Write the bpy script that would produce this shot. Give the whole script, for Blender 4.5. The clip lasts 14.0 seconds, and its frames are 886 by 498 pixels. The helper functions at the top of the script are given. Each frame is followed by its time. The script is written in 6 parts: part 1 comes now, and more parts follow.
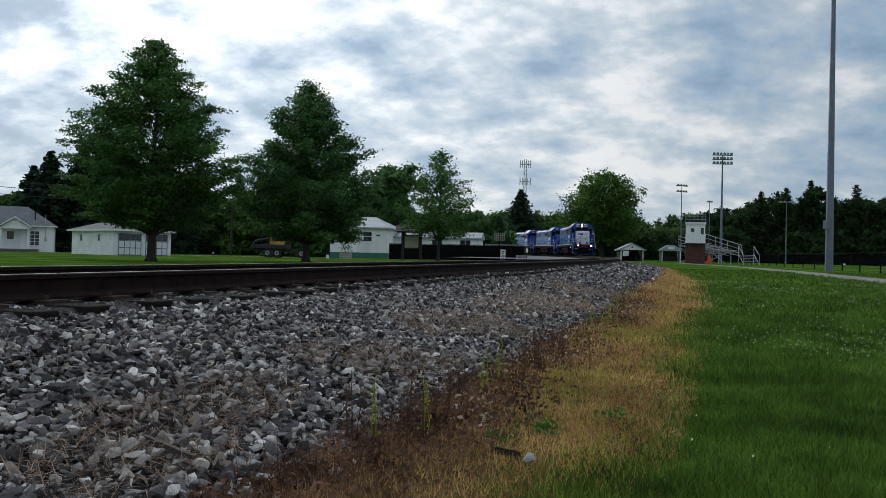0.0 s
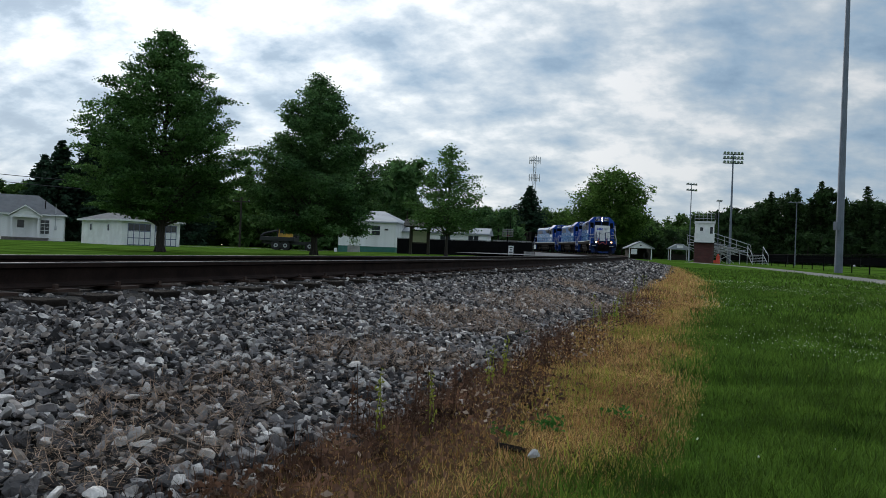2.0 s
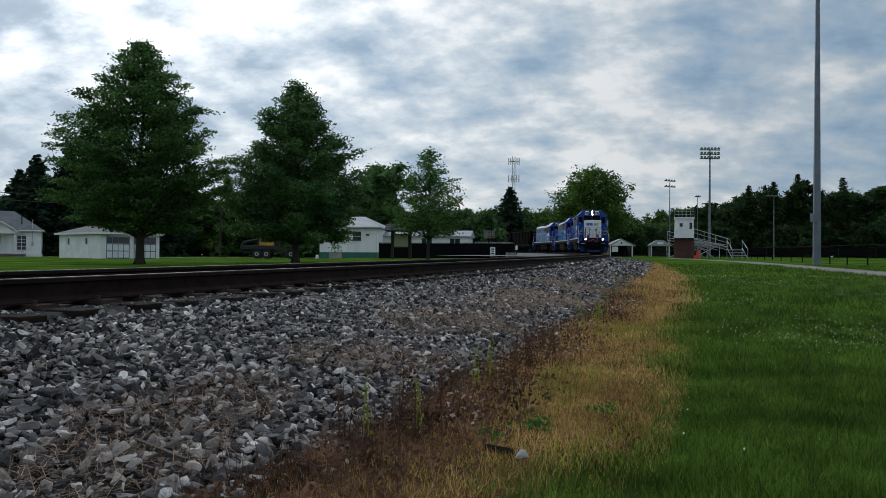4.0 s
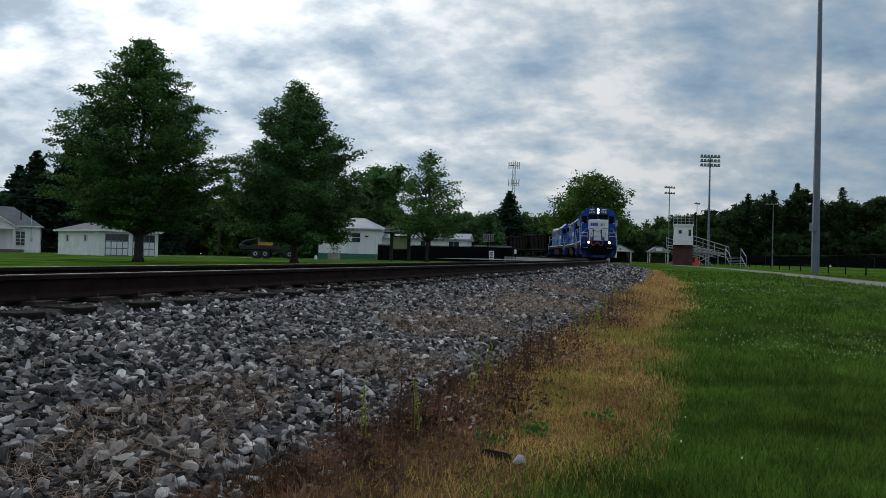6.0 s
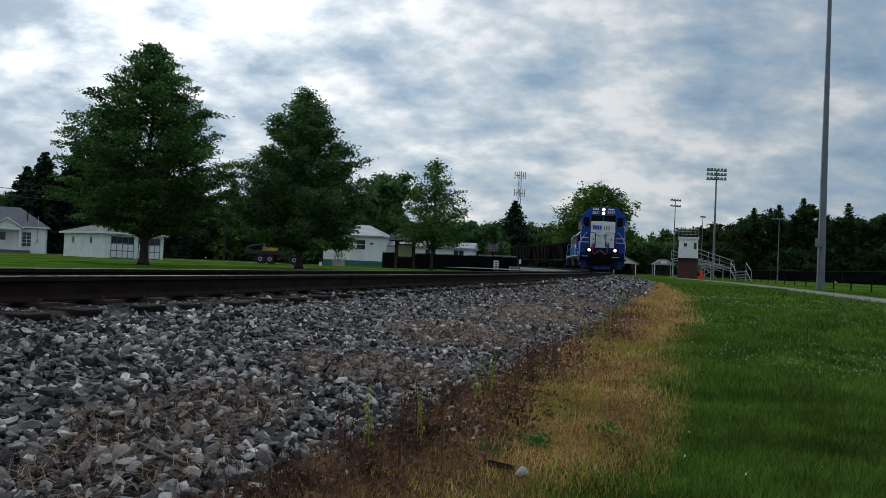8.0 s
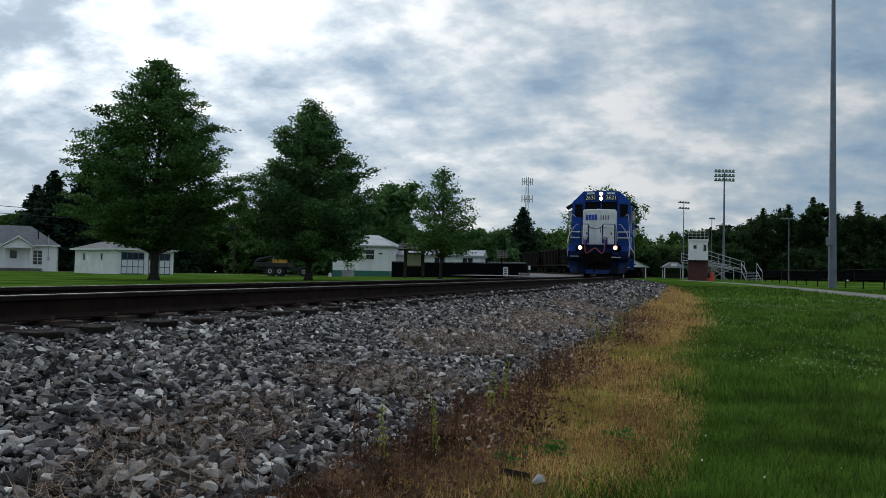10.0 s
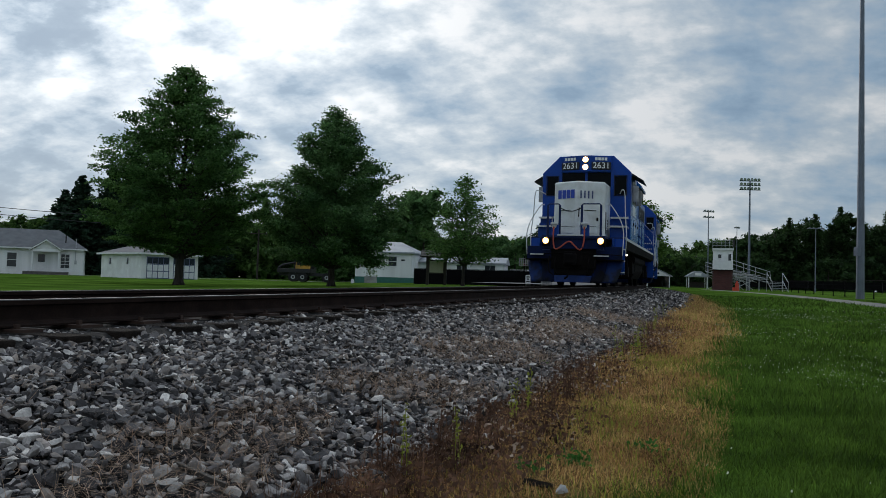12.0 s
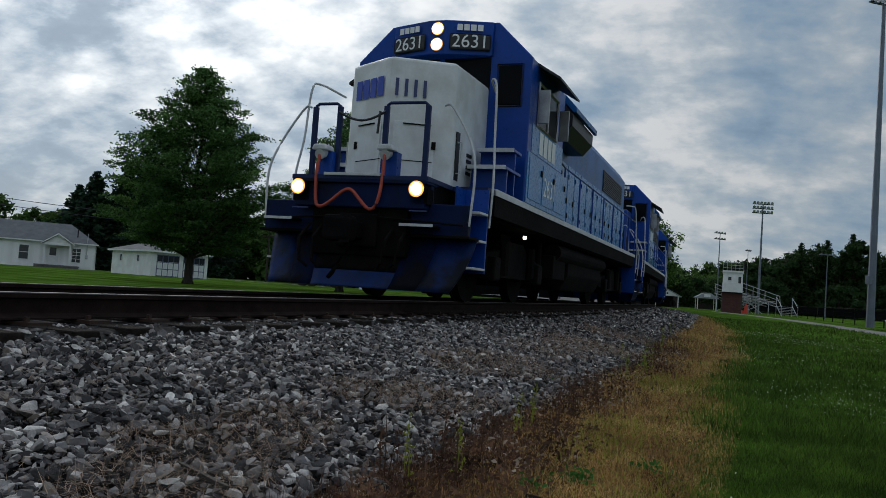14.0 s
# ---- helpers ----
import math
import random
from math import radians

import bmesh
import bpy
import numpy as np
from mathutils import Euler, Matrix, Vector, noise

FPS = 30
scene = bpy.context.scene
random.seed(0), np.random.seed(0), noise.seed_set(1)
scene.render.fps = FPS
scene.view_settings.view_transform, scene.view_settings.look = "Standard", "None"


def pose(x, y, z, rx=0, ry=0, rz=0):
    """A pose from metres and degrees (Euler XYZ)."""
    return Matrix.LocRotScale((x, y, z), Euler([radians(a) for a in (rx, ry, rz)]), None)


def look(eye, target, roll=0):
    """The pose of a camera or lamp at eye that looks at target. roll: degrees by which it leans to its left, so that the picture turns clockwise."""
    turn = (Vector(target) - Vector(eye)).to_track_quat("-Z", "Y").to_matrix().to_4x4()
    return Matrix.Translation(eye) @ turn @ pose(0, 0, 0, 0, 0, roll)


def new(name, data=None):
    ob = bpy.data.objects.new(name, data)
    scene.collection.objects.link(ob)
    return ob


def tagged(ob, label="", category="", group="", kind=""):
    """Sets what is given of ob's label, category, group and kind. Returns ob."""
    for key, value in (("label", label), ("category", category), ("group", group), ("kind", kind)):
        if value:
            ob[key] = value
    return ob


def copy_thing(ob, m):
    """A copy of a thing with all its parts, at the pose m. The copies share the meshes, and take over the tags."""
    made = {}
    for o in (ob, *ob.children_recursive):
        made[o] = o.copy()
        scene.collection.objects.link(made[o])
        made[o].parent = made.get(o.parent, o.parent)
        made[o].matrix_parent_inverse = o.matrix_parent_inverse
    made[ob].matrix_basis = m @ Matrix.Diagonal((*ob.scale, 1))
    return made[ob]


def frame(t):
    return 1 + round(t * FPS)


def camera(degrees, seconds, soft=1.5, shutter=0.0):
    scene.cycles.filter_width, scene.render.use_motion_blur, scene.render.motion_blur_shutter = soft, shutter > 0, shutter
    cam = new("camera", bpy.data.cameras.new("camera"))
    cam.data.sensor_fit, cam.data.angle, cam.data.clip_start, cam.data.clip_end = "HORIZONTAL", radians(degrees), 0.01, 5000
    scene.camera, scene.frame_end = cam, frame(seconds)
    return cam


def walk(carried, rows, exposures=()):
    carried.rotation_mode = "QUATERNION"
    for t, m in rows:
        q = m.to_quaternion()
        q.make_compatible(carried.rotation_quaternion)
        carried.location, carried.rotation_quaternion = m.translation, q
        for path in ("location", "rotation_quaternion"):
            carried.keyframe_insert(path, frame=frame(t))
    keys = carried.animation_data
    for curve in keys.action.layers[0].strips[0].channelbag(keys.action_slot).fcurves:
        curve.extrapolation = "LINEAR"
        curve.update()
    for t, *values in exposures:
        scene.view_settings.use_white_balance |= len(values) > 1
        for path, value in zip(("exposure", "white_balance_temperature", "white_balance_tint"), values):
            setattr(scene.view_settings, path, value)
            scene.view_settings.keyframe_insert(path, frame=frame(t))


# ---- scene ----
cam = camera(57.0, 14.0, soft=0.8)
# seconds, x, y, z, yaw, pitch, roll
ROWS = [
    (0.0, 0.0, 0.0, 0.8, -0.01, 0.72, -1.34),
    (0.5, 0.0, 0.0, 0.8, -0.47, 0.79, -1.52),
    (1.0, 0.0, 0.0, 0.8, -0.62, 0.68, -1.69),
    (1.5, 0.0, 0.0, 0.8, 0.0, 0.53, -1.81),
    (2.0, 0.0, 0.0, 0.8, 0.54, 0.36, -2.26),
    (2.5, 0.0, 0.0, 0.8, 0.63, 0.43, -2.37),
    (3.0, 0.0, 0.0, 0.8, 0.87, 0.96, -1.3),
    (3.5, 0.0, 0.0, 0.8, 0.35, 0.94, -0.59),
    (4.0, 0.0, 0.0, 0.8, -0.72, 0.62, -0.49),
    (4.2, -0.0008, 0.0, 0.8004, -1.08, 0.63, -0.8),
    (6.5, -0.0095, 0.0, 0.8045, -0.75, 0.98, -1.8),
    (7.0, -0.0114, 0.0, 0.8054, -0.77, 1.18, -2.31),
    (7.5, -0.0133, 0.0, 0.8063, -0.51, 1.28, -2.61),
    (10.0, -0.0228, 0.0, 0.8108, 0.15, 1.96, -1.15),
    (10.5, -0.0247, 0.0, 0.8117, 1.03, 1.96, -1.2),
    (11.0, -0.0266, 0.0, 0.8126, 1.45, 2.02, -1.18),
    (11.5, -0.0285, 0.0, 0.8135, 1.6, 2.26, -1.56),
    (12.0, -0.0304, 0.0, 0.8144, 1.7, 2.42, -1.67),
    (12.5, -0.0323, 0.0, 0.8153, 1.6, 2.85, -2.75),
    (13.0, -0.0342, 0.0, 0.8162, 1.67, 2.92, -2.78),
    (13.5, -0.0361, 0.0, 0.8171, 1.32, 3.1, -3.63),
    (14.0, -0.038, 0.0, 0.818, 2.25, 3.11, -4.14),
]
EXPOSURES = [(0.0, 0.05), (3.0, 0.1), (4.0, -0.08), (7.5, -0.12), (11.0, -0.08), (12.5, -0.23), (14.0, -0.38)]
walk(cam, [(t, pose(x, y, z, 90 + p, r, w)) for t, x, y, z, w, p, r in ROWS], EXPOSURES)

# ---- light: evening sky behind broken cloud ----
SUN_EL, SUN_AZ = radians(24), radians(-24)      # azimuth from +y towards +x
sun_way = Vector((math.sin(SUN_AZ) * math.cos(SUN_EL), math.cos(SUN_AZ) * math.cos(SUN_EL), math.sin(SUN_EL)))
world = bpy.data.worlds.new("sky")
scene.world = world
world.use_nodes = True
wt = world.node_tree
wt.nodes.clear()


def wn(kind, **values):
    n = wt.nodes.new(kind)
    for k, v in values.items():
        if k in n.inputs:
            n.inputs[k].default_value = v
    return n


def wmath(op, a, b=None, clamp=False):
    n = wt.nodes.new("ShaderNodeMath")
    n.operation, n.use_clamp = op, clamp
    for i, v in enumerate((a, b)):
        if v is None:
            continue
        if isinstance(v, (int, float)):
            n.inputs[i].default_value = v
        else:
            wt.links.new(v, n.inputs[i])
    return n.outputs[0]


def wramp(fac, stops):
    n = wt.nodes.new("ShaderNodeValToRGB")
    els = n.color_ramp.elements
    while len(els) < len(stops):
        els.new(0.5)
    for e, (p, c) in zip(els, stops):
        e.position, e.color = p, (*c, 1)
    wt.links.new(fac, n.inputs[0])
    return n.outputs[0]


def wmix(kind, fac, a, b):
    n = wt.nodes.new("ShaderNodeMix")
    n.data_type, n.blend_type = "RGBA", kind
    for slot, v in ((0, fac), (6, a), (7, b)):
        if isinstance(v, (int, float)):
            n.inputs[slot].default_value = v
        elif isinstance(v, tuple):
            n.inputs[slot].default_value = (*v, 1)
        else:
            wt.links.new(v, n.inputs[slot])
    return n.outputs[2]


sky = wt.nodes.new("ShaderNodeTexSky")
sky.sky_type, sky.sun_disc = "NISHITA", False
sky.sun_elevation, sky.sun_rotation = SUN_EL, SUN_AZ
coord = wt.nodes.new("ShaderNodeTexCoord")
xyz = wt.nodes.new("ShaderNodeSeparateXYZ")
wt.links.new(coord.outputs["Generated"], xyz.inputs[0])
up = wmath("MAXIMUM", xyz.outputs[2], 0.0)
deep = wmath("ADD", up, 0.44)
flat = wt.nodes.new("ShaderNodeCombineXYZ")
wt.links.new(wmath("DIVIDE", xyz.outputs[0], deep), flat.inputs[0])
wt.links.new(wmath("DIVIDE", xyz.outputs[1], deep), flat.inputs[1])


def cloud_noise(scale, detail, rough, shift, warp=0.0):
    m = wt.nodes.new("ShaderNodeMapping")
    m.inputs["Location"].default_value = shift
    m.inputs["Rotation"].default_value = (0, 0, 0.35)
    m.inputs["Scale"].default_value = (0.8, 1.0, 1)
    wt.links.new(flat.outputs[0], m.inputs[0])
    n = wn("ShaderNodeTexNoise", Scale=scale, Detail=detail, Roughness=rough, Distortion=warp)
    wt.links.new(m.outputs[0], n.inputs["Vector"])
    return n.outputs["Fac"]


big = cloud_noise(2.0, 4.0, 0.5, (3.1, 1.7, 0), 0.0)
small = cloud_noise(8.0, 6.0, 0.55, (9.3, 4.2, 0), 0.0)
wisp = cloud_noise(17.0, 5.0, 0.6, (2.3, 7.7, 0), 0.3)
body = wmath("ADD", wmath("ADD", wmath("MULTIPLY", big, 0.38), wmath("MULTIPLY", small, 0.50)), wmath("MULTIPLY", wisp, 0.12))
# a darker bank of cloud low on the left
bank = wt.nodes.new("ShaderNodeVectorMath")
bank.operation = "DOT_PRODUCT"
bank.inputs[1].default_value = (math.sin(radians(-31)) * math.cos(radians(9)), math.cos(radians(-31)) * math.cos(radians(9)), math.sin(radians(9)))
wt.links.new(coord.outputs["Generated"], bank.inputs[0])
body = wmath("SUBTRACT", body, wmath("MULTIPLY", wmath("POWER", wmath("MAXIMUM", bank.outputs["Value"], 0.0), 45.0), 0.085))
CLOUD_STOPS = [(0.38, (0.225, 0.325, 0.435)), (0.435, (0.29, 0.395, 0.50)), (0.48, (0.36, 0.44, 0.515)), (0.525, (0.46, 0.515, 0.555)), (0.59, (0.71, 0.705, 0.695))]
cloud = wramp(body, CLOUD_STOPS)
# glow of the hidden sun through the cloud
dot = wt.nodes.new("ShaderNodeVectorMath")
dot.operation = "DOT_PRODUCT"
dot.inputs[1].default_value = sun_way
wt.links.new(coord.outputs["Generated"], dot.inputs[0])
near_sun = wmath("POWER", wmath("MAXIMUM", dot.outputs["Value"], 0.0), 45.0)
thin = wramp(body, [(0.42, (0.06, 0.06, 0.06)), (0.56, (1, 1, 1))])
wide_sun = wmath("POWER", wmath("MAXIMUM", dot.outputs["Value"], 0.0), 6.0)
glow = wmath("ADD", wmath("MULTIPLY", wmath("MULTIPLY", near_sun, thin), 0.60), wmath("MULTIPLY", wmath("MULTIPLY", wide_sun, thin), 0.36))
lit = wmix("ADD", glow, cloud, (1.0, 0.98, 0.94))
# paler towards the horizon
haze = wmath("POWER", wmath("SUBTRACT", 1.0, up, True), 14.0)
lit = wmix("MIX", wmath("MULTIPLY", haze, 0.28), lit, (0.44, 0.50, 0.57))
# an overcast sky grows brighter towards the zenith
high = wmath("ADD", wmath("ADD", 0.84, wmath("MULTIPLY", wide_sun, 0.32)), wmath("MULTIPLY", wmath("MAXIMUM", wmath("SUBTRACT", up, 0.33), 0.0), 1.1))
bright = wt.nodes.new("ShaderNodeVectorMath")
bright.operation = "SCALE"
wt.links.new(lit, bright.inputs[0])
wt.links.new(high, bright.inputs["Scale"])
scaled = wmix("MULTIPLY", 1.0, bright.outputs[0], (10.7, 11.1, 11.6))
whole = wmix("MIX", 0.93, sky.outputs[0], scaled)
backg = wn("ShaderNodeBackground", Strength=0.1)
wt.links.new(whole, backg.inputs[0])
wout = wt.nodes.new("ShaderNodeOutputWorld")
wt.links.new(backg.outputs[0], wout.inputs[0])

sun = new("sun", bpy.data.lights.new("sun", "SUN"))
sun.data.energy, sun.data.angle, sun.data.color = 1.05, radians(30), (1.0, 0.94, 0.86)
sun.matrix_world = look(sun_way * 50, (0, 0, 0))


# ---- materials ----
def mat(name, base, rough=0.6, metal=0.0, vary=0.25, scale=4.0, fine=40.0, bump=0.15, second=None, island=0.0, piece=0.0, spec=0.5, stretch=(1, 1, 1), dirt=None, dirt_amount=0.0, dirt_scale=1.3, tones=None):
    """Surface with large and fine variation, bump, optional second colour, per-island and per-piece brightness, and dirt patches."""
    m = bpy.data.materials.new(name)
    m.use_nodes = True
    nt = m.node_tree
    b = nt.nodes["Principled BSDF"]
    b.inputs["Roughness"].default_value = rough
    b.inputs["Metallic"].default_value = metal
    b.inputs["Specular IOR Level"].default_value = spec
    tc = nt.nodes.new("ShaderNodeTexCoord")
    mp = nt.nodes.new("ShaderNodeMapping")
    mp.inputs["Scale"].default_value = stretch
    nt.links.new(tc.outputs["Object"], mp.inputs[0])

    def noise_of(s, d=4.0):
        n = nt.nodes.new("ShaderNodeTexNoise")
        n.inputs["Scale"].default_value, n.inputs["Detail"].default_value = s, d
        nt.links.new(mp.outputs[0], n.inputs["Vector"])
        return n.outputs["Fac"]

    def mixc(kind, fac, a, c):
        n = nt.nodes.new("ShaderNodeMix")
        n.data_type, n.blend_type = "RGBA", kind
        for slot, v in ((0, fac), (6, a), (7, c)):
            if isinstance(v, (int, float)):
                n.inputs[slot].default_value = v
            elif isinstance(v, tuple):
                n.inputs[slot].default_value = (*v, 1)
            else:
                nt.links.new(v, n.inputs[slot])
        return n.outputs[2]

    def span(v, lo, hi, a=0.3, c=0.7):
        n = nt.nodes.new("ShaderNodeMapRange")
        n.inputs[1].default_value, n.inputs[2].default_value, n.inputs[3].default_value, n.inputs[4].default_value = a, c, lo, hi
        nt.links.new(v, n.inputs[0])
        return n.outputs[0]

    n1, n2 = noise_of(scale), noise_of(fine, 6.0)
    dark = tuple(c * (1 - vary) for c in base)
    bright = tuple(min(1.0, c * (1 + vary)) for c in base)
    col = mixc("MIX", span(n1, 0, 1), dark, second or bright)
    col = mixc("MULTIPLY", 1.0, col, mixc("MIX", span(n2, 0, 1), (1 - vary * 0.6,) * 3, (1 + vary * 0.6,) * 3))
    if tones:
        g = nt.nodes.new("ShaderNodeNewGeometry" if island else "ShaderNodeObjectInfo")
        rp = nt.nodes.new("ShaderNodeValToRGB")
        els = rp.color_ramp.elements
        while len(els) < len(tones):
            els.new(0.5)
        for e, (q, c) in zip(els, tones):
            e.position, e.color = q, (*c, 1)
        nt.links.new(g.outputs["Random Per Island" if island else "Random"], rp.inputs[0])
        col = mixc("MULTIPLY", 1.0, col, rp.outputs[0])
        island = piece = 0.0
    for amount, node, out in ((island, "ShaderNodeNewGeometry", "Random Per Island"), (piece, "ShaderNodeObjectInfo", "Random")):
        if amount:
            g = nt.nodes.new(node)
            col = mixc("MULTIPLY", 1.0, col, mixc("MIX", g.outputs[out], (1 - amount,) * 3, (1 + amount,) * 3))
    if dirt:
        n3 = noise_of(dirt_scale, 8.0)
        col = mixc("MIX", span(n3, 0, dirt_amount, 0.42, 0.62), col, dirt)
    nt.links.new(col, b.inputs["Base Color"])
    nt.links.new(span(n2, max(0.02, rough - 0.1), min(1, rough + 0.1)), b.inputs["Roughness"])
    if bump:
        bp = nt.nodes.new("ShaderNodeBump")
        bp.inputs["Strength"].default_value, bp.inputs["Distance"].default_value = bump, 0.5 / fine
        nt.links.new(n2, bp.inputs["Height"])
        nt.links.new(bp.outputs[0], b.inputs["Normal"])
    return m


def glow_mat(name, colour, strength):
    m = bpy.data.materials.new(name)
    m.use_nodes = True
    b = m.node_tree.nodes["Principled BSDF"]
    b.inputs["Base Color"].default_value = (*colour, 1)
    b.inputs["Emission Color"].default_value = (*colour, 1)
    b.inputs["Emission Strength"].default_value = strength
    return m


def leaf_mat(name, base, second, island=0.5, scale=0.5, vary=0.3, tones=None):
    m = mat(name, base, 0.75, vary=vary, scale=scale, fine=6.0, bump=0.0, second=second, island=island, spec=0.12, tones=tones)
    nt = m.node_tree
    b = nt.nodes["Principled BSDF"]
    tr = nt.nodes.new("ShaderNodeBsdfTranslucent")
    nt.links.new(b.inputs["Base Color"].links[0].from_socket, tr.inputs["Color"])
    mx = nt.nodes.new("ShaderNodeMixShader")
    mx.inputs[0].default_value = 0.4
    nt.links.new(b.outputs[0], mx.inputs[1])
    nt.links.new(tr.outputs[0], mx.inputs[2])
    nt.links.new(mx.outputs[0], nt.nodes["Material Output"].inputs["Surface"])
    return m


M_GROUND = mat("lawn_soil", (0.048, 0.105, 0.0125), 1.0, vary=0.45, scale=0.35, fine=30, bump=0.6, second=(0.095, 0.17, 0.026), spec=0.0)
M_VERGE = mat("dead_grass_soil", (0.062, 0.038, 0.018), 1.0, vary=0.5, scale=4.0, fine=60, bump=0.9, second=(0.17, 0.11, 0.045), spec=0.0)
# near-black: the shade in the gaps between stones is put into this colour
M_BED = mat("shaded_ballast_bed", (0.012, 0.0115, 0.0115), 0.95, vary=0.5, scale=8, fine=22, bump=1.0, spec=0.2)
TONES = [(0.0, (0.07, 0.07, 0.075)), (0.3, (0.25, 0.245, 0.26)), (0.55, (0.6, 0.58, 0.6)), (0.7, (0.92, 0.8, 0.71)), (0.76, (0.85, 0.85, 0.89)), (0.9, (1.4, 1.37, 1.34)), (1.0, (2.3, 2.25, 2.2))]
M_STONE = mat("crushed_stone", (0.25, 0.236, 0.226), 0.9, vary=0.3, scale=14, fine=90, bump=0.5, second=(0.41, 0.385, 0.365), island=0.65, spec=0.15, tones=TONES)
M_STONE_P = mat("crushed_stone_loose", (0.25, 0.236, 0.226), 0.9, vary=0.3, scale=0.6, fine=4, bump=0.5, second=(0.41, 0.385, 0.365), piece=0.65, spec=0.15, tones=TONES)
M_GRASS = leaf_mat("grass_blade", (0.045, 0.098, 0.011), (0.115, 0.2, 0.029), 0.6, 2.2, 0.35)
STRAWS = [(0.0, (0.3, 0.2, 0.15)), (0.2, (0.7, 0.55, 0.42)), (0.5, (1.1, 1.0, 0.85)), (0.74, (1.5, 1.42, 1.3)), (0.8, (0.8, 0.98, 0.5)), (1.0, (0.55, 0.82, 0.36))]
M_STRAW = leaf_mat("dry_grass_blade", (0.6, 0.345, 0.18), (0.68, 0.475, 0.23), 0.7, 1.7, 0.4, STRAWS)
M_THATCH = leaf_mat("dry_needles", (0.33, 0.22, 0.16), (0.5, 0.36, 0.26), 0.5)
M_STEM = leaf_mat("rusty_stem", (0.045, 0.023, 0.017), (0.205, 0.115, 0.075), 0.5, 4.0, 0.4)
M_WEED = leaf_mat("weed_leaf", (0.24, 0.28, 0.04), (0.42, 0.44, 0.08), 0.3)
M_HERB = leaf_mat("herb_leaf", (0.04, 0.15, 0.025), (0.07, 0.2, 0.04), 0.3)
M_CLOVER = mat("clover_flower", (0.6, 0.62, 0.46), 0.8, vary=0.15, bump=0)
M_YELLOW = mat("yellow_flower", (0.65, 0.6, 0.12), 0.8, vary=0.15, bump=0)
# rust darkened to hold the shade on the rail webs
M_RAIL = mat("shaded_rail_rust", (0.018, 0.011, 0.009), 0.9, metal=0.0, spec=0.1, vary=0.4, scale=6, fine=50, bump=0.3)
M_RAILHEAD = mat("rail_head", (0.10, 0.095, 0.09), 0.6, metal=0.7, vary=0.15, scale=3, fine=40, bump=0.05)
M_TIE = mat("creosote_tie", (0.022, 0.017, 0.014), 0.95, spec=0.1, vary=0.4, scale=3, fine=30, bump=0.8, piece=0.3, stretch=(1, 8, 8))
M_PLATE = mat("tie_plate", (0.05, 0.028, 0.02), 0.8, metal=0.3, vary=0.3, bump=0.3)
M_PATH = mat("gravel_path", (0.17, 0.16, 0.135), 0.95, vary=0.25, scale=0.8, fine=25, bump=0.5)
M_ASPHALT = mat("asphalt", (0.10, 0.10, 0.105), 0.9, vary=0.25, scale=0.6, fine=30, bump=0.3)
M_BARK = mat("bark", (0.035, 0.028, 0.022), 0.9, vary=0.4, scale=3, fine=14, bump=1.0, stretch=(3, 3, 0.6))
M_OAK = leaf_mat("oak_leaf", (0.051, 0.119, 0.036), (0.12, 0.228, 0.068))
M_OAK2 = leaf_mat("oak_leaf_deep", (0.05, 0.118, 0.042), (0.12, 0.222, 0.077))
M_LIGHTLEAF = leaf_mat("young_leaf", (0.055, 0.125, 0.035), (0.105, 0.2, 0.055))
M_MAPLE = leaf_mat("maple_leaf", (0.062, 0.135, 0.026), (0.125, 0.22, 0.047))
M_SPRUCE = leaf_mat("spruce_needle", (0.02, 0.045, 0.028), (0.036, 0.07, 0.04))
M_WOODS = leaf_mat("wood_leaf", (0.052, 0.108, 0.03), (0.10, 0.18, 0.045))


# ---- mesh helpers ----
def box(bm, x0, x1, y0, y1, z0, z1, bev=0.0):
    vs = [bm.verts.new((x, y, z)) for z in (z0, z1) for y in (y0, y1) for x in (x0, x1)]
    fs = [bm.faces.new([vs[i] for i in q]) for q in ((0, 2, 3, 1), (4, 5, 7, 6), (0, 1, 5, 4), (2, 6, 7, 3), (0, 4, 6, 2), (1, 3, 7, 5))]
    if bev:
        edges = list({e for f in fs for e in f.edges})
        bmesh.ops.bevel(bm, geom=edges, offset=bev, segments=2, affect="EDGES", profile=0.5)


def prism(bm, outline, a0, a1, axis="y", bev=0.0):
    """An outline extruded along an axis: (x, z) along y, (y, z) along x, (x, y) along z."""
    def place(p, a):
        return {"y": (p[0], a, p[1]), "x": (a, p[0], p[1]), "z": (p[0], p[1], a)}[axis]
    lo = [bm.verts.new(place(p, a0)) for p in outline]
    hi = [bm.verts.new(place(p, a1)) for p in outline]
    fs = [bm.faces.new(lo), bm.faces.new(hi[::-1])]
    n = len(outline)
    for i in range(n):
        fs.append(bm.faces.new((lo[i], hi[i], hi[(i + 1) % n], lo[(i + 1) % n])))
    bmesh.ops.recalc_face_normals(bm, faces=fs)
    if bev:
        bmesh.ops.bevel(bm, geom=list({e for f in fs for e in f.edges}), offset=bev, segments=2, affect="EDGES", profile=0.5)


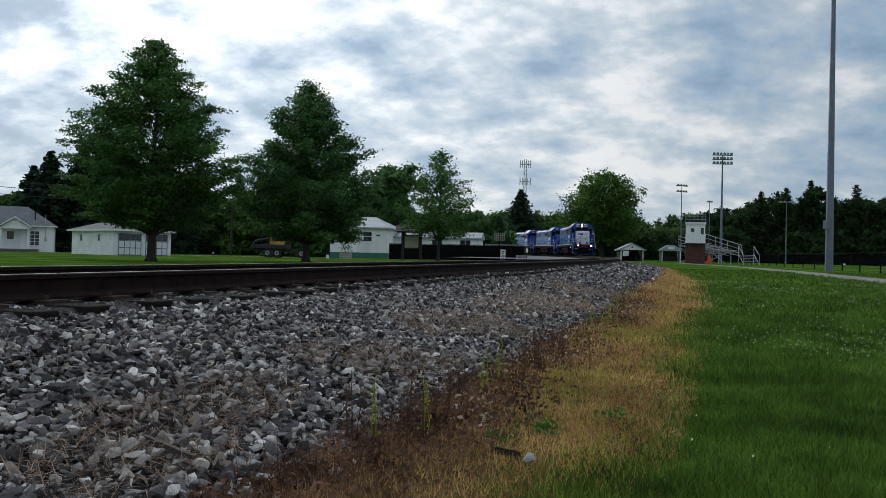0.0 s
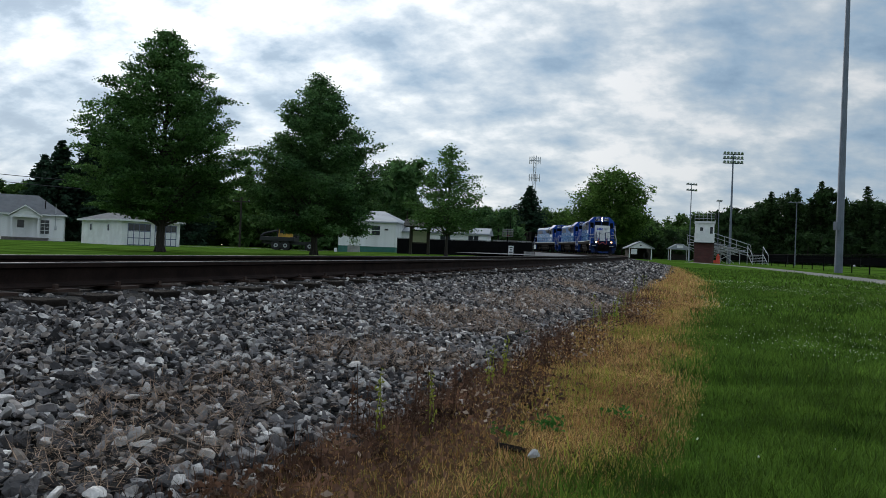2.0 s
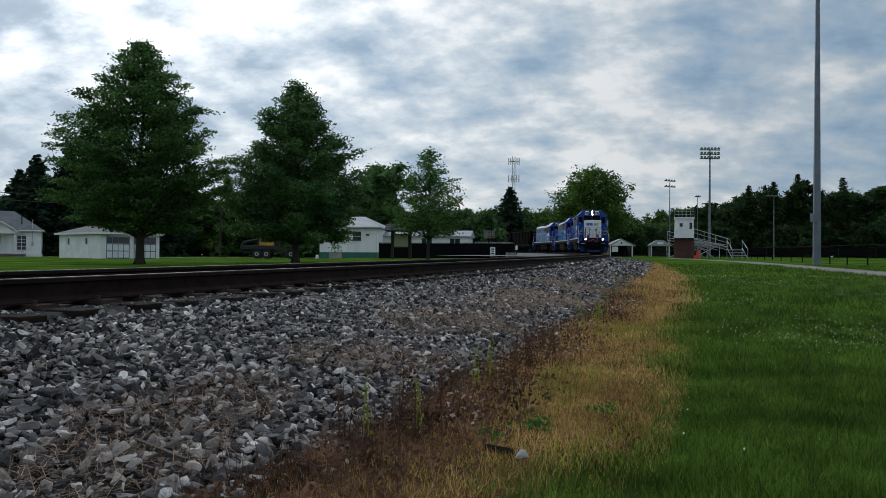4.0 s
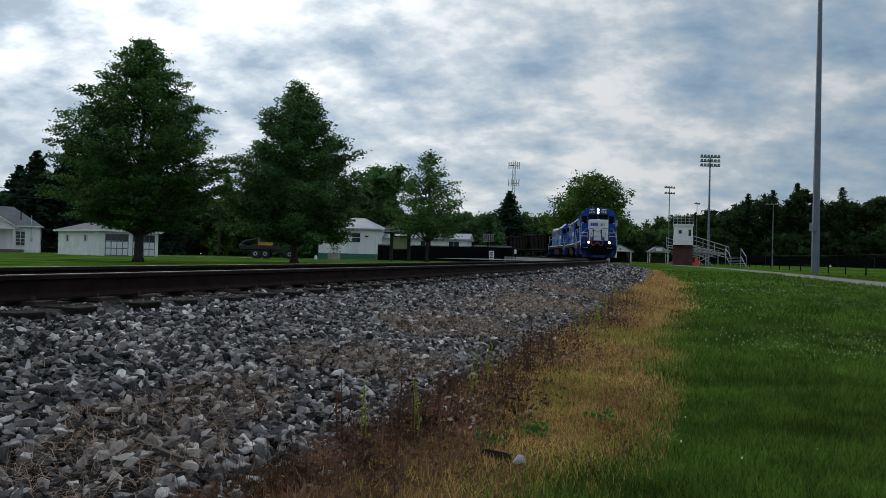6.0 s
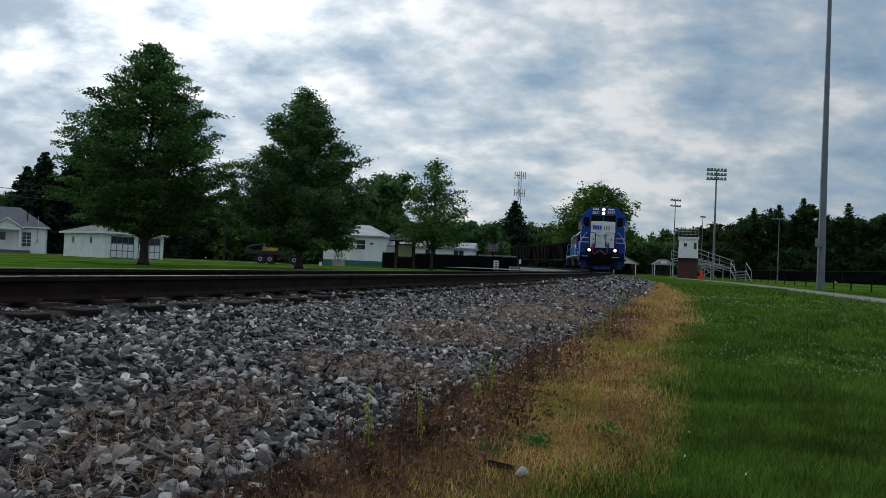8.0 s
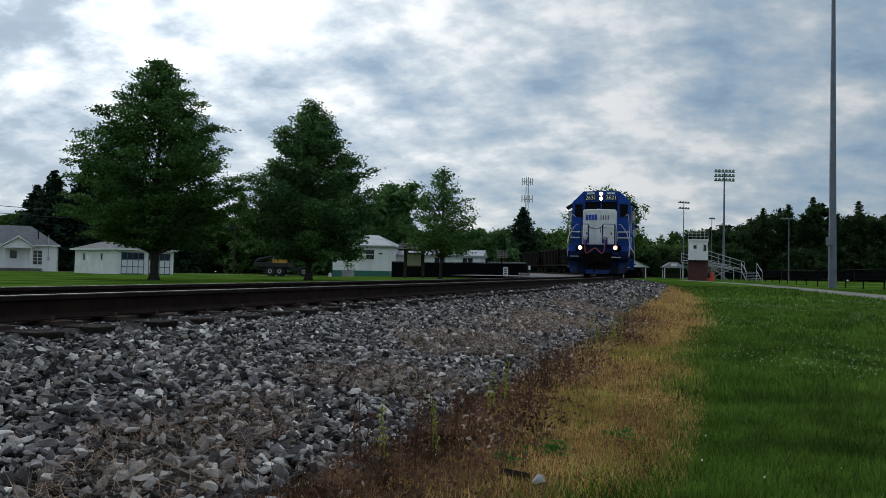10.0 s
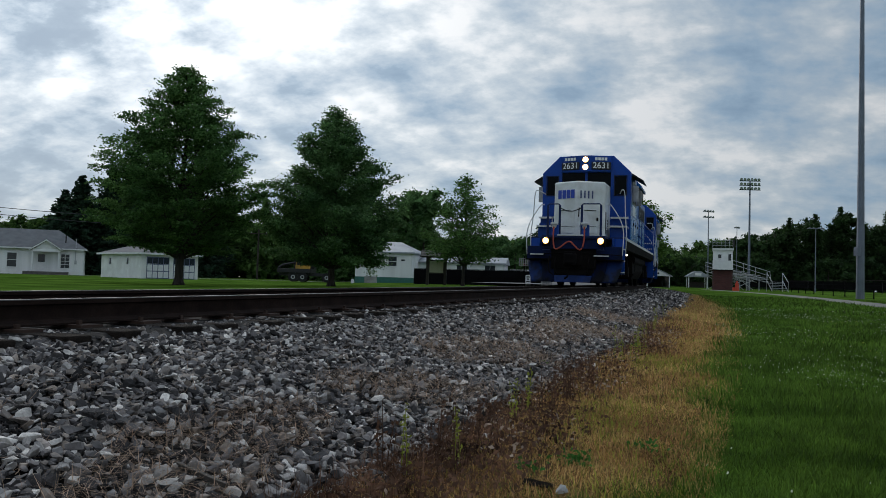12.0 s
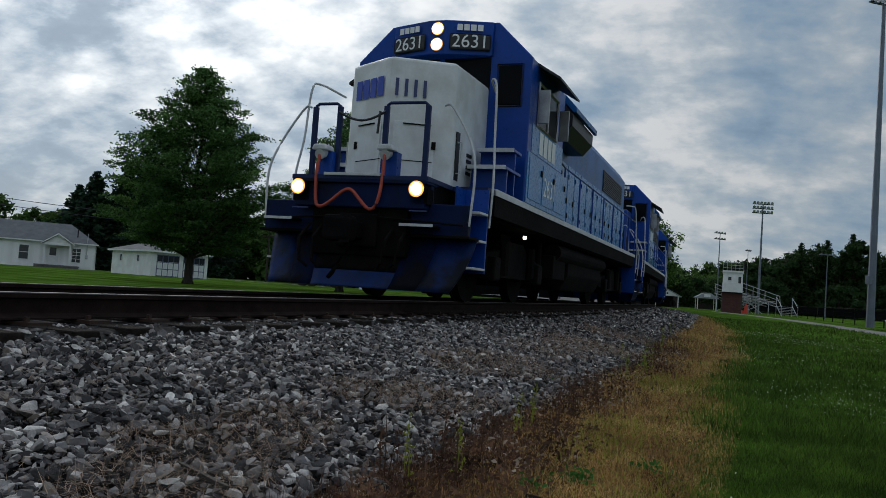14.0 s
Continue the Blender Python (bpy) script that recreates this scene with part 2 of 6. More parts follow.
def tube(bm, pts, r, n=6, r_end=None):
    """A round bar through the points."""
    pts = [Vector(p) for p in pts]
    rings = []
    for i, p in enumerate(pts):
        d = (pts[min(i + 1, len(pts) - 1)] - pts[max(i - 1, 0)]).normalized()
        side = d.cross(Vector((0, 0, 1)) if abs(d.z) < 0.9 else Vector((1, 0, 0))).normalized()
        other = d.cross(side)
        q = r if r_end is None else r + (r_end - r) * i / (len(pts) - 1)
        rings.append([bm.verts.new(p + (side * math.cos(6.28319 * k / n) + other * math.sin(6.28319 * k / n)) * q) for k in range(n)])
    for a, b in zip(rings, rings[1:]):
        for k in range(n):
            bm.faces.new((a[k], a[(k + 1) % n], b[(k + 1) % n], b[k]))
    bm.faces.new(rings[0][::-1])
    bm.faces.new(rings[-1])


def disc(bm, centre, axis, r, depth, n=20):
    c, a = Vector(centre), Vector(axis).normalized()
    tube(bm, [c - a * depth / 2, c + a * depth / 2], r, n)


def finish(name, bm, material, smooth=False):
    bmesh.ops.recalc_face_normals(bm, faces=bm.faces)
    me = bpy.data.meshes.new(name)
    bm.to_mesh(me)
    bm.free()
    me.materials.append(material)
    if smooth:
        me.polygons.foreach_set("use_smooth", [True] * len(me.polygons))
    return me


def part(name, bm, material, parent=None, label="", smooth=False):
    ob = new(name, finish(name, bm, material, smooth))
    if parent:
        ob.parent = parent
    return tagged(ob, label)


def quick(name, verts, faces, material):
    """A mesh out of arrays: verts (n, 3), faces (m, k)."""
    me = bpy.data.meshes.new(name)
    verts, faces = np.asarray(verts, np.float32), np.asarray(faces, np.int32)
    m, k = faces.shape
    me.vertices.add(len(verts))
    me.vertices.foreach_set("co", verts.ravel())
    me.loops.add(m * k)
    me.loops.foreach_set("vertex_index", faces.ravel())
    me.polygons.add(m)
    me.polygons.foreach_set("loop_start", np.arange(0, m * k, k, dtype=np.int32))
    me.polygons.foreach_set("use_smooth", np.zeros(m, dtype=bool))
    me.update(calc_edges=True)
    me.validate()
    me.materials.append(material)
    return me


def shapes(*draws):
    bm = bmesh.new()
    for fn, *args in draws:
        fn(bm, *args)
    return bm


rng = np.random.default_rng(7)

# ---- the lie of the land and of the track ----
SLOPE_X = [-60, -16, -6, 4, 12, 30, 60]
SLOPE = [0.0052, 0.0065, 0.0098, 0.0112, 0.0115, 0.0095, 0.0100]


def ground_z(x, y):
    """Height of the ground: a gentle rise away from the camera."""
    reach = np.clip(y, 0, 160) + np.clip(y - 160, 0, 400) * 0.25
    return np.interp(x, SLOPE_X, SLOPE) * reach - 0.015 * np.exp(-((y - 3) / 4) ** 2)


# centre line: distance along it grows away from the camera
NODES = [-20, 20, 50, 70, 85, 100, 115, 130, 150, 180, 260]
BENDS = [0.00241, 0.00227, 0.00237, 0.00407, 0.00259, 0.00383, 0.00595, 0.0039, 0.0030, 0.0031, 0.0031]
TRACK_S = np.arange(-60.0, 300.0, 1.0)
bend = np.interp(TRACK_S, NODES, BENDS)
head = -np.concatenate([[0], np.cumsum((bend[1:] + bend[:-1]) / 2)])
head += 0.3346 - head[60]
TRACK_X = np.concatenate([[0], np.cumsum(np.sin((head[1:] + head[:-1]) / 2))])
TRACK_Y = np.concatenate([[0], np.cumsum(np.cos((head[1:] + head[:-1]) / 2))])
TRACK_X += -1.7486 - TRACK_X[60]
TRACK_Y += 10.5905 - TRACK_Y[60]


def rail_z(s):
    return 0.687 + 0.0095 * np.asarray(s)


def on_track(s, lat=0.0, up=0.0):
    """A place beside the track: lat metres to the camera's side, up metres over the rail head."""
    s, lat, up = np.asarray(s, float), np.asarray(lat, float), np.asarray(up, float)
    h = np.interp(s, TRACK_S, head)
    x = np.interp(s, TRACK_S, TRACK_X) + lat * np.cos(h)
    y = np.interp(s, TRACK_S, TRACK_Y) - lat * np.sin(h)
    return np.stack([x, y, rail_z(s) + up + 0 * x], -1)


def toe(s):
    """How far the ballast reaches from the centre line."""
    s = np.asarray(s, float)
    return np.interp(s, [-10, -7, -5, 0, 3, 10, 30], [3.95, 3.82, 3.72, 3.74, 3.6, 3.33, 3.35]) + 0.06 * np.sin(s * 0.9) + 0.04 * np.sin(s * 2.1 + 1)


def edge(s):
    """Where the dead strip meets the lawn."""
    s = np.asarray(s, float)
    return np.interp(s, [-9, -6.7, -6, -5, -3, -1, 7, 14, 28, 50], [4.4, 4.66, 4.8, 4.88, 4.86, 4.72, 4.64, 4.48, 3.85, 3.5]) + 0.05 * np.sin(s * 1.9)


def bank_z(s, lat):
    """Height of the ballast surface."""
    p = on_track(s, lat)
    g = ground_z(p[..., 0], p[..., 1])
    top = rail_z(s) - np.interp(np.abs(lat), [1.2, 1.36], [0.205, 0.262])
    f = np.clip((np.abs(lat) - 1.65) / (toe(s) - 1.65), 0, 1)
    return top * (1 - f) + (g + 0.01) * f


def sheet(name, rows, material, kind="structure", label="", category=""):
    """A grid of points as one surface."""
    rows = np.asarray(rows)
    n, m = rows.shape[:2]
    i = np.arange(n * m).reshape(n, m)
    faces = np.stack([i[:-1, :-1], i[:-1, 1:], i[1:, 1:], i[1:, :-1]], -1).reshape(-1, 4)
    me = quick(name, rows.reshape(-1, 3), faces, material)
    me.polygons.foreach_set("use_smooth", [True] * len(me.polygons))
    return tagged(new(name, me), label, category, kind=kind)


gx = np.concatenate([[-3000, -1500, -700, -400], np.arange(-240, -40, 20), np.arange(-40, -12, 4), np.arange(-12, 12, 0.4), np.arange(12, 40, 4), np.arange(40, 260, 20), [400, 700, 1500, 3000]])
gy = np.concatenate([[-1500, -500, -150, -60, -20], np.arange(-10, 16, 0.4), np.arange(16, 40, 2), np.arange(40, 200, 10), [240, 300, 450, 700, 1200, 3000]])
GX, GY = np.meshgrid(gx, gy)
GZ = ground_z(GX, GY)
near_zone = (np.abs(GX) < 12) & (GY > -10) & (GY < 16)
GZ = GZ + np.where(near_zone, 0.012 * np.sin(GX * 2.3 + 1) * np.sin(GY * 1.9) + 0.01 * np.sin(GX * 5.1) * np.cos(GY * 4.3), 0)
sheet("ground", np.stack([GX, GY, GZ], -1), M_GROUND, label="short green lawn on gently rising ground", category="ground")

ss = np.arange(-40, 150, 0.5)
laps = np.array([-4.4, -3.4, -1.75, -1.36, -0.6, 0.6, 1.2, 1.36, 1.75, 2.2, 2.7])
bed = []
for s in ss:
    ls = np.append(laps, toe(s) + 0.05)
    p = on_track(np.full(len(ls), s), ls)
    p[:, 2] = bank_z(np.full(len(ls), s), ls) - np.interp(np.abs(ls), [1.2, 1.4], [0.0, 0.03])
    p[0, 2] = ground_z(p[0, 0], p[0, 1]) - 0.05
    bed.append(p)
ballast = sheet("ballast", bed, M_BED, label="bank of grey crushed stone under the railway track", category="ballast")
strip = []
for s in np.arange(-30, 110, 0.5):
    ls = np.linspace(float(toe(s)) - 0.35, float(edge(s)), 6)
    p = on_track(np.full(6, s), ls)
    p[:, 2] = ground_z(p[:, 0], p[:, 1]) + 0.006 + 0.03 * np.sin(np.linspace(0, 3.14, 6))
    strip.append(p)
sheet("verge", strip, M_VERGE, label="strip of dead brown grass beside the ballast", category="verge")

# ---- rails and ties ----
RAIL = [(-0.076, -0.171), (0.076, -0.171), (0.076, -0.160), (0.014, -0.135), (0.010, -0.125), (0.010, -0.045), (0.036, -0.034), (0.036, -0.006), (-0.036, -0.006), (-0.036, -0.034), (-0.010, -0.045), (-0.010, -0.125), (-0.014, -0.135), (-0.076, -0.160)]
HEAD = [(-0.024, -0.008), (0.024, -0.008), (0.022, 0.0), (-0.022, 0.0)]


def rail(name, lat, outline, material, s0, s1, label):
    at = np.arange(s0, s1, 1.0)
    n = len(outline)
    rows = []
    for s in at:
        o = np.array(outline)
        rows.append(on_track(np.full(n, s), lat + o[:, 0], o[:, 1]))
    rows = np.array(rows)
    v = rows.reshape(-1, 3)
    f = []
    for i in range(len(at) - 1):
        for k in range(n):
            f.append((i * n + k, i * n + (k + 1) % n, (i + 1) * n + (k + 1) % n, (i + 1) * n + k))
    return tagged(new(name, quick(name, v, f, material)), label)


for lat in (0.755, -0.755):
    r = rail("rail", lat, RAIL, M_RAIL, -50, 200, "rusty steel railway rail with painted-in shade and a polished head")
    tagged(r, category="rail", group="rails of the track", kind="structure")
    h = rail("rail_head", lat, HEAD, M_RAILHEAD, -50, 200, "worn shiny running surface")
    h.parent = r

# ---- locomotives: origin on the rail under the pilot face, y to the rear, x to the camera's side ----
M_BLUE = mat("blue_paint", (0.004, 0.052, 0.31), 0.36, vary=0.12, scale=1.2, fine=20, bump=0.04, dirt=(0.005, 0.034, 0.16), dirt_amount=0.5, spec=0.25)
# pilot blues: dirt, and a base darkened for the shade below the deck
M_PLOUGH = mat("grimy_shaded_blue", (0.003, 0.012, 0.062), 0.65, vary=0.2, scale=1.6, fine=18, bump=0.1, dirt=(0.006, 0.007, 0.011), dirt_amount=0.97, dirt_scale=1.2, spec=0.15)
M_WING = mat("dirty_shaded_wing", (0.003, 0.02, 0.1), 0.6, vary=0.2, scale=1.6, fine=18, bump=0.1, dirt=(0.006, 0.007, 0.011), dirt_amount=0.95, dirt_scale=2.4, spec=0.15)
M_BLADE = mat("dirty_shaded_blade", (0.003, 0.009, 0.04), 0.75, vary=0.3, scale=1.6, fine=18, bump=0.1, dirt=(0.006, 0.006, 0.008), dirt_amount=0.95, dirt_scale=2.4, spec=0.08)
M_STEPBLUE = mat("worn_shaded_blue", (0.003, 0.024, 0.125), 0.55, vary=0.25, scale=2.5, fine=20, bump=0.1, dirt=(0.006, 0.008, 0.014), dirt_amount=0.8, dirt_scale=2.2, spec=0.2)
# hood and cab side blues, lightened to hold the sky's reflection
M_HOOD = mat("sky_lit_hood_blue", (0.008, 0.10, 0.32), 0.4, vary=0.16, scale=1.1, fine=18, bump=0.05, dirt=(0.006, 0.04, 0.12), dirt_amount=0.5, spec=0.15)
M_PALEBLUE = mat("sky_lit_blue_paint", (0.018, 0.165, 0.40), 0.3, vary=0.15, scale=1.5, fine=20, bump=0.04, spec=0.35)
M_WHITE = mat("white_paint", (0.74, 0.75, 0.76), 0.45, vary=0.06, scale=1.5, fine=25, bump=0.05, dirt=(0.5, 0.49, 0.46), dirt_amount=0.5, dirt_scale=2.5)
M_NAVY = mat("navy_paint", (0.006, 0.018, 0.08), 0.5, vary=0.15, bump=0.05, spec=0.25)
M_TRIM = mat("white_trim", (0.55, 0.56, 0.57), 0.5, vary=0.12, scale=5, fine=30, bump=0.1)
# grime with the underframe's shadow blackness mixed into its colour
M_SHADEGRIME = mat("shaded_underframe_grime", (0.007, 0.0065, 0.007), 0.9, vary=0.4, scale=3, fine=25, bump=0.4, dirt=(0.016, 0.013, 0.01), dirt_amount=0.5, spec=0.05)
M_BLACK = mat("black_paint", (0.012, 0.012, 0.014), 0.5, vary=0.2, bump=0.05)
M_GLASS = mat("dark_glass", (0.004, 0.005, 0.006), 0.15, vary=0.2, bump=0.0, spec=0.06)
M_RED = mat("red_hose", (0.42, 0.07, 0.04), 0.6, vary=0.2, bump=0.1)
M_STEEL = mat("bare_steel", (0.35, 0.35, 0.36), 0.45, metal=0.8, vary=0.2, bump=0.1)
M_LETTER = mat("white_letter", (0.78, 0.78, 0.78), 0.5, vary=0.05, bump=0)
M_BLUELETTER = mat("blue_letter", (0.02, 0.06, 0.42), 0.5, vary=0.05, bump=0)
M_GREYLETTER = mat("grey_letter", (0.04, 0.06, 0.17), 0.5, vary=0.05, bump=0)
M_HEADLIGHT = glow_mat("headlight_glow", (1.0, 0.86, 0.62), 12.0)
M_DITCH = glow_mat("ditch_light_glow", (1.0, 0.8, 0.48), 12.0)
# emitting rim added round the lit lenses for their warm halo
M_WARMRIM = glow_mat("warm_halo_glow", (1.0, 0.42, 0.08), 1.5)
M_SIDELAMP = glow_mat("step_lamp_glow", (1.0, 0.9, 0.75), 4.0)


def words(text, size, m, material, parent, name="lettering", label=""):
    c = bpy.data.curves.new(name, "FONT")
    c.body, c.size, c.extrude, c.align_x, c.align_y = text, size, 0.002, "CENTER", "CENTER"
    t = new("tmp", c)
    me = bpy.data.meshes.new_from_object(t)
    bpy.data.objects.remove(t)
    me.materials.append(material)
    ob = new(name, me)
    ob.parent, ob.matrix_basis = parent, m
    return tagged(ob, label)


def bars(x0, x1, z, h, y, gaps, material, parent, name, label="", m=None, fill=0.8):
    """Lettering that is shown as plain upright bars."""
    bm = bmesh.new()
    w = (x1 - x0) / gaps
    for i in range(gaps):
        box(bm, x0 + i * w, x0 + i * w + w * fill, y - 0.004, y, z - h / 2, z + h / 2)
    ob = part(name, bm, material, parent, label)
    if m is not None:
        ob.matrix_basis = m
    return ob


def flowing(pts, n=5):
    """The points with a smooth curve laid through them."""
    p = [Vector(q) for q in pts]
    out = []
    for i in range(len(p) - 1):
        a, b, c, d = p[max(i - 1, 0)], p[i], p[i + 1], p[min(i + 2, len(p) - 1)]
        for k in range(n):
            t = k / n
            out.append(0.5 * (2 * b + (c - a) * t + (2 * a - 5 * b + 4 * c - d) * t * t + (3 * b - a - 3 * c + d) * t ** 3))
    return out + [p[-1]]


def locomotive(lead):
    root = new("locomotive")
    D = 1.60           # deck height
    L = 18.0
    # frame, deck and sill
    bm = shapes((box, -1.42, 1.42, 1.02, L - 1.02, 1.22, D - 0.06), (box, -0.95, 0.95, 0.36, 1.02, 1.22, D - 0.06), (box, -0.95, 0.95, L - 1.02, L - 0.36, 1.22, D - 0.06))
    part("underframe", bm, M_SHADEGRIME, root)
    bm = shapes((box, -1.5, 1.5, 1.0, L - 1.0, D - 0.06, D), (box, -0.99, 0.99, 0.05, 1.0, D - 0.06, D), (box, -0.99, 0.99, L - 1.0, L - 0.05, D - 0.06, D))
    part("deck", bm, M_NAVY, root)
    for sx in (-1, 1):
        bm = shapes((box, *sorted((sx * 1.44, sx * 1.515)), 1.3, L - 1.3, 1.24, D - 0.07))
        part("side_sill", bm, M_SHADEGRIME, root)
        bm = shapes((box, *sorted((sx * 1.46, sx * 1.525)), 1.3, L - 1.3, D - 0.07, D + 0.02))
        part("sill_stripe", bm, M_TRIM, root, "dirty white stripe along the sill")
    for end in (0, 1):
        def yy(v):
            return v if end == 0 else L - v
        # pilot with a curved plough: two blades, a dark middle and a bright lower panel
        def mouldboard(bm, x0, x1, v0, v1, lift=0.0, cols=8, rows_=7):
            def at(u, v, back):
                x = (x0 + (x1 - x0) * u)
                z = 0.13 + 0.73 * v
                x *= 1 - 0.13 * (1 - v) ** 1.6
                y = -0.04 + 0.36 * v ** 0.75 + 0.26 * (abs(x) / 1.5) ** 2.5 + back
                return x, yy(y), z
            grids = []
            for back in (-lift, 0.04):
                grids.append([[bm.verts.new(at(i / cols, v0 + (v1 - v0) * j / rows_, back)) for i in range(cols + 1)] for j in range(rows_ + 1)])
            for g in grids:
                for j in range(rows_):
                    for i in range(cols):
                        bm.faces.new((g[j][i], g[j][i + 1], g[j + 1][i + 1], g[j + 1][i]))
            f, r_ = grids
            rim = [(0, i) for i in range(cols)] + [(j, cols) for j in range(rows_)] + [(rows_, cols - i) for i in range(cols)] + [(rows_ - j, 0) for j in range(rows_)]
            for (j, i), (n, m) in zip(rim, rim[1:] + rim[:1]):
                bm.faces.new((f[j][i], f[n][m], r_[n][m], r_[j][i]))
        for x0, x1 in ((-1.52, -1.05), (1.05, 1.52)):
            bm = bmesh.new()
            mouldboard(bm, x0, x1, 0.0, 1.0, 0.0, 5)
            part("plough_wing", bm, M_WING, root, "curved blue plough wing dulled with black dirt and painted shade", True)
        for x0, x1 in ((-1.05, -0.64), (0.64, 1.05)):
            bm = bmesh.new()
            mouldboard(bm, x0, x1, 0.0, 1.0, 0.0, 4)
            part("plough_blade", bm, M_BLADE, root, "plough blade black with dirt and painted shade", True)
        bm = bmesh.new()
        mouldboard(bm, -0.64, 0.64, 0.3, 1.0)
        part("plough_middle", bm, M_SHADEGRIME, root, smooth=True)
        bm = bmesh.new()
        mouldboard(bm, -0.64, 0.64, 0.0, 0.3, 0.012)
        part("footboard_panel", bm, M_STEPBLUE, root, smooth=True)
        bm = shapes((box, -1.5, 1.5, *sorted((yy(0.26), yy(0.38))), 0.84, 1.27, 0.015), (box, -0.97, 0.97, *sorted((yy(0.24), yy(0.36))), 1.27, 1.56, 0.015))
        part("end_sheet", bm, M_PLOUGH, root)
        bm = shapes((box, -1.54, 1.54, *sorted((yy(0.2), yy(0.62))), 0.83, 0.87, 0.01))
        part("plough_shelf", bm, M_SHADEGRIME, root)
        for x0, x1, z in ((0.66, 1.12, 0.95), (-1.34, -0.92, 0.98)):
            foot = part("foot_step", shapes((box, x0, x1, *sorted((yy(0.0), yy(0.28))), z, z + 0.03, 0.005)), M_SHADEGRIME, root)
            part("step_edge", shapes((box, x0, x1, *sorted((yy(-0.02), yy(0.0))), z, z + 0.035)), M_TRIM, foot, "white step edge")
        for sx in (-1, 1):
            part("stencil", shapes((box, sx * 0.86 - 0.12, sx * 0.86 + 0.12, *sorted((yy(0.09), yy(0.1))), 1.15, 1.166)), M_GREYLETTER, root, "small worn white stencil mark")
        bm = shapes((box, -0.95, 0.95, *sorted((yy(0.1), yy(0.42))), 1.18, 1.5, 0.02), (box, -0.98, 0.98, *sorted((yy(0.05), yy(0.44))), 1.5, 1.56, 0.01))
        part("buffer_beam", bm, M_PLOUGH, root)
        bm = shapes((box, -0.7, 0.7, *sorted((yy(0.16), yy(0.5))), 0.55, 1.19, 0.02), (box, -0.3, 0.3, *sorted((yy(0.08), yy(0.16))), 0.66, 1.1, 0.03))
        part("draft_gear", bm, M_SHADEGRIME, root)
        # coupler
        bm = shapes((box, -0.11, 0.11, *sorted((yy(-0.25), yy(0.3))), 0.76, 0.98, 0.02), (box, -0.19, 0.17, *sorted((yy(-0.5), yy(-0.2))), 0.7, 1.03, 0.05), (tube, [(0.1, yy(-0.42), 0.68), (0.1, yy(-0.42), 1.05)], 0.07, 10))
        part("coupler", bm, M_SHADEGRIME, root)
        # steps at the corners
        for sx in (-1, 1):
            bm = bmesh.new()
            box(bm, *sorted((sx * 1.10, sx * 1.52)), *sorted((yy(0.98), yy(1.02))), 0.42, 1.56)
            box(bm, *sorted((sx * 1.16, sx * 1.19)), *sorted((yy(0.64), yy(1.0))), 0.42, 1.56)
            part("step_well", bm, M_BLUE, root)
            for k, z in enumerate((0.46, 0.83, 1.2)):
                bm = shapes((box, *sorted((sx * 1.17, sx * 1.53)), *sorted((yy(0.42 + 0.1 * k), yy(0.98))), z, z + 0.03))
                part("step", bm, M_TRIM, root, "white-edged steel step")
        # hoses
        for hx in (-0.75, -0.55, 0.5, 0.7):
            bm = bmesh.new()
            tube(bm, [(hx, yy(0.2), 0.95), (hx, yy(-0.05), 0.75), (hx * 0.95, yy(-0.1), 0.45), (hx * 0.8, yy(-0.06), 0.36)], 0.022)
            part("air_hose", bm, M_SHADEGRIME, root)
        bm = shapes((tube, [(-0.1, yy(-0.05), 1.02), (0.05, yy(-0.22), 0.62), (-0.12, yy(-0.25), 0.3), (-0.2, yy(-0.2), 0.24)], 0.03))
        part("uncoupling_chain", bm, M_SHADEGRIME, root)
        # cut lever
        bm = shapes((tube, [(-1.45, yy(0.2), 1.0), (-0.3, yy(0.1), 1.06), (0.3, yy(0.1), 1.06), (1.45, yy(0.2), 1.0)], 0.015))
        part("cut_lever", bm, M_SHADEGRIME, root)
    # trucks
    for cy in (3.75, 14.2):
        bm = bmesh.new()
        for sx in (-1, 1):
            prism(bm, [(cy - 1.95, 0.5), (cy - 1.95, 0.72), (cy - 0.8, 0.86), (cy - 0.5, 1.02), (cy + 0.5, 1.02), (cy + 0.8, 0.86), (cy + 1.95, 0.72), (cy + 1.95, 0.5), (cy + 0.7, 0.42), (cy - 0.7, 0.42)], *sorted((sx * 1.02, sx * 1.18)), "x")
            for ay in (-1.37, 1.37):
                box(bm, *sorted((sx * 1.05, sx * 1.30)), cy + ay - 0.17, cy + ay + 0.17, 0.36, 0.72, 0.03)
                tube(bm, [(sx * 1.22, cy + ay * 0.62, 0.45), (sx * 1.22, cy + ay * 0.62, 0.98)], 0.09, 8)
                tube(bm, [(sx * 1.1, cy + ay + 0.6 * (1 if ay > 0 else -1), 1.18), (sx * 1.1, cy + ay + 0.6 * (1 if ay > 0 else -1), 0.5)], 0.06, 8)
        box(bm, -1.0, 1.0, cy - 0.3, cy + 0.3, 0.45, 1.15)
        truck = part("truck", bm, M_SHADEGRIME, root)
        for ay in (-1.37, 1.37):
            bm = bmesh.new()
            for sx in (-1, 1):
                disc(bm, (sx * 0.755, 0, 0), (1, 0, 0), 0.51, 0.13, 28)
                disc(bm, (sx * 0.69, 0, 0), (1, 0, 0), 0.535, 0.03, 28)
                disc(bm, (sx * 0.86, 0, 0), (1, 0, 0), 0.12, 0.1, 10)
            disc(bm, (0, 0, 0), (1, 0, 0), 0.09, 1.6, 10)
            w = part("wheelset", bm, M_SHADEGRIME, truck)
            w.location = (0, cy + ay, 0.51)
    # fuel tank and air tanks
    bm = bmesh.new()
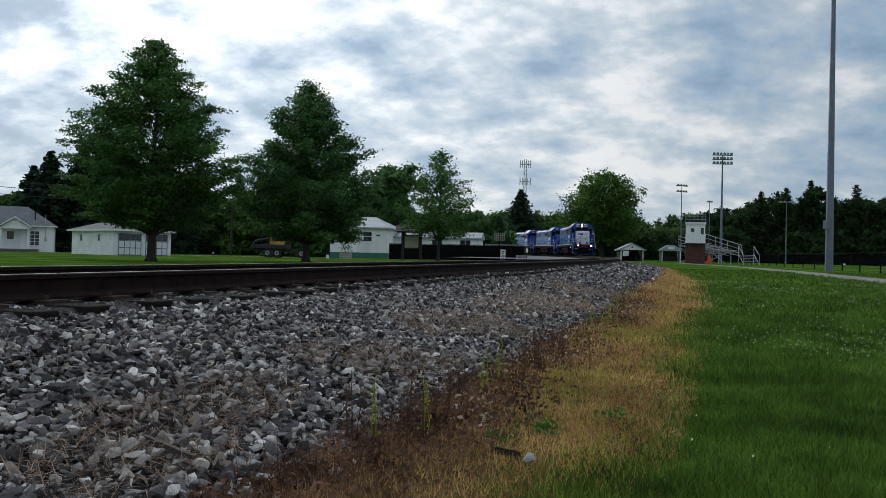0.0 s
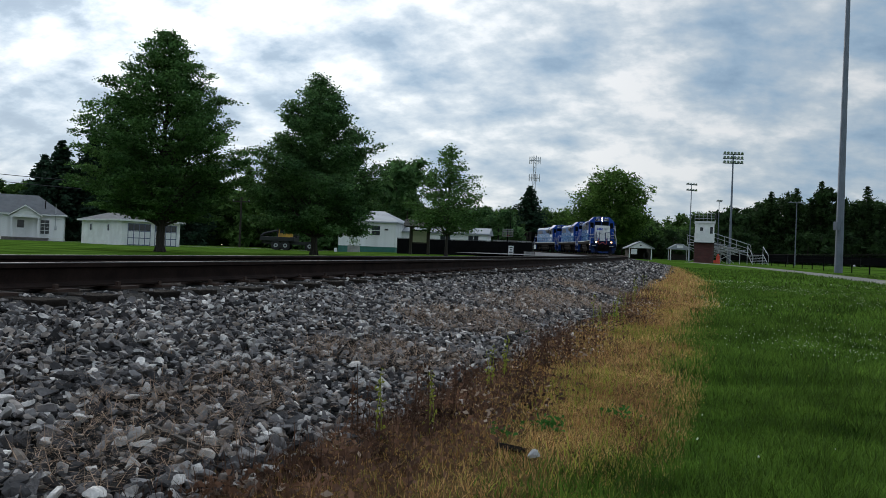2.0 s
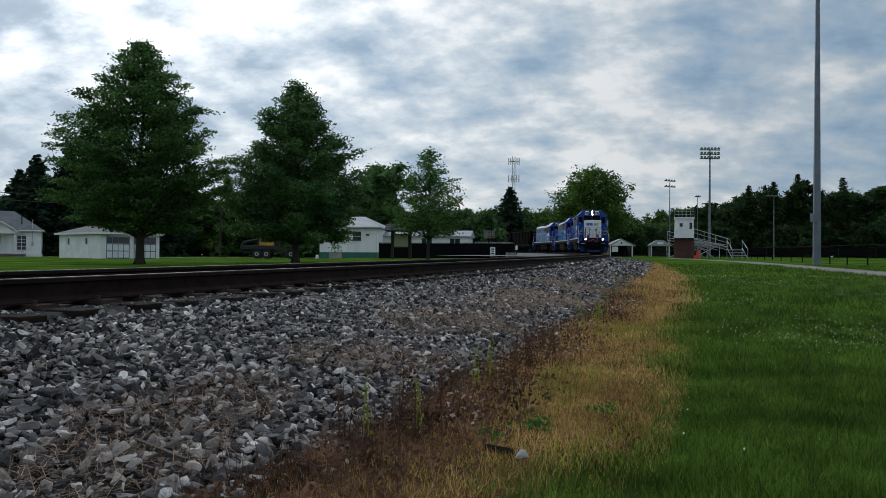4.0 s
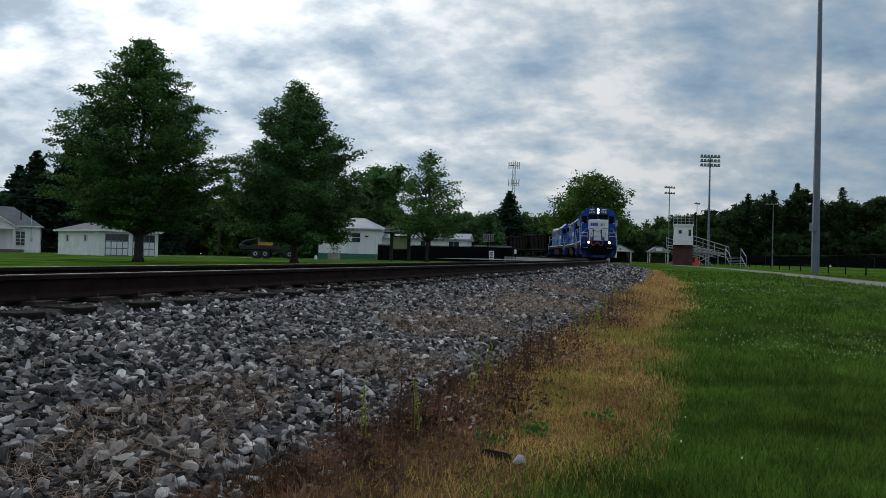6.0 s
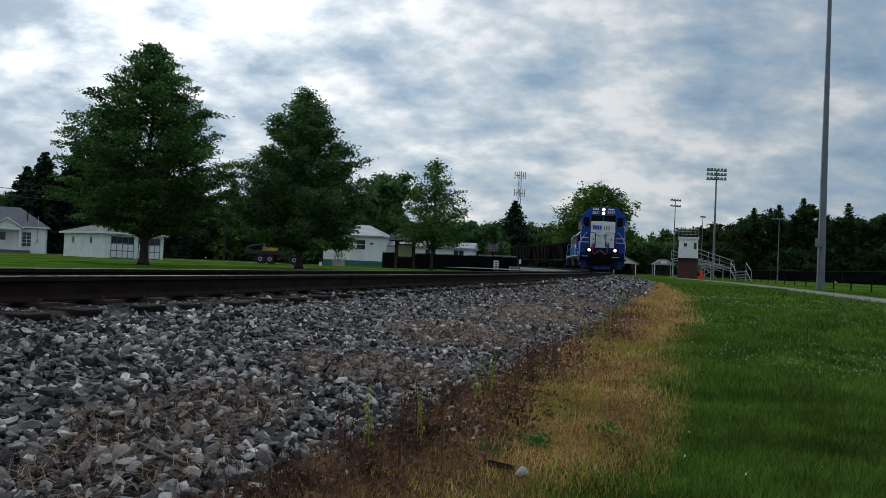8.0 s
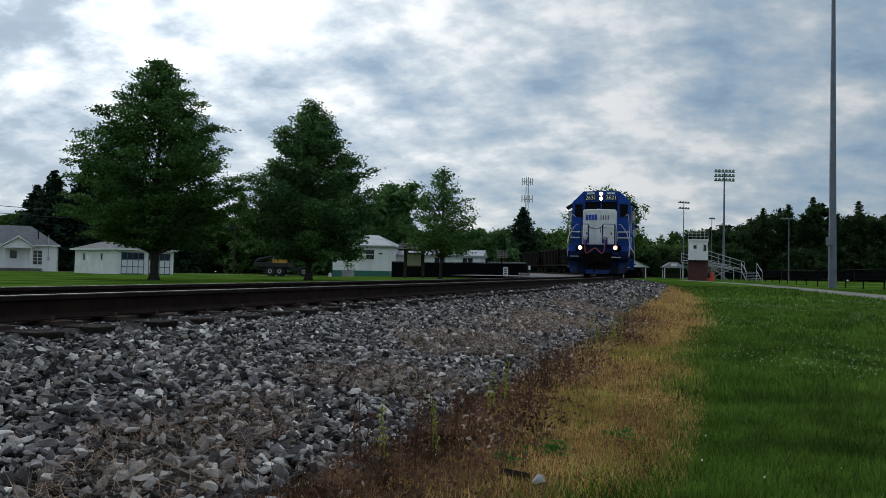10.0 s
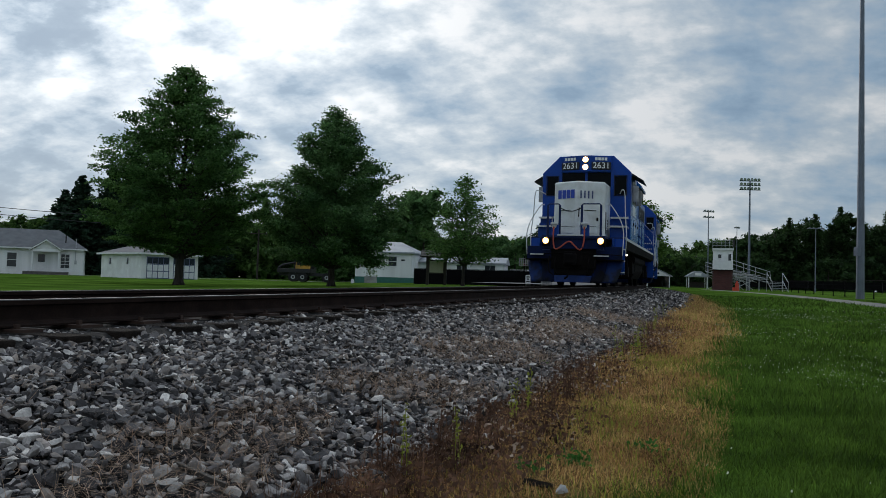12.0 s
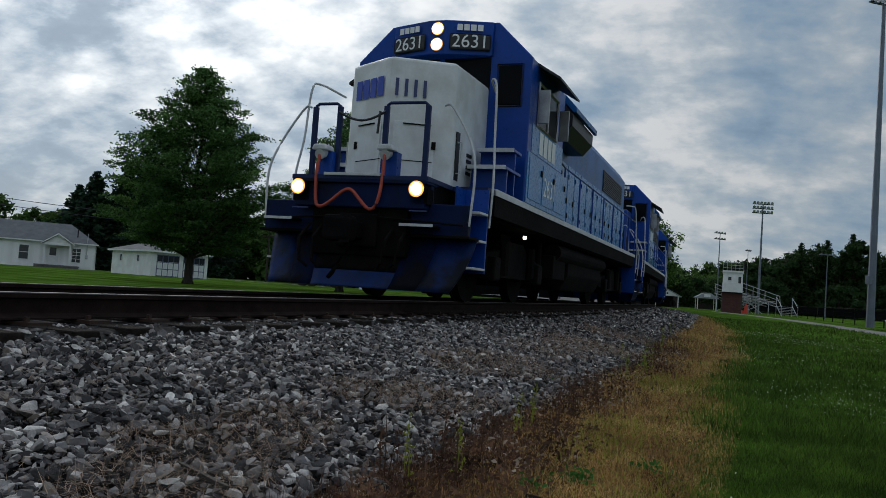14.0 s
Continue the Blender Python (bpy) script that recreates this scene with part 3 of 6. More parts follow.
    prism(bm, [(-1.36, 0.62), (-1.2, 0.3), (1.2, 0.3), (1.36, 0.62), (1.36, 1.0), (1.25, 1.2), (-1.25, 1.2), (-1.36, 1.0)], 7.3, 11.4, "y", 0.03)
    part("fuel_tank", bm, M_SHADEGRIME, root, "black fuel tank streaked with dirt, shade deepened in its colour")
    for sx in (-1, 1):
        bm = shapes((tube, [(sx * 1.28, 6.1, 1.02), (sx * 1.28, 11.6, 1.02)], 0.17, 14))
        part("air_tank", bm, M_SHADEGRIME, root)
        bm = shapes((box, *sorted((sx * 1.05, sx * 1.36)), 5.9, 7.0, 0.5, 0.95, 0.02))
        part("equipment_box", bm, M_SHADEGRIME, root)
    # nose
    bm = bmesh.new()
    outline = [(-0.84, 2.92), (-0.84, 1.26), (-0.04, 0.80), (0.04, 0.80), (0.84, 1.26), (0.84, 2.92)]
    lo = [bm.verts.new((x, y, D)) for x, y in outline]
    hi = [bm.verts.new((x * 0.985, y + (0.03 if y < 1.5 else 0), 3.42 if y < 1.5 else 3.46)) for x, y in outline]
    bm.faces.new(lo[::-1])
    bm.faces.new(hi)
    for i in range(6):
        bm.faces.new((lo[i], lo[(i + 1) % 6], hi[(i + 1) % 6], hi[i]))
    bmesh.ops.bevel(bm, geom=list(bm.edges), offset=0.055, segments=3, affect="EDGES", profile=0.5)
    nose = part("nose", bm, M_WHITE if lead else M_BLUE, root, "white short hood" if lead else "blue short hood", True)
    for me in (nose.data,):
        me.polygons.foreach_set("use_smooth", [False] * len(me.polygons))
    # nose details: doors, hinges, grilles
    for sx in (-1, 1):
        facet = Matrix.Translation((sx * 0.04, 0.80, 0)) @ pose(0, 0, 0, 0, 0, sx * 29.9)
        d = part("nose_door", shapes((box, *sorted((sx * 0.06, sx * 0.66)), -0.012, 0.004, 1.72, 2.5, 0.004)), M_WHITE if lead else M_BLUE, nose)
        d.matrix_basis = facet
        part("door_handle", shapes((box, *sorted((sx * 0.2, sx * 0.6)), -0.03, -0.012, 2.46, 2.475)), M_SHADEGRIME, d)
        part("hinge", shapes((box, *sorted((sx * 0.62, sx * 0.68)), -0.03, -0.01, 2.13, 2.24)), M_SHADEGRIME, d)
        part("door_seam", shapes((box, *sorted((sx * 0.02, sx * 0.64)), -0.016, -0.012, 1.94, 1.952)), M_SHADEGRIME, d)
    for sx in (-1, 1):
        bm = shapes((box, *sorted((sx * 0.832, sx * 0.852)), 1.40, 1.54, 1.75, 2.45))
        part("nose_grille", bm, M_BLACK, nose)
        bm = shapes((tube, [(sx * 0.85, 1.45, 1.85), (sx * 0.92, 1.45, 1.85), (sx * 0.92, 1.45, 2.3), (sx * 0.85, 1.45, 2.3)], 0.014))
        part("grab_iron", bm, M_TRIM, nose)
        bm = bmesh.new()
        for k in range(4):
            box(bm, *sorted((sx * 0.835, sx * 0.853)), 1.9, 2.1, 1.9 + k * 0.09, 1.95 + k * 0.09)
        part("nose_vent", bm, M_BLACK, nose)
    # cab
    C0, C1 = 2.80, 5.35
    cabx = 1.52
    cab_out = [(-cabx, D), (cabx, D), (cabx, 3.93), (0.93, 4.51), (-0.93, 4.51), (-cabx, 3.93)]
    bm = bmesh.new()
    prism(bm, cab_out, C0, C1, "y", 0.02)
    cab = part("cab", bm, M_BLUE, root)
    bm = bmesh.new()
    prism(bm, [(-0.86, C0 + 0.03), (-0.86, C0 - 0.06), (-0.14, C0 - 0.29), (0.14, C0 - 0.29), (0.86, C0 - 0.06), (0.86, C0 + 0.03)], 3.94, 4.495, "z", 0.015)
    brow = part("headlight_housing", bm, M_BLUE, cab)
    for sx in (-1, 1):
        # number boards stand at a slight angle to both sides of the lamps
        bm = shapes((box, -0.33, 0.33, -0.012, 0.02, -0.13, 0.13, 0.03))
        nb = part("number_board", bm, M_BLACK, cab, "black number board with white figures")
        nb.matrix_basis = pose(sx * 0.525, C0 - 0.195, 4.14, 0, 0, sx * 18)
        words("2631", 0.30, Matrix.Translation((0, -0.016, 0)) @ pose(0, 0, 0, 90), M_LETTER, nb, "road_number", "white figures")
        bars(-0.22, 0.22, 0.235, 0.1, -0.006, 4, M_LETTER, nb, "lettering", "white lettering")
        # front windows and windscreen
        bm = shapes((box, *sorted((sx * 0.98, sx * 1.36)), C0 - 0.012, C0 + 0.02, 3.16, 3.80, 0.01))
        part("front_window", bm, M_GLASS, cab)
        bm = shapes((tube, [(sx * 0.96, C0 - 0.012, 3.14), (sx * 1.38, C0 - 0.012, 3.14), (sx * 1.38, C0 - 0.012, 3.82), (sx * 0.96, C0 - 0.012, 3.82), (sx * 0.96, C0 - 0.012, 3.14)], 0.016, 4))
        part("window_seal", bm, M_BLACK, cab)
    bm = shapes((box, -0.84, -0.04, C0 - 0.012, C0 + 0.02, 3.40, 3.93, 0.01), (box, 0.04, 0.84, C0 - 0.012, C0 + 0.02, 3.40, 3.93, 0.01))
    part("windscreen", bm, M_GLASS, cab)
    for z in (4.09, 4.345):
        bm = shapes((disc, (0, C0 - 0.29, z), (0, 1, 0), 0.11, 0.05, 20))
        ring = part("headlight", bm, M_STEEL, cab)
        bm = shapes((disc, (0, C0 - 0.32, z), (0, 1, 0), 0.088, 0.02, 20))
        part("reflector", shapes((disc, (0, C0 - 0.318, z), (0, 1, 0), 0.102, 0.012, 20)), M_WARMRIM if lead else M_STEEL, ring)
        part("lens", bm, M_HEADLIGHT if lead else M_GLASS, ring, "lit headlight" if lead else "unlit headlight")
    for sx in (-1, 1):
        # side windows, awning, mirror and panel of blue paled by painted sky reflection
        bm = shapes((box, *sorted((sx * (cabx - 0.02), sx * (cabx + 0.012))), C0 + 0.5, C0 + 1.9, 2.95, 3.62, 0.01))
        part("side_window", bm, M_GLASS, cab)
        bm = shapes((box, *sorted((sx * (cabx + 0.005), sx * (cabx + 0.03))), C0 + 1.17, C0 + 1.23, 2.93, 3.64), (tube, [(sx * (cabx + 0.015), C0 + 0.5, 2.93), (sx * (cabx + 0.015), C0 + 1.9, 2.93), (sx * (cabx + 0.015), C0 + 1.9, 3.64), (sx * (cabx + 0.015), C0 + 0.5, 3.64), (sx * (cabx + 0.015), C0 + 0.5, 2.93)], 0.025, 4))
        part("window_frame", bm, M_STEEL, cab)
        bm = bmesh.new()
        prism(bm, [(sx * 1.50, 3.90), (sx * 1.50, 3.95), (sx * 1.90, 3.70), (sx * 1.90, 3.66)], C0 + 0.4, C0 + 2.0)
        part("awning", bm, M_BLACK, cab, "dark sunshade over the cab window")
        bm = shapes((box, *sorted((sx * 1.56, sx * 1.74)), C0 + 0.42, C0 + 0.46, 2.95, 3.5, 0.01))
        part("wind_deflector", bm, M_STEEL, cab)
        bm = shapes((box, *sorted((sx * 1.56, sx * 1.74)), C0 + 1.95, C0 + 1.99, 2.95, 3.5, 0.01))
        part("wind_deflector", bm, M_STEEL, cab)
        bm = shapes((box, *sorted((sx * cabx, sx * (cabx + 0.008))), C0 + 0.25, C1 - 0.02, 2.46, 2.92))
        part("name_panel", bm, M_PALEBLUE, cab)
        wm = Matrix.Translation((sx * (cabx + 0.012), C0 + 1.35, 2.69))
        bars(-0.62, 0.62, 0, 0.36, 0, 4, M_LETTER, cab, "lettering", "large white lettering", wm @ pose(0, 0, 0, 0, 0, 90 * sx))
        words("2631", 0.46, Matrix.Translation((sx * (cabx + 0.028), C0 + 1.6, 2.0)) @ pose(0, 0, 0, 90, 0, 90 * sx), M_LETTER, cab, "road_number", "white road number")
        # equipment lockers beside the cab
        bm = shapes((box, *sorted((sx * (cabx - 0.05), sx * (cabx + 0.015))), C0 + 0.05, C1 + 0.4, D + 0.02, 2.44, 0.008))
        part("locker", bm, M_PALEBLUE, root, "blue equipment locker with latched doors")
        for k in range(3):
            bm = shapes((box, *sorted((sx * (cabx + 0.012), sx * (cabx + 0.024))), C0 + 0.16 + k * 0.92, C0 + 0.98 + k * 0.92, D + 0.1, 2.36, 0.004))
            door = part("locker_door", bm, M_PALEBLUE, root)
            bm = shapes((box, *sorted((sx * (cabx + 0.02), sx * (cabx + 0.045))), C0 + 0.92 + k * 0.92, C0 + 0.97 + k * 0.92, 2.15, 2.25))
            part("latch", bm, M_SHADEGRIME, door)
        bm = shapes((disc, (sx * 1.34, C0 + 0.9, 1.12), (1, 0, 0), 0.03, 0.05, 10))
        part("step_lamp", bm, M_SIDELAMP if lead else M_STEEL, root)
    bm = shapes((box, -0.5, 0.5, C0 + 0.3, C0 + 1.3, 4.5, 4.56, 0.02), (tube, [(0.3, C0 + 0.9, 4.5), (0.3, C0 + 0.9, 4.62)], 0.02))
    part("roof_vent", bm, M_BLUE, cab)
    # long hood
    hx = 1.06
    H0, H1 = C1 - 0.02, L - 1.15
    bm = bmesh.new()
    prism(bm, [(-hx, D), (hx, D), (hx, 3.92), (0.86, 4.2), (-0.86, 4.2), (-hx, 3.92)], H0, H1, "y", 0.02)
    hood = part("long_hood", bm, M_HOOD, root)
    for sx in (-1, 1):
        y = H0 + 0.55
        while y < H1 - 0.5:
            bm = shapes((box, *sorted((sx * (hx - 0.01), sx * (hx + 0.016))), y, y + 0.68, D + 0.08, 3.05, 0.006))
            d = part("hood_door", bm, M_PALEBLUE, hood)
            bm = shapes((box, *sorted((sx * (hx + 0.012), sx * (hx + 0.04))), y + 0.6, y + 0.64, 2.2, 2.32))
            part("door_latch", bm, M_SHADEGRIME, d)
            for z in (1.9, 2.75):
                bm = shapes((box, *sorted((sx * (hx + 0.012), sx * (hx + 0.03))), y + 0.02, y + 0.06, z, z + 0.1))
                part("hinge", bm, M_SHADEGRIME, d)
            y += 0.74
        # intake box and radiator grilles
        bm = bmesh.new()
        prism(bm, [(sx * 1.0, 4.22), (sx * 1.42, 4.06), (sx * 1.66, 3.80), (sx * 1.66, 3.70), (sx * 1.6, 3.70), (sx * 1.38, 3.94), (sx * 1.0, 4.05)], H0 + 0.42, H0 + 2.7, "y", 0.012)
        part("intake_hood", bm, M_HOOD, hood)
        bm = bmesh.new()
        prism(bm, [(sx * 1.02, 3.24), (sx * 1.39, 3.24), (sx * 1.58, 3.46), (sx * 1.58, 3.70), (sx * 1.38, 3.92), (sx * 1.02, 4.0)], H0 + 0.47, H0 + 2.66, "y")
        part("intake_screen", bm, M_BLACK, hood)
        bm = bmesh.new()
        for k in range(12):
            box(bm, *sorted((sx * (hx - 0.01), sx * (hx + 0.03))), H1 - 4.2, H1 - 0.7, 3.12 + k * 0.048, 3.145 + k * 0.048)
        part("radiator_grille", bm, M_BLACK, hood)
    for k, y in enumerate((H0 + 4.2, H1 - 3.6, H1 - 2.2)):
        bm = shapes((tube, [(0, y, 4.15), (0, y, 4.38)], 0.58, 20), (box, -0.75, 0.75, y - 0.7, y + 0.7, 4.18, 4.24, 0.01))
        part("fan", bm, M_SHADEGRIME, hood)
    bm = shapes((box, -0.25, 0.25, H0 + 2.6, H0 + 3.3, 4.15, 4.43, 0.03))
    part("exhaust_stack", bm, M_SHADEGRIME, hood)
    # walkway handrails
    for sx in (-1, 1):
        ys = np.arange(C1 + 0.6, L - 1.0, 1.55)
        for y in ys:
            bm = shapes((tube, [(sx * 1.47, y, D - 0.05), (sx * 1.47, y, 2.66)], 0.02))
            part("handrail_post", bm, M_BLUE, root)
        bm = shapes((tube, [(sx * 1.47, ys[0] - 0.5, 2.7), (sx * 1.47, ys[0], 2.66), (sx * 1.47, ys[-1], 2.66), (sx * 1.47, ys[-1] + 0.6, 2.5), (sx * 1.47, L - 0.6, 1.7)], 0.02))
        part("handrail", bm, M_BLUE, root)
        for y, f in ((0.0, 1), (L, -1)):
            # white grab rails at the corner steps
            bm = shapes((tube, flowing([(sx * 1.5, y + f * 0.28, 1.0), (sx * 1.53, y + f * 0.3, 1.65), (sx * 1.42, y + f * 0.4, 2.1), (sx * 1.12, y + f * 0.45, 2.58), (sx * 1.0, y + f * 0.45, 2.6)]), 0.017))
            part("grab_rail", bm, M_TRIM, root, "white tubular grab rail")
            bm = shapes((tube, flowing([(sx * 1.53, y + f * 1.05, 1.05), (sx * 1.55, y + f * 1.05, 1.7), (sx * 1.5, y + f * 1.15, 2.3), (sx * 1.46, y + f * 1.2, 3.05), (sx * 1.36, y + f * 1.3, 3.15), (sx * 1.25, y + f * 1.9, 3.1)]), 0.017))
            part("grab_rail", bm, M_TRIM, root, "white tubular grab rail")
        for y, z in ((1.75, 1.98), (2.15, 2.3)):
            st = part("cab_step", shapes((box, *sorted((sx * 0.92, sx * 1.5)), y, 2.6, z, z + 0.04)), M_BLUE, root)
            part("riser", shapes((box, *sorted((sx * 0.93, sx * 1.48)), y + 0.16, y + 0.2, D, z)), M_BLUE, st)
            part("step_edge", shapes((box, *sorted((sx * 0.92, sx * 1.5)), y - 0.02, y + 0.01, z - 0.01, z + 0.05)), M_TRIM, st, "white step edge")
    # end railings of the front platform
    for a, b in ((-0.86, -0.48), (0.22, 0.82)):
        for x in (a, b):
            bm = shapes((box, x - 0.035, x + 0.035, 0.3, 0.36, D - 0.02, 2.58, 0.008))
            part("platform_post", bm, M_NAVY, root)
        bm = shapes((tube, [(a, 0.33, 2.58), (a + 0.05, 0.33, 2.62), (b - 0.05, 0.33, 2.62), (b, 0.33, 2.58)], 0.022))
        part("platform_rail", bm, M_NAVY, root)
    bm = bmesh.new()
    pts = [(-0.48 + 0.70 * k / 10, 0.3, 2.5 - 0.12 * math.sin(math.pi * k / 10)) for k in range(11)]
    tube(bm, pts, 0.018, 5)
    tube(bm, [(0.14, 0.29, 2.5), (0.12, 0.29, 2.2)], 0.018, 5)
    part("safety_chain", bm, M_BLACK, root)
    # ditch lamps, jumper cable
    for sx in (-1, 1):
        bm = shapes((disc, (sx * 0.86, 0.10, 1.43), (0, 1, 0), 0.11, 0.2, 20), (box, sx * 0.86 - 0.12, sx * 0.86 + 0.12, 0.1, 0.3, 1.25, 1.45))
        lamp = part("ditch_light", bm, M_SHADEGRIME, root)
        bm = shapes((disc, (sx * 0.86, -0.005, 1.43), (0, 1, 0), 0.08, 0.02, 20))
        part("reflector", shapes((disc, (sx * 0.86, -0.003, 1.43), (0, 1, 0), 0.105, 0.012, 20)), M_WARMRIM if lead else M_STEEL, lamp)
        part("lens", bm, M_DITCH if lead else M_GLASS, lamp, "lit ditch light" if lead else "unlit ditch light")
    for x in (-0.62, 0.34):
        bm = shapes((box, x - 0.1, x + 0.13, 0.2, 0.36, D, D + 0.34, 0.01))
        part("jumper_socket", bm, M_BLUE, root)
        bm = shapes((disc, (x, 0.15, D + 0.3), (0, -1, -0.4), 0.07, 0.14, 12), (prism, [(x - 0.12, D + 0.34), (x + 0.12, D + 0.34), (x + 0.09, D + 0.42), (x - 0.09, D + 0.42)], 0.06, 0.3, "y", 0.02))
        part("socket_cover", bm, M_TRIM, root, "white socket cover")
    bm = bmesh.new()
    loop = [(-0.62, 0.1, 1.88), (-0.63, 0.06, 1.6), (-0.6, 0.04, 1.25), (-0.52, 0.03, 1.17), (-0.38, 0.03, 1.24), (-0.2, 0.03, 1.38), (-0.08, 0.03, 1.4), (0.05, 0.03, 1.28), (0.18, 0.03, 1.16), (0.28, 0.04, 1.2), (0.34, 0.05, 1.45), (0.34, 0.1, 1.88)]
    tube(bm, flowing(loop), 0.024, 8)
    part("jumper_cable", bm, M_RED, root, "red jumper cable hanging in two loops", True)
    bm = shapes((box, -0.5, 0.32, 0.02, 0.4, D - 0.01, D + 0.03, 0.005))
    part("drop_step", bm, M_TRIM, root)
    if lead:
        bars(-0.74, -0.03, 3.0, 0.28, -0.008, 4, M_BLUELETTER, nose, "lettering", "bold blue lettering", Matrix.Translation((-0.04, 0.812, 0)) @ pose(0, 0, 0, 0, 0, -29.9))
        bars(0.05, 0.58, 2.98, 0.25, -0.008, 4, M_GREYLETTER, nose, "lettering", "thin grey-blue lettering", Matrix.Translation((0.04, 0.812, 0)) @ pose(0, 0, 0, 0, 0, 29.9), 0.35)
    return tagged(root, "blue road-switcher diesel locomotive with a white short hood" if lead else "blue road-switcher diesel locomotive, trailing", "locomotive", "locomotives of the train")


M_HOPPER = mat("hopper_black", (0.006, 0.006, 0.006), 0.9, vary=0.35, scale=1.5, fine=20, bump=0.2, dirt=(0.011, 0.009, 0.008), dirt_amount=0.6, spec=0.03)


def hopper():
    root = new("hopper_car")
    L = 15.0
    bm = bmesh.new()
    prism(bm, [(0.5, 3.5), (0.5, 2.6), (2.6, 1.0), (12.4, 1.0), (14.5, 2.6), (14.5, 3.5)], -1.55, 1.55, "x")
    part("body", bm, M_HOPPER, root)
    for sx in (-1, 1):
        for y in np.arange(0.6, 14.6, 1.15):
            bm = shapes((box, *sorted((sx * 1.54, sx * 1.64)), y - 0.05, y + 0.05, 1.15, 3.5))
            part("rib", bm, M_HOPPER, root)
        bm = shapes((box, *sorted((sx * 1.5, sx * 1.66)), 0.4, 14.6, 3.45, 3.6), (box, *sorted((sx * 1.4, sx * 1.62)), 0.2, 14.8, 1.05, 1.3))
        part("sill", bm, M_HOPPER, root)
    for cy in (1.9, 13.1):
        bm = bmesh.new()
        for sx in (-1, 1):
            box(bm, *sorted((sx * 0.95, sx * 1.1)), cy - 1.3, cy + 1.3, 0.35, 0.7)
        for ay in (-0.88, 0.88):
            for sx in (-1, 1):
                disc(bm, (sx * 0.755, cy + ay, 0.45), (1, 0, 0), 0.45, 0.13, 20)
        part("truck", bm, M_SHADEGRIME, root)
    return tagged(root, "black ribbed open-top coal hopper car", "hopper car", "cars of the train")


LOCO = locomotive(True)
SECOND = locomotive(False)
THIRD = copy_thing(SECOND, pose(0, 0, 0))
CARS = [hopper()]
for i in range(5):
    CARS.append(copy_thing(CARS[0], pose(0, 0, 0)))


# ---- trees ----
def leaves(centres, size, r, flat=0.45, three=False):
    """Small pointed leaf sprays, one quad each, at the centres. Returns verts and faces."""
    n = len(centres)
    d = r.normal(size=(n, 3))
    d[:, 2] *= flat
    d /= np.linalg.norm(d, axis=1)[:, None]
    e = r.normal(size=(n, 3))
    e -= d * np.sum(d * e, 1)[:, None]
    e /= np.linalg.norm(e, axis=1)[:, None]
    s = (size * r.uniform(0.55, 1.35, n))[:, None]
    a = centres - d * s * 0.5
    b = centres + e * s * 0.27
    c = centres + d * s * 0.5 - np.array([0, 0, 0.12]) * s
    g = centres - e * s * 0.27
    if three:
        return np.stack([a, b + e * s * 0.12, c - e * s * 0.2], 1).reshape(-1, 3), np.arange(n * 3).reshape(n, 3)
    v = np.stack([a, b, c, g], 1).reshape(-1, 3)
    f = np.arange(n * 4).reshape(n, 4)
    return v, f


def limb_points(h, rad, base, r, count, droop=0.15, lift=0.55):
    """Limbs of a broad tree: start, tip and the tip's share of the height."""
    out = []
    for i in range(count):
        u = ((i + r.uniform(0, 0.9)) / count) ** 1.05
        reach = np.interp(u, *rad) * r.uniform(0.72, 1.12)
        a = i * 2.39996 + r.uniform(-0.5, 0.5)
        z = base + (h - base) * u
        start = max(base * 0.75, z - reach * (lift + 0.9 * u) + droop * reach * (1 - u))
        out.append((np.array([0, 0, min(start, h * 0.92)]), np.array([math.cos(a) * reach, math.sin(a) * reach, z]), u))
    return out


def broad_tree(name, label, h, base, rad, material, seed, count=46, sprays=24, leaf=0.2, per=14, trunk=0.2, spread=0.42, droop=0.15, flatten=0.4, category="tree", bark=None):
    r = np.random.default_rng(seed)
    root = new(name)
    bm = bmesh.new()
    wob = [(r.normal() * 0.06, r.normal() * 0.06) for _ in range(8)]
    tube(bm, [(wob[k][0] * k * 0.3, wob[k][1] * k * 0.3, h * 0.93 * k / 7 - (0.1 if k == 0 else 0)) for k in range(8)], trunk, 10, 0.02)
    for k in range(6):
        a = k * 1.05 + 0.3
        tube(bm, [(math.cos(a) * trunk * 0.6, math.sin(a) * trunk * 0.6, 0.35), (math.cos(a) * trunk * 1.35, math.sin(a) * trunk * 1.35, -0.06)], trunk * 0.35, 6, trunk * 0.2)
    limbs = limb_points(h, rad, base, r, count, droop)
    for a, b, u in limbs:
        mid = (a + b) / 2 + np.array([0, 0, 0.12 * np.linalg.norm(b - a)])
        tube(bm, [a, mid, a + (b - a) * 0.92], trunk * 0.32 * (1.15 - u), 5, 0.012)
    part("trunk", bm, bark or M_BARK, root)
    pts = []
    for a, b, u in limbs:
        length = np.linalg.norm(b - a)
        mid = (a + b) / 2 + np.array([0, 0, 0.12 * length])
        k = max(5, int(sprays * length / 4.0))
        for t in r.uniform(0.25, 1.04, k) ** 0.8:
            p = a * (1 - t) ** 2 + mid * 2 * t * (1 - t) + b * t * t
            side = r.normal(size=3) * np.array([1, 1, flatten]) * spread * (0.4 + 0.28 * length * (1 - 0.6 * t))
            q = p + side * 0.7
            pts.append(q + r.normal(size=(per, 3)) * np.array([1, 1, flatten]) * spread * 0.62)
    pts = np.concatenate(pts)
    pts = pts[(pts[:, 2] > base * 0.72) & (pts[:, 2] < h + 0.25)]
    v, f = leaves(pts, leaf, r)
    crown = new("crown", quick("crown", v, f, material))
    crown.parent = root
    return tagged(root, label, category)


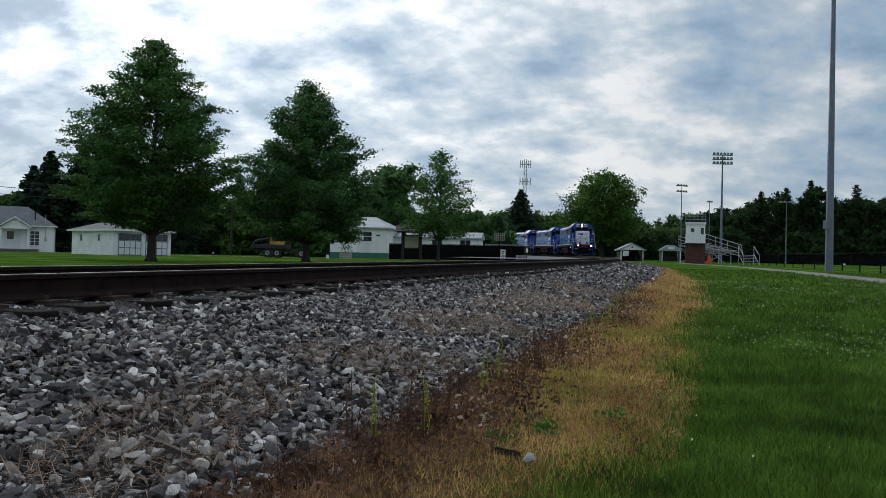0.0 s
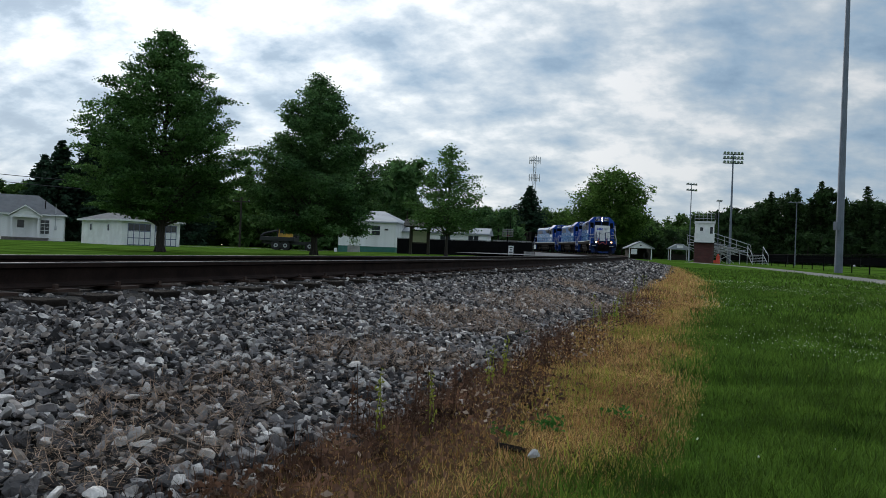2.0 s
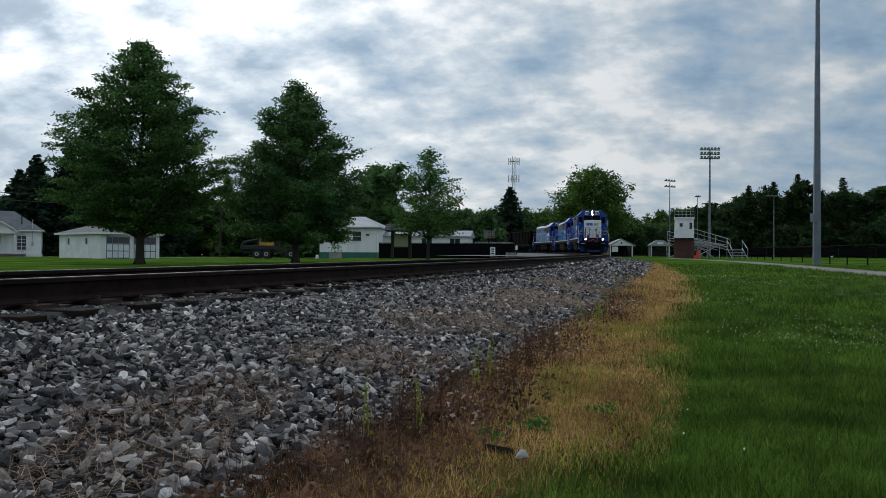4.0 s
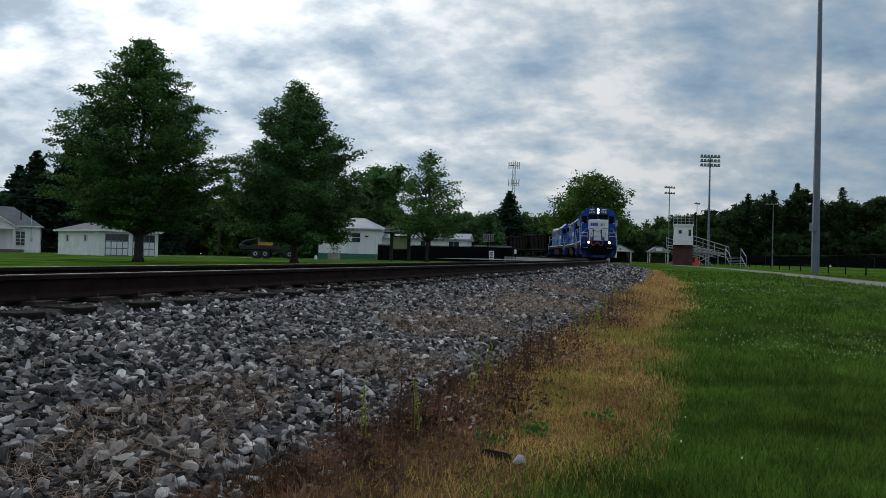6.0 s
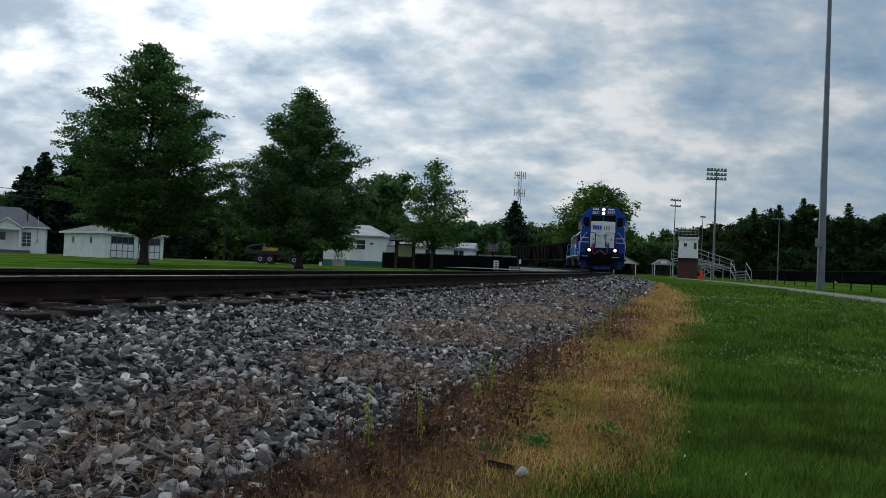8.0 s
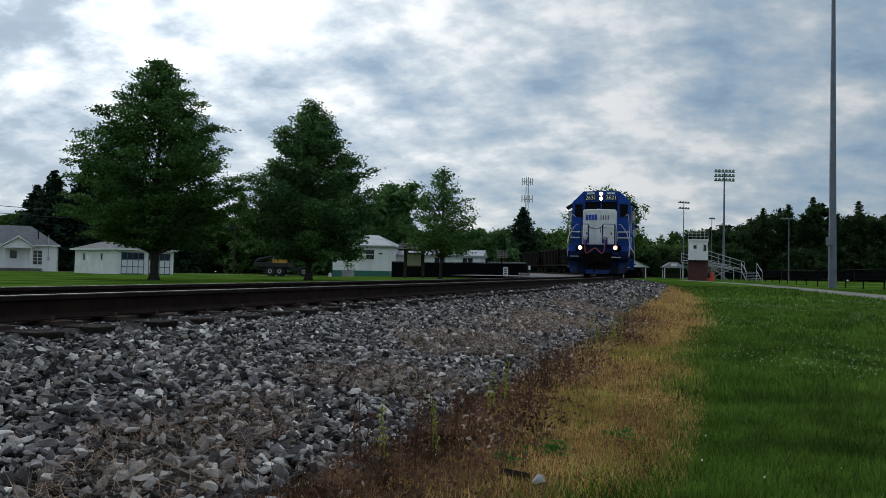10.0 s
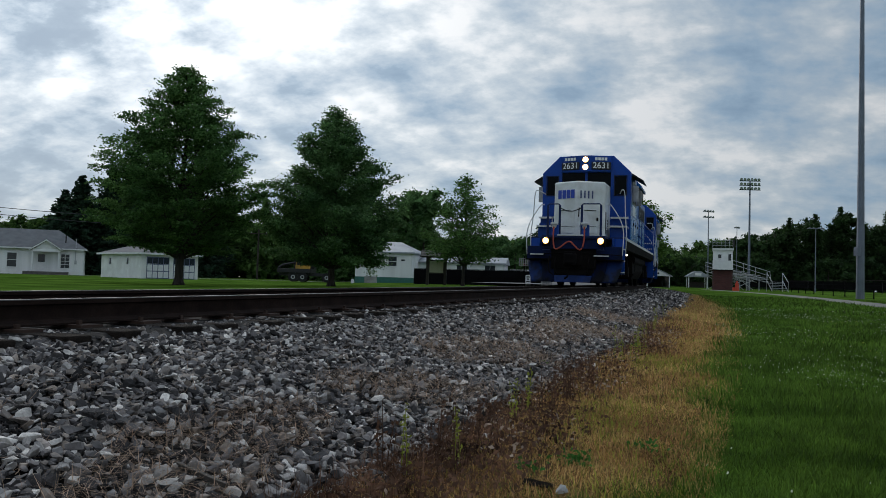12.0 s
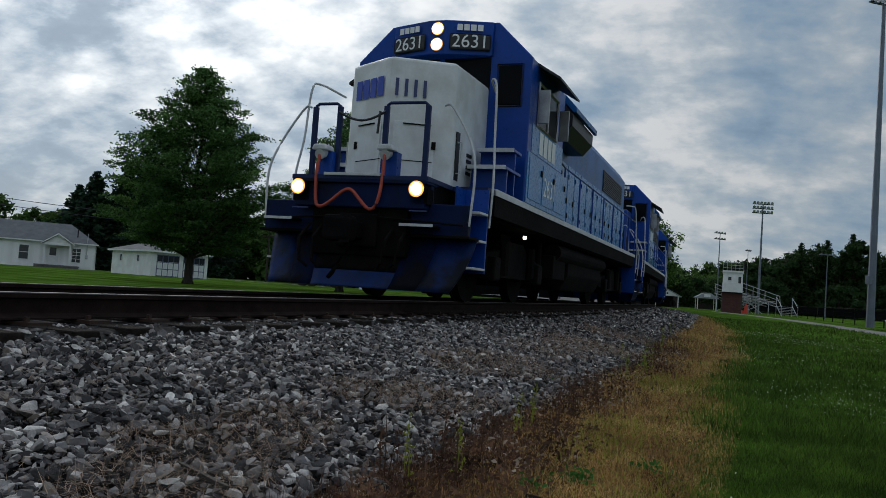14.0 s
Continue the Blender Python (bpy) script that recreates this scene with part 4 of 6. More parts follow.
def spruce_leaves(h, width, r, n, leaf, base=0.06, three=False):
    pts = []
    whorls = int(h * 2.6)
    for i in range(whorls):
        u = i / whorls
        z = h * (base + (1 - base) * u)
        reach = width / 2 * (1 - u) ** 0.85 + 0.12
        for k in range(8):
            a = k * 0.785 + i * 1.3 + r.uniform(-0.3, 0.3)
            rr = reach * r.uniform(0.5, 1.22)
            m = max(4, int(n * rr))
            t = r.uniform(0.1, 1, m)
            p = np.stack([np.cos(a) * rr * t, np.sin(a) * rr * t, z - 0.28 * rr * t + 0.12 * rr * t * t], -1)
            pts.append(p + r.normal(size=(m, 3)) * np.array([0.09, 0.09, 0.06]) * (1 + rr * 0.4))
    return leaves(np.concatenate(pts), leaf, r, 0.3, three)


def spruce_tree(name, label, h, width, seed, leaf=0.4, n=12, trunk=0.2, category="spruce tree"):
    r = np.random.default_rng(seed)
    root = new(name)
    part("trunk", shapes((tube, [(0, 0, -0.1), (0, 0, h * 0.5), (0, 0, h * 0.98)], trunk, 8, 0.02)), M_BARK, root)
    v, f = spruce_leaves(h, width, r, n, leaf)
    c = new("crown", quick("crown", v, f, M_SPRUCE))
    c.parent = root
    return tagged(root, label, category)


def plant(ob, x, y, turn=0.0, sink=0.0):
    ob.matrix_basis = pose(x, y, float(ground_z(x, y)) - sink, 0, 0, turn)
    return ob


OAK = ([0, 0.08, 0.22, 0.4, 0.55, 0.7, 0.82, 0.92, 1.0], [2.6, 3.9, 4.6, 4.5, 3.8, 2.9, 1.95, 0.9, 0.1])
plant(broad_tree("oak_tree", "tall dark green pin oak with layered drooping limbs", 12.6, 1.9, OAK, M_OAK, 11, 125, 34, 0.17, 27, 0.25, 0.36, 0.3, 0.3), -16.45, 46)
OAK_B = ([0, 0.08, 0.22, 0.42, 0.6, 0.76, 0.9, 1.0], [2.9, 3.7, 4.0, 3.7, 2.95, 2.1, 1.05, 0.1])
plant(broad_tree("oak_tree", "dense dark green oval pin oak on the lawn", 10.8, 1.35, OAK_B, M_OAK2, 23, 110, 36, 0.17, 27, 0.21, 0.36, 0.15, 0.36), -8.23, 49)
YOUNG = ([0, 0.1, 0.3, 0.5, 0.7, 0.87, 1.0], [2.0, 2.9, 3.0, 2.6, 2.0, 1.2, 0.2])
plant(broad_tree("young_tree", "light green young tree with an airy see-through crown", 8.3, 2.0, YOUNG, M_LIGHTLEAF, 31, 50, 18, 0.2, 20, 0.13, 0.40, 0.05, 0.5), -0.37, 62)
MAPLE = ([0, 0.12, 0.35, 0.55, 0.75, 0.9, 1.0], [4.2, 6.2, 7.3, 7.0, 5.6, 3.9, 1.2])
plant(broad_tree("maple_tree", "broad round green maple with an uneven crown", 16.2, 3.4, MAPLE, M_MAPLE, 41, 60, 20, 0.5, 14, 0.4, 0.75, 0.0, 0.6), 29.2, 150)
plant(spruce_tree("spruce_tree", "dark green pointed spruce", 17.2, 18.5, 51, 0.7, 9), 19.3, 205)
for i, (x, y, h, w) in enumerate(((-56.5, 112, 12.0, 7.5), (-53.2, 110, 13.8, 9.0), (-50.2, 113, 15.4, 9.5), (-46.8, 112, 15.6, 10.0), (-43.0, 109, 14.6, 10.0), (-38.5, 112, 13.0, 10.0))):
    plant(spruce_tree("spruce_tree", "tall dark spruce with a ragged outline behind the garage", h, w * 1.25, 60 + i, 0.62, 20), x, y)

ROUND = ([0, 0.15, 0.4, 0.65, 0.85, 1.0], [0.42, 0.48, 0.5, 0.44, 0.3, 0.1])


def woods(name, label, spots, material, seed, leaf=0.6, dense=2500):
    """A stand of far trees as one mass of leaf sprays over trunks."""
    r = np.random.default_rng(seed)
    vs, fs, k = [], [], 0
    bm = bmesh.new()
    for x, y, h, w, pine in spots:
        if np.min(np.hypot(TRACK_X - x, TRACK_Y - y)) < 7:
            continue
        z0 = float(ground_z(x, y))
        tube(bm, [(x, y, z0 - 0.2), (x, y, z0 + h * 0.7)], 0.16, 5, 0.05)
        if pine:
            v, f = spruce_leaves(h, w * 1.35, r, 9, leaf, 0.12, True)
        else:
            n = dense
            lumps = 34
            u = r.uniform(0.02, 0.92, lumps)
            a = r.uniform(0, 6.283, lumps)
            rad = np.interp(u, *ROUND) * w * r.uniform(0.3, 0.95, lumps)
            c = np.stack([np.cos(a) * rad, np.sin(a) * rad, u * h], -1)
            own = r.integers(0, lumps, n)
            d = r.normal(size=(n, 3))
            d /= np.linalg.norm(d, axis=1)[:, None]
            inner = np.arange(n) < n * 0.4
            away = np.where(inner, r.uniform(0.0, 0.75, n), r.uniform(0.6, 1.05, n))
            p = c[own] + d * (w * 0.19 * away)[:, None] * np.array([1, 1, 0.75])
            p[:, 2] = np.clip(p[:, 2], 0.1, h * 1.05)
            v, f = leaves(p, leaf * np.where(inner, 2.3, 0.85), r, 0.6, True)
        vs.append(v + np.array([x, y, z0]))
        fs.append(f + k)
        k += len(v)
    ob = new(name, quick(name, np.concatenate(vs), np.concatenate(fs), material))
    tagged(ob, label, "woods", kind="stuff")
    part("trunks", bm, M_BARK, ob)
    return ob


def row(x0, x1, y, step, h0, h1, w, r, pines=0.0):
    out, x = [], x0
    while x < x1:
        p = r.random() < pines
        h = r.uniform(h0, h1) * (1.15 if p else 1.0)
        out.append((x, y + r.uniform(-8, 8), h, h * 0.45 if p else w * r.uniform(0.85, 1.25), p))
        x += step * r.uniform(0.7, 1.3)
    return out


M_DARKWOODS = leaf_mat("dark_wood_leaf", (0.022, 0.048, 0.017), (0.046, 0.086, 0.027))
wr = np.random.default_rng(77)
woods("far_woods", "mixed green woods behind the houses", row(-110, -62, 122, 3.5, 8.5, 11.5, 8, wr) + row(-64, -14, 135, 3.2, 9, 12.5, 9, wr, 0.1) + row(-36, -10, 118, 3, 7.5, 9.5, 8, wr), M_WOODS, 61)
woods("near_thicket", "dense dark green trees behind the white house", row(-20, -4, 106, 2.4, 9.5, 12.6, 7, wr) + row(-5, 9, 112, 2.4, 5.0, 6.6, 6, wr), M_OAK2, 62, 0.5, 4200)
woods("wooded_hill", "distant wooded rise beyond the railway", row(-20, 100, 252, 4.0, 12.5, 15, 13, wr) + row(-10, 95, 226, 4, 7, 10, 11, wr), M_WOODS, 63, 0.75, 2600)
SKYLINE = ([46, 52, 56, 58, 61, 63, 65.6, 68, 70, 72, 75, 77.5, 79.5, 81, 83.5, 90, 135], [9.0, 10.2, 10.8, 11.6, 12.0, 13.2, 14.0, 15.2, 14.8, 13.0, 13.2, 12.4, 12.8, 14.4, 14.8, 14.5, 15.0])
stand, x = [], 50.0
while x < 135:
    top = float(np.interp(x, *SKYLINE))
    stand.append((x, 150 + wr.uniform(-2, 2), top * wr.uniform(0.93, 1.0), wr.uniform(6.0, 8.0), False))
    stand.append((x + 1.2, 166 + wr.uniform(-3, 3), top * wr.uniform(0.95, 1.08), wr.uniform(7.0, 9.5), False))
    x += wr.uniform(2.0, 3.0)
stand += [(57.9, 149, 13.2, 6.0, True), (62.5, 149, 14.0, 6.5, True), (75.3, 149, 14.9, 5.5, True), (67.0, 149, 15.4, 6.5, True), (92, 150, 16, 7, True)]
woods("pine_woods", "dark mixed pine woods behind the sports field", stand, M_DARKWOODS, 64, 0.55, 2300)
woods("field_edge_trees", "lower rounded green trees before the dark woods", row(78, 125, 141, 4.5, 7.0, 9.5, 8, wr) + row(50, 76, 143, 4.0, 4.5, 6.5, 7, wr), M_DARKWOODS, 66, 0.5, 2000)
woods("shrub_row", "low dark shrubs at the edge of the field", row(30, 60, 165, 2.4, 4.5, 7, 6, wr) + row(-60, -8, 118, 2.6, 3.5, 5.5, 6, wr) + row(-8, 24, 145, 2.6, 5, 7.5, 6, wr), M_DARKWOODS, 65, 0.5, 1200)

# ---- buildings ----
M_SIDING = mat("white_siding", (0.82, 0.82, 0.82), 0.6, vary=0.08, scale=0.8, fine=12, bump=0.1, dirt=(0.55, 0.55, 0.52), dirt_amount=0.35)
M_BLOCK = mat("white_block_wall", (0.82, 0.82, 0.80), 0.8, vary=0.08, scale=1, fine=10, bump=0.2, dirt=(0.6, 0.59, 0.55), dirt_amount=0.35)
M_SHINGLE = mat("grey_shingle", (0.12, 0.123, 0.13), 0.9, vary=0.2, scale=1.5, fine=14, bump=0.5)
M_METALROOF = mat("pale_metal_roof", (0.3, 0.315, 0.34), 0.6, vary=0.12, scale=1, fine=8, bump=0.1)
M_PANE = mat("window_pane", (0.03, 0.035, 0.04), 0.1, vary=0.2, bump=0)
M_FRAMEWHITE = mat("white_frame", (0.75, 0.75, 0.75), 0.5, vary=0.06, bump=0.05)
M_GREEN = mat("green_skirting", (0.03, 0.14, 0.11), 0.6, vary=0.15, bump=0.1)
M_DECK = mat("weathered_deck", (0.12, 0.11, 0.10), 0.9, vary=0.3, bump=0.4)
M_DARKWOOD = mat("dark_stained_wood", (0.035, 0.028, 0.022), 0.85, vary=0.3, scale=3, fine=20, bump=0.4, stretch=(4, 4, 0.7))
M_NOTICE = mat("notice_sheet", (0.42, 0.41, 0.28), 0.7, vary=0.08, bump=0.02)
M_FENCE = mat("black_fence_cloth", (0.007, 0.007, 0.0075), 1.0, vary=0.3, scale=1, fine=20, bump=0.2, spec=0.02)
M_GREYFENCE = mat("weathered_grey_wood", (0.26, 0.255, 0.25), 0.9, vary=0.25, scale=2, fine=15, bump=0.3, piece=0.25)
M_BRICK = mat("red_brick", (0.10, 0.035, 0.032), 0.85, vary=0.25, scale=2, fine=14, bump=0.4, piece=0.2)
M_MORTAR = mat("mortar", (0.085, 0.06, 0.055), 0.9, vary=0.2, bump=0.2)
M_ALU = mat("dull_aluminium", (0.45, 0.46, 0.48), 0.45, metal=0.7, vary=0.15, bump=0.05)
M_POLE = mat("galvanised_pole", (0.16, 0.18, 0.22), 0.55, metal=0.5, vary=0.15, scale=1.2, fine=12, bump=0.1)
M_ORANGE = mat("orange_red_plastic", (0.6, 0.06, 0.03), 0.6, vary=0.1, bump=0.05)
M_TYELLOW = mat("machine_yellow", (0.5, 0.28, 0.03), 0.5, vary=0.15, bump=0.05, dirt=(0.12, 0.08, 0.03), dirt_amount=0.5)
M_RUBBER = mat("rubber", (0.015, 0.015, 0.015), 0.85, vary=0.2, bump=0.2)
M_LAMPGLASS = mat("floodlight_glass", (0.5, 0.52, 0.55), 0.2, metal=0.6, vary=0.1, bump=0)


def window(parent, x, z, w, h, y=0.0, bars_across=1, bars_up=1, name="window"):
    """A framed window in a wall that faces -y at depth y; x, z is its centre."""
    f = part(name, shapes((box, x - w / 2 - 0.07, x - w / 2, y - 0.05, y + 0.03, z - h / 2 - 0.07, z + h / 2 + 0.07), (box, x + w / 2, x + w / 2 + 0.07, y - 0.05, y + 0.03, z - h / 2 - 0.07, z + h / 2 + 0.07), (box, x - w / 2, x + w / 2, y - 0.05, y + 0.03, z + h / 2, z + h / 2 + 0.07), (box, x - w / 2, x + w / 2, y - 0.07, y + 0.03, z - h / 2 - 0.07, z - h / 2)), M_FRAMEWHITE, parent)
    part("pane", shapes((box, x - w / 2, x + w / 2, y - 0.012, y + 0.02, z - h / 2, z + h / 2)), M_PANE, f)
    bm = bmesh.new()
    for k in range(1, bars_across + 1):
        q = z - h / 2 + h * k / (bars_across + 1)
        box(bm, x - w / 2, x + w / 2, y - 0.03, y - 0.014, q - 0.022, q + 0.022)
    for k in range(1, bars_up + 1):
        q = x - w / 2 + w * k / (bars_up + 1)
        box(bm, q - 0.02, q + 0.02, y - 0.028, y - 0.016, z - h / 2, z + h / 2)
    if bars_across or bars_up:
        part("glazing_bars", bm, M_FRAMEWHITE, f)
    return f


def siding(parent, x0, x1, z0, z1, y=0.0, step=0.2, material=None):
    """Lapped boards on a wall that faces -y."""
    z = z0
    boards = []
    first = None
    while z < z1 - 0.02:
        top = min(z + step, z1)
        if first is None or top - z < step - 0.01:
            bm = bmesh.new()
            prism(bm, [(y - 0.035, 0), (y - 0.012, top - z), (y + 0.0, top - z), (y + 0.0, 0)], x0, x1, "x")
            ob = part("board", bm, material or M_SIDING, parent)
            first = first or ob.data
        else:
            ob = new("board", first)
            ob.parent = parent
        ob.location.z = z
        z += step


def hip_roof(bm, x0, x1, y0, y1, z, top, over=0.4, ridge=None):
    x0, x1, y0, y1 = x0 - over, x1 + over, y0 - over, y1 + over
    half = (y1 - y0) / 2
    inset = half if ridge is None else ridge
    lo = [bm.verts.new(p) for p in ((x0, y0, z), (x1, y0, z), (x1, y1, z), (x0, y1, z))]
    lo2 = [bm.verts.new((v.co.x, v.co.y, z - 0.14)) for v in lo]
    r0, r1 = bm.verts.new((x0 + inset, (y0 + y1) / 2, top)), bm.verts.new((x1 - inset, (y0 + y1) / 2, top))
    bm.faces.new((lo[0], lo[1], r1, r0))
    bm.faces.new((lo[2], lo[3], r0, r1))
    bm.faces.new((lo[1], lo[2], r1))
    bm.faces.new((lo[3], lo[0], r0))
    for i in range(4):
        bm.faces.new((lo2[i], lo2[(i + 1) % 4], lo[(i + 1) % 4], lo[i]))
    bm.faces.new(lo2[::-1])


def white_house():
    root = new("house")
    root.matrix_basis = pose(-45.4, 95, 0.5, 0, 0, 24)
    body = part("wall", shapes((box, -18, 0, 0, 8, -0.3, 2.98)), M_SIDING, root)
    siding(body, -18, 0.03, 0.35, 2.95, 0.0, 0.2)
    part("foundation", shapes((box, -18.04, 0.04, -0.05, 8.04, -0.4, 0.33)), M_BLOCK, root)
    bm = bmesh.new()
    hip_roof(bm, -18, 0, 0, 8, 3.1, 5.4, 0.35, 3.3)
    roof = part("roof", bm, M_SHINGLE, root, "grey shingled hip roof")
    part("roof_pipe", shapes((tube, [(-2.0, 1.0, 3.2), (-2.0, 1.0, 4.7)], 0.06, 8)), M_SHADEGRIME, roof)
    part("chimney_cap", shapes((box, -12.2, -11.5, 4.0, 4.6, 5.2, 5.7)), M_BLOCK, roof)
    part("gutter", shapes((box, -18.4, 0.4, -0.45, -0.35, 2.94, 3.08)), M_FRAMEWHITE, root)
    part("corner_board", shapes((box, -0.12, 0.06, -0.055, -0.02, 0.0, 2.95)), M_FRAMEWHITE, root)
    window(root, -1.95, 1.62, 0.9, 1.6, -0.03, 3, 1)
    window(root, -7.5, 1.62, 0.95, 1.6, -0.03, 1, 0)
    window(root, -13.5, 1.62, 0.95, 1.6, -0.03, 1, 0)
    # porch
    porch = part("porch_roof", shapes((prism, [(-5.6, 2.95), (-3.9, 4.1), (-2.2, 2.95), (-2.2, 2.8), (-3.9, 3.92), (-5.6, 2.8)], -1.7, 0.6, "y")), M_SHINGLE, root)
    part("pediment", shapes((prism, [(-5.35, 2.8), (-3.9, 3.88), (-2.45, 2.8)], -1.45, -1.3, "y")), M_SIDING, root)
    part("barge_board", shapes((prism, [(-5.65, 2.86), (-3.9, 4.05), (-2.15, 2.86), (-2.15, 2.72), (-3.9, 3.88), (-5.65, 2.72)], -1.76, -1.705, "y")), M_FRAMEWHITE, root)
    part("porch_beam", shapes((box, -5.4, -2.4, -1.5, -1.3, 2.62, 2.82)), M_FRAMEWHITE, root)
    for x in (-5.3, -2.55):
        part("porch_post", shapes((box, x - 0.08, x + 0.08, -1.48, -1.32, 0.35, 2.66)), M_FRAMEWHITE, root)
    part("porch_floor", shapes((box, -6.2, -1.5, -1.9, 0, 0.2, 0.36), (box, -6.2, -1.5, -1.85, -1.7, -0.2, 0.2)), M_DECK, root)
    door = part("door", shapes((box, -4.95, -3.95, -0.06, 0.02, 0.36, 2.5), (box, -5.05, -3.85, -0.045, 0.0, 0.36, 2.58)), M_FRAMEWHITE, root)
    part("door_pane", shapes((box, -4.8, -4.1, -0.075, -0.05, 1.45, 2.35)), M_PANE, door)
    part("electric_meter", shapes((box, -0.95, -0.7, -0.15, -0.02, 1.3, 1.75), (tube, [(-0.85, -0.1, 1.7), (-0.85, -0.1, 4.3)], 0.04, 6)), M_ALU, root)
    return tagged(root, "white single-storey house with a gabled porch and grey hip roof", "house")


white_house()


def garage():
    root = new("garage")
    root.matrix_basis = pose(-30.8, 76, 0.6, 0, 0, math.degrees(math.atan2(-5.5, 6.4)))
    # local x along the windowed wall towards the corner at 0; y into the building
    part("wall", shapes((box, -8.2, 0, 0, 6.0, -0.4, 2.2)), M_BLOCK, root)
    bm = bmesh.new()
    hip_roof(bm, -8.2, 0, 0, 6.0, 2.3, 3.45, 0.35)
    part("roof", bm, M_SHINGLE, root, "low grey hip roof")
    part("fascia", shapes((box, -8.56, 0.36, -0.38, -0.34, 2.14, 2.3), (box, 0.34, 0.38, -0.36, 6.36, 2.14, 2.3)), M_FRAMEWHITE, root)
    for x in (-6.2, -2.6):
        window(root, x, 1.5, 0.42, 0.62, 0.0, 0, 0)
    for k, y0 in enumerate((0.55, 3.3)):
        d = part("garage_door", shapes((box, 0.0, 0.05, y0, y0 + 2.3, -0.1, 1.95)), M_FRAMEWHITE, root)
        for i in range(5):
            part("door_bar", shapes((box, 0.05, 0.075, y0 + i * 0.5625 - 0.03 + 0.02, y0 + i * 0.5625 + 0.03 + 0.02, -0.1, 1.95)), M_BLUEGREY, d)
        for i in range(4):
            part("door_bar", shapes((box, 0.055, 0.07, y0, y0 + 2.3, -0.08 + i * 0.66 - 0.03, -0.08 + i * 0.66 + 0.04)), M_BLUEGREY, d)
        part("pane", shapes((box, 0.05, 0.062, y0 + 0.05, y0 + 2.25, 1.3, 1.9)), M_PANE, d)
    return tagged(root, "white block garage with two panelled doors and a hip roof", "garage")


M_BLUEGREY = mat("blue_grey_paint", (0.09, 0.11, 0.19), 0.6, vary=0.12, bump=0.05)
garage()


def bungalow():
    root = new("house")
    root.matrix_basis = pose(-5.4, 78.3, 0.86, 0, 0, -8)
    body = part("wall", shapes((box, -5.6, 0, 0, 7, -0.3, 2.75)), M_SIDING, root)
    siding(body, -5.6, 0.02, 0.42, 2.74, 0.0, 0.2)
    part("skirting", shapes((box, -5.62, 0.03, -0.045, 7.03, -0.3, 0.4)), M_GREEN, root, "dark green skirting")
    bm = bmesh.new()
    hip_roof(bm, -5.6, 0, 0, 7, 2.85, 4.0, 0.3, 2.2)
    part("roof", bm, M_METALROOF, root, "pale grey sheet roof")
    part("corner_board", shapes((box, -0.1, 0.05, -0.05, -0.03, 0.6, 2.8)), M_FRAMEWHITE, root)
    window(root, -1.9, 1.95, 0.8, 0.9, -0.03, 1, 0)
    window(root, -4.4, 1.95, 0.8, 0.9, -0.03, 1, 0)
    part("wall_vent", shapes((box, -1.05, -0.7, -0.05, -0.02, 2.0, 2.15)), M_BLACK, root)
    wing = part("wing_wall", shapes((box, 0, 8.6, 3.2, 7.0, -0.3, 2.05)), M_SIDING, root)
    siding(wing, 0.04, 8.6, 0.5, 2.04, 3.2, 0.25)
    part("wing_roof", shapes((prism, [(2.95, 2.1), (5.1, 2.7), (7.2, 2.1), (7.2, 1.96), (2.95, 1.96)], 0.02, 8.8, "x")), M_METALROOF, root)
    for x in (1.6, 4.4, 7.2):
        window(root, x, 1.45, 1.0, 0.8, 3.16, 0, 1)
    part("shutter", shapes((box, 0.9, 1.05, 3.1, 3.17, 1.0, 1.9)), M_BLACK, root)
    return tagged(root, "low white clapboard house with dark green skirting", "house")


bungalow()


def at_ground(name, x, y, turn=0.0, dz=0.0):
    ob = new(name)
    ob.matrix_basis = pose(x, y, float(ground_z(x, y)) + dz, 0, 0, turn)
    return ob


def planter():
    root = at_ground("planter", -9.0, 75.5, 0, 0.0)
    part("box", shapes((box, -0.55, 0.55, -0.25, 0.25, -0.1, 0.62, 0.02)), M_GREYFENCE, root)
    r = np.random.default_rng(5)
    p = r.normal(size=(160, 3)) * np.array([0.28, 0.16, 0.25]) + np.array([0, 0, 1.0])
    p[:, 2] = np.maximum(p[:, 2], 0.62)
    v, f = leaves(p, 0.16, r)
    ob = new("shrub", quick("shrub", v, f, M_MAPLE))
    ob.parent = root
    return tagged(root, "grey wooden planter box with a small shrub", "planter")


planter()
root = at_ground("water_jug", -10.75, 76)
part("body", shapes((tube, [(0, 0, -0.02), (0, 0, 0.28), (0, 0, 0.36)], 0.16, 12, 0.1)), M_FRAMEWHITE, root)
tagged(root, "small white plastic jug on the lawn", "jug")


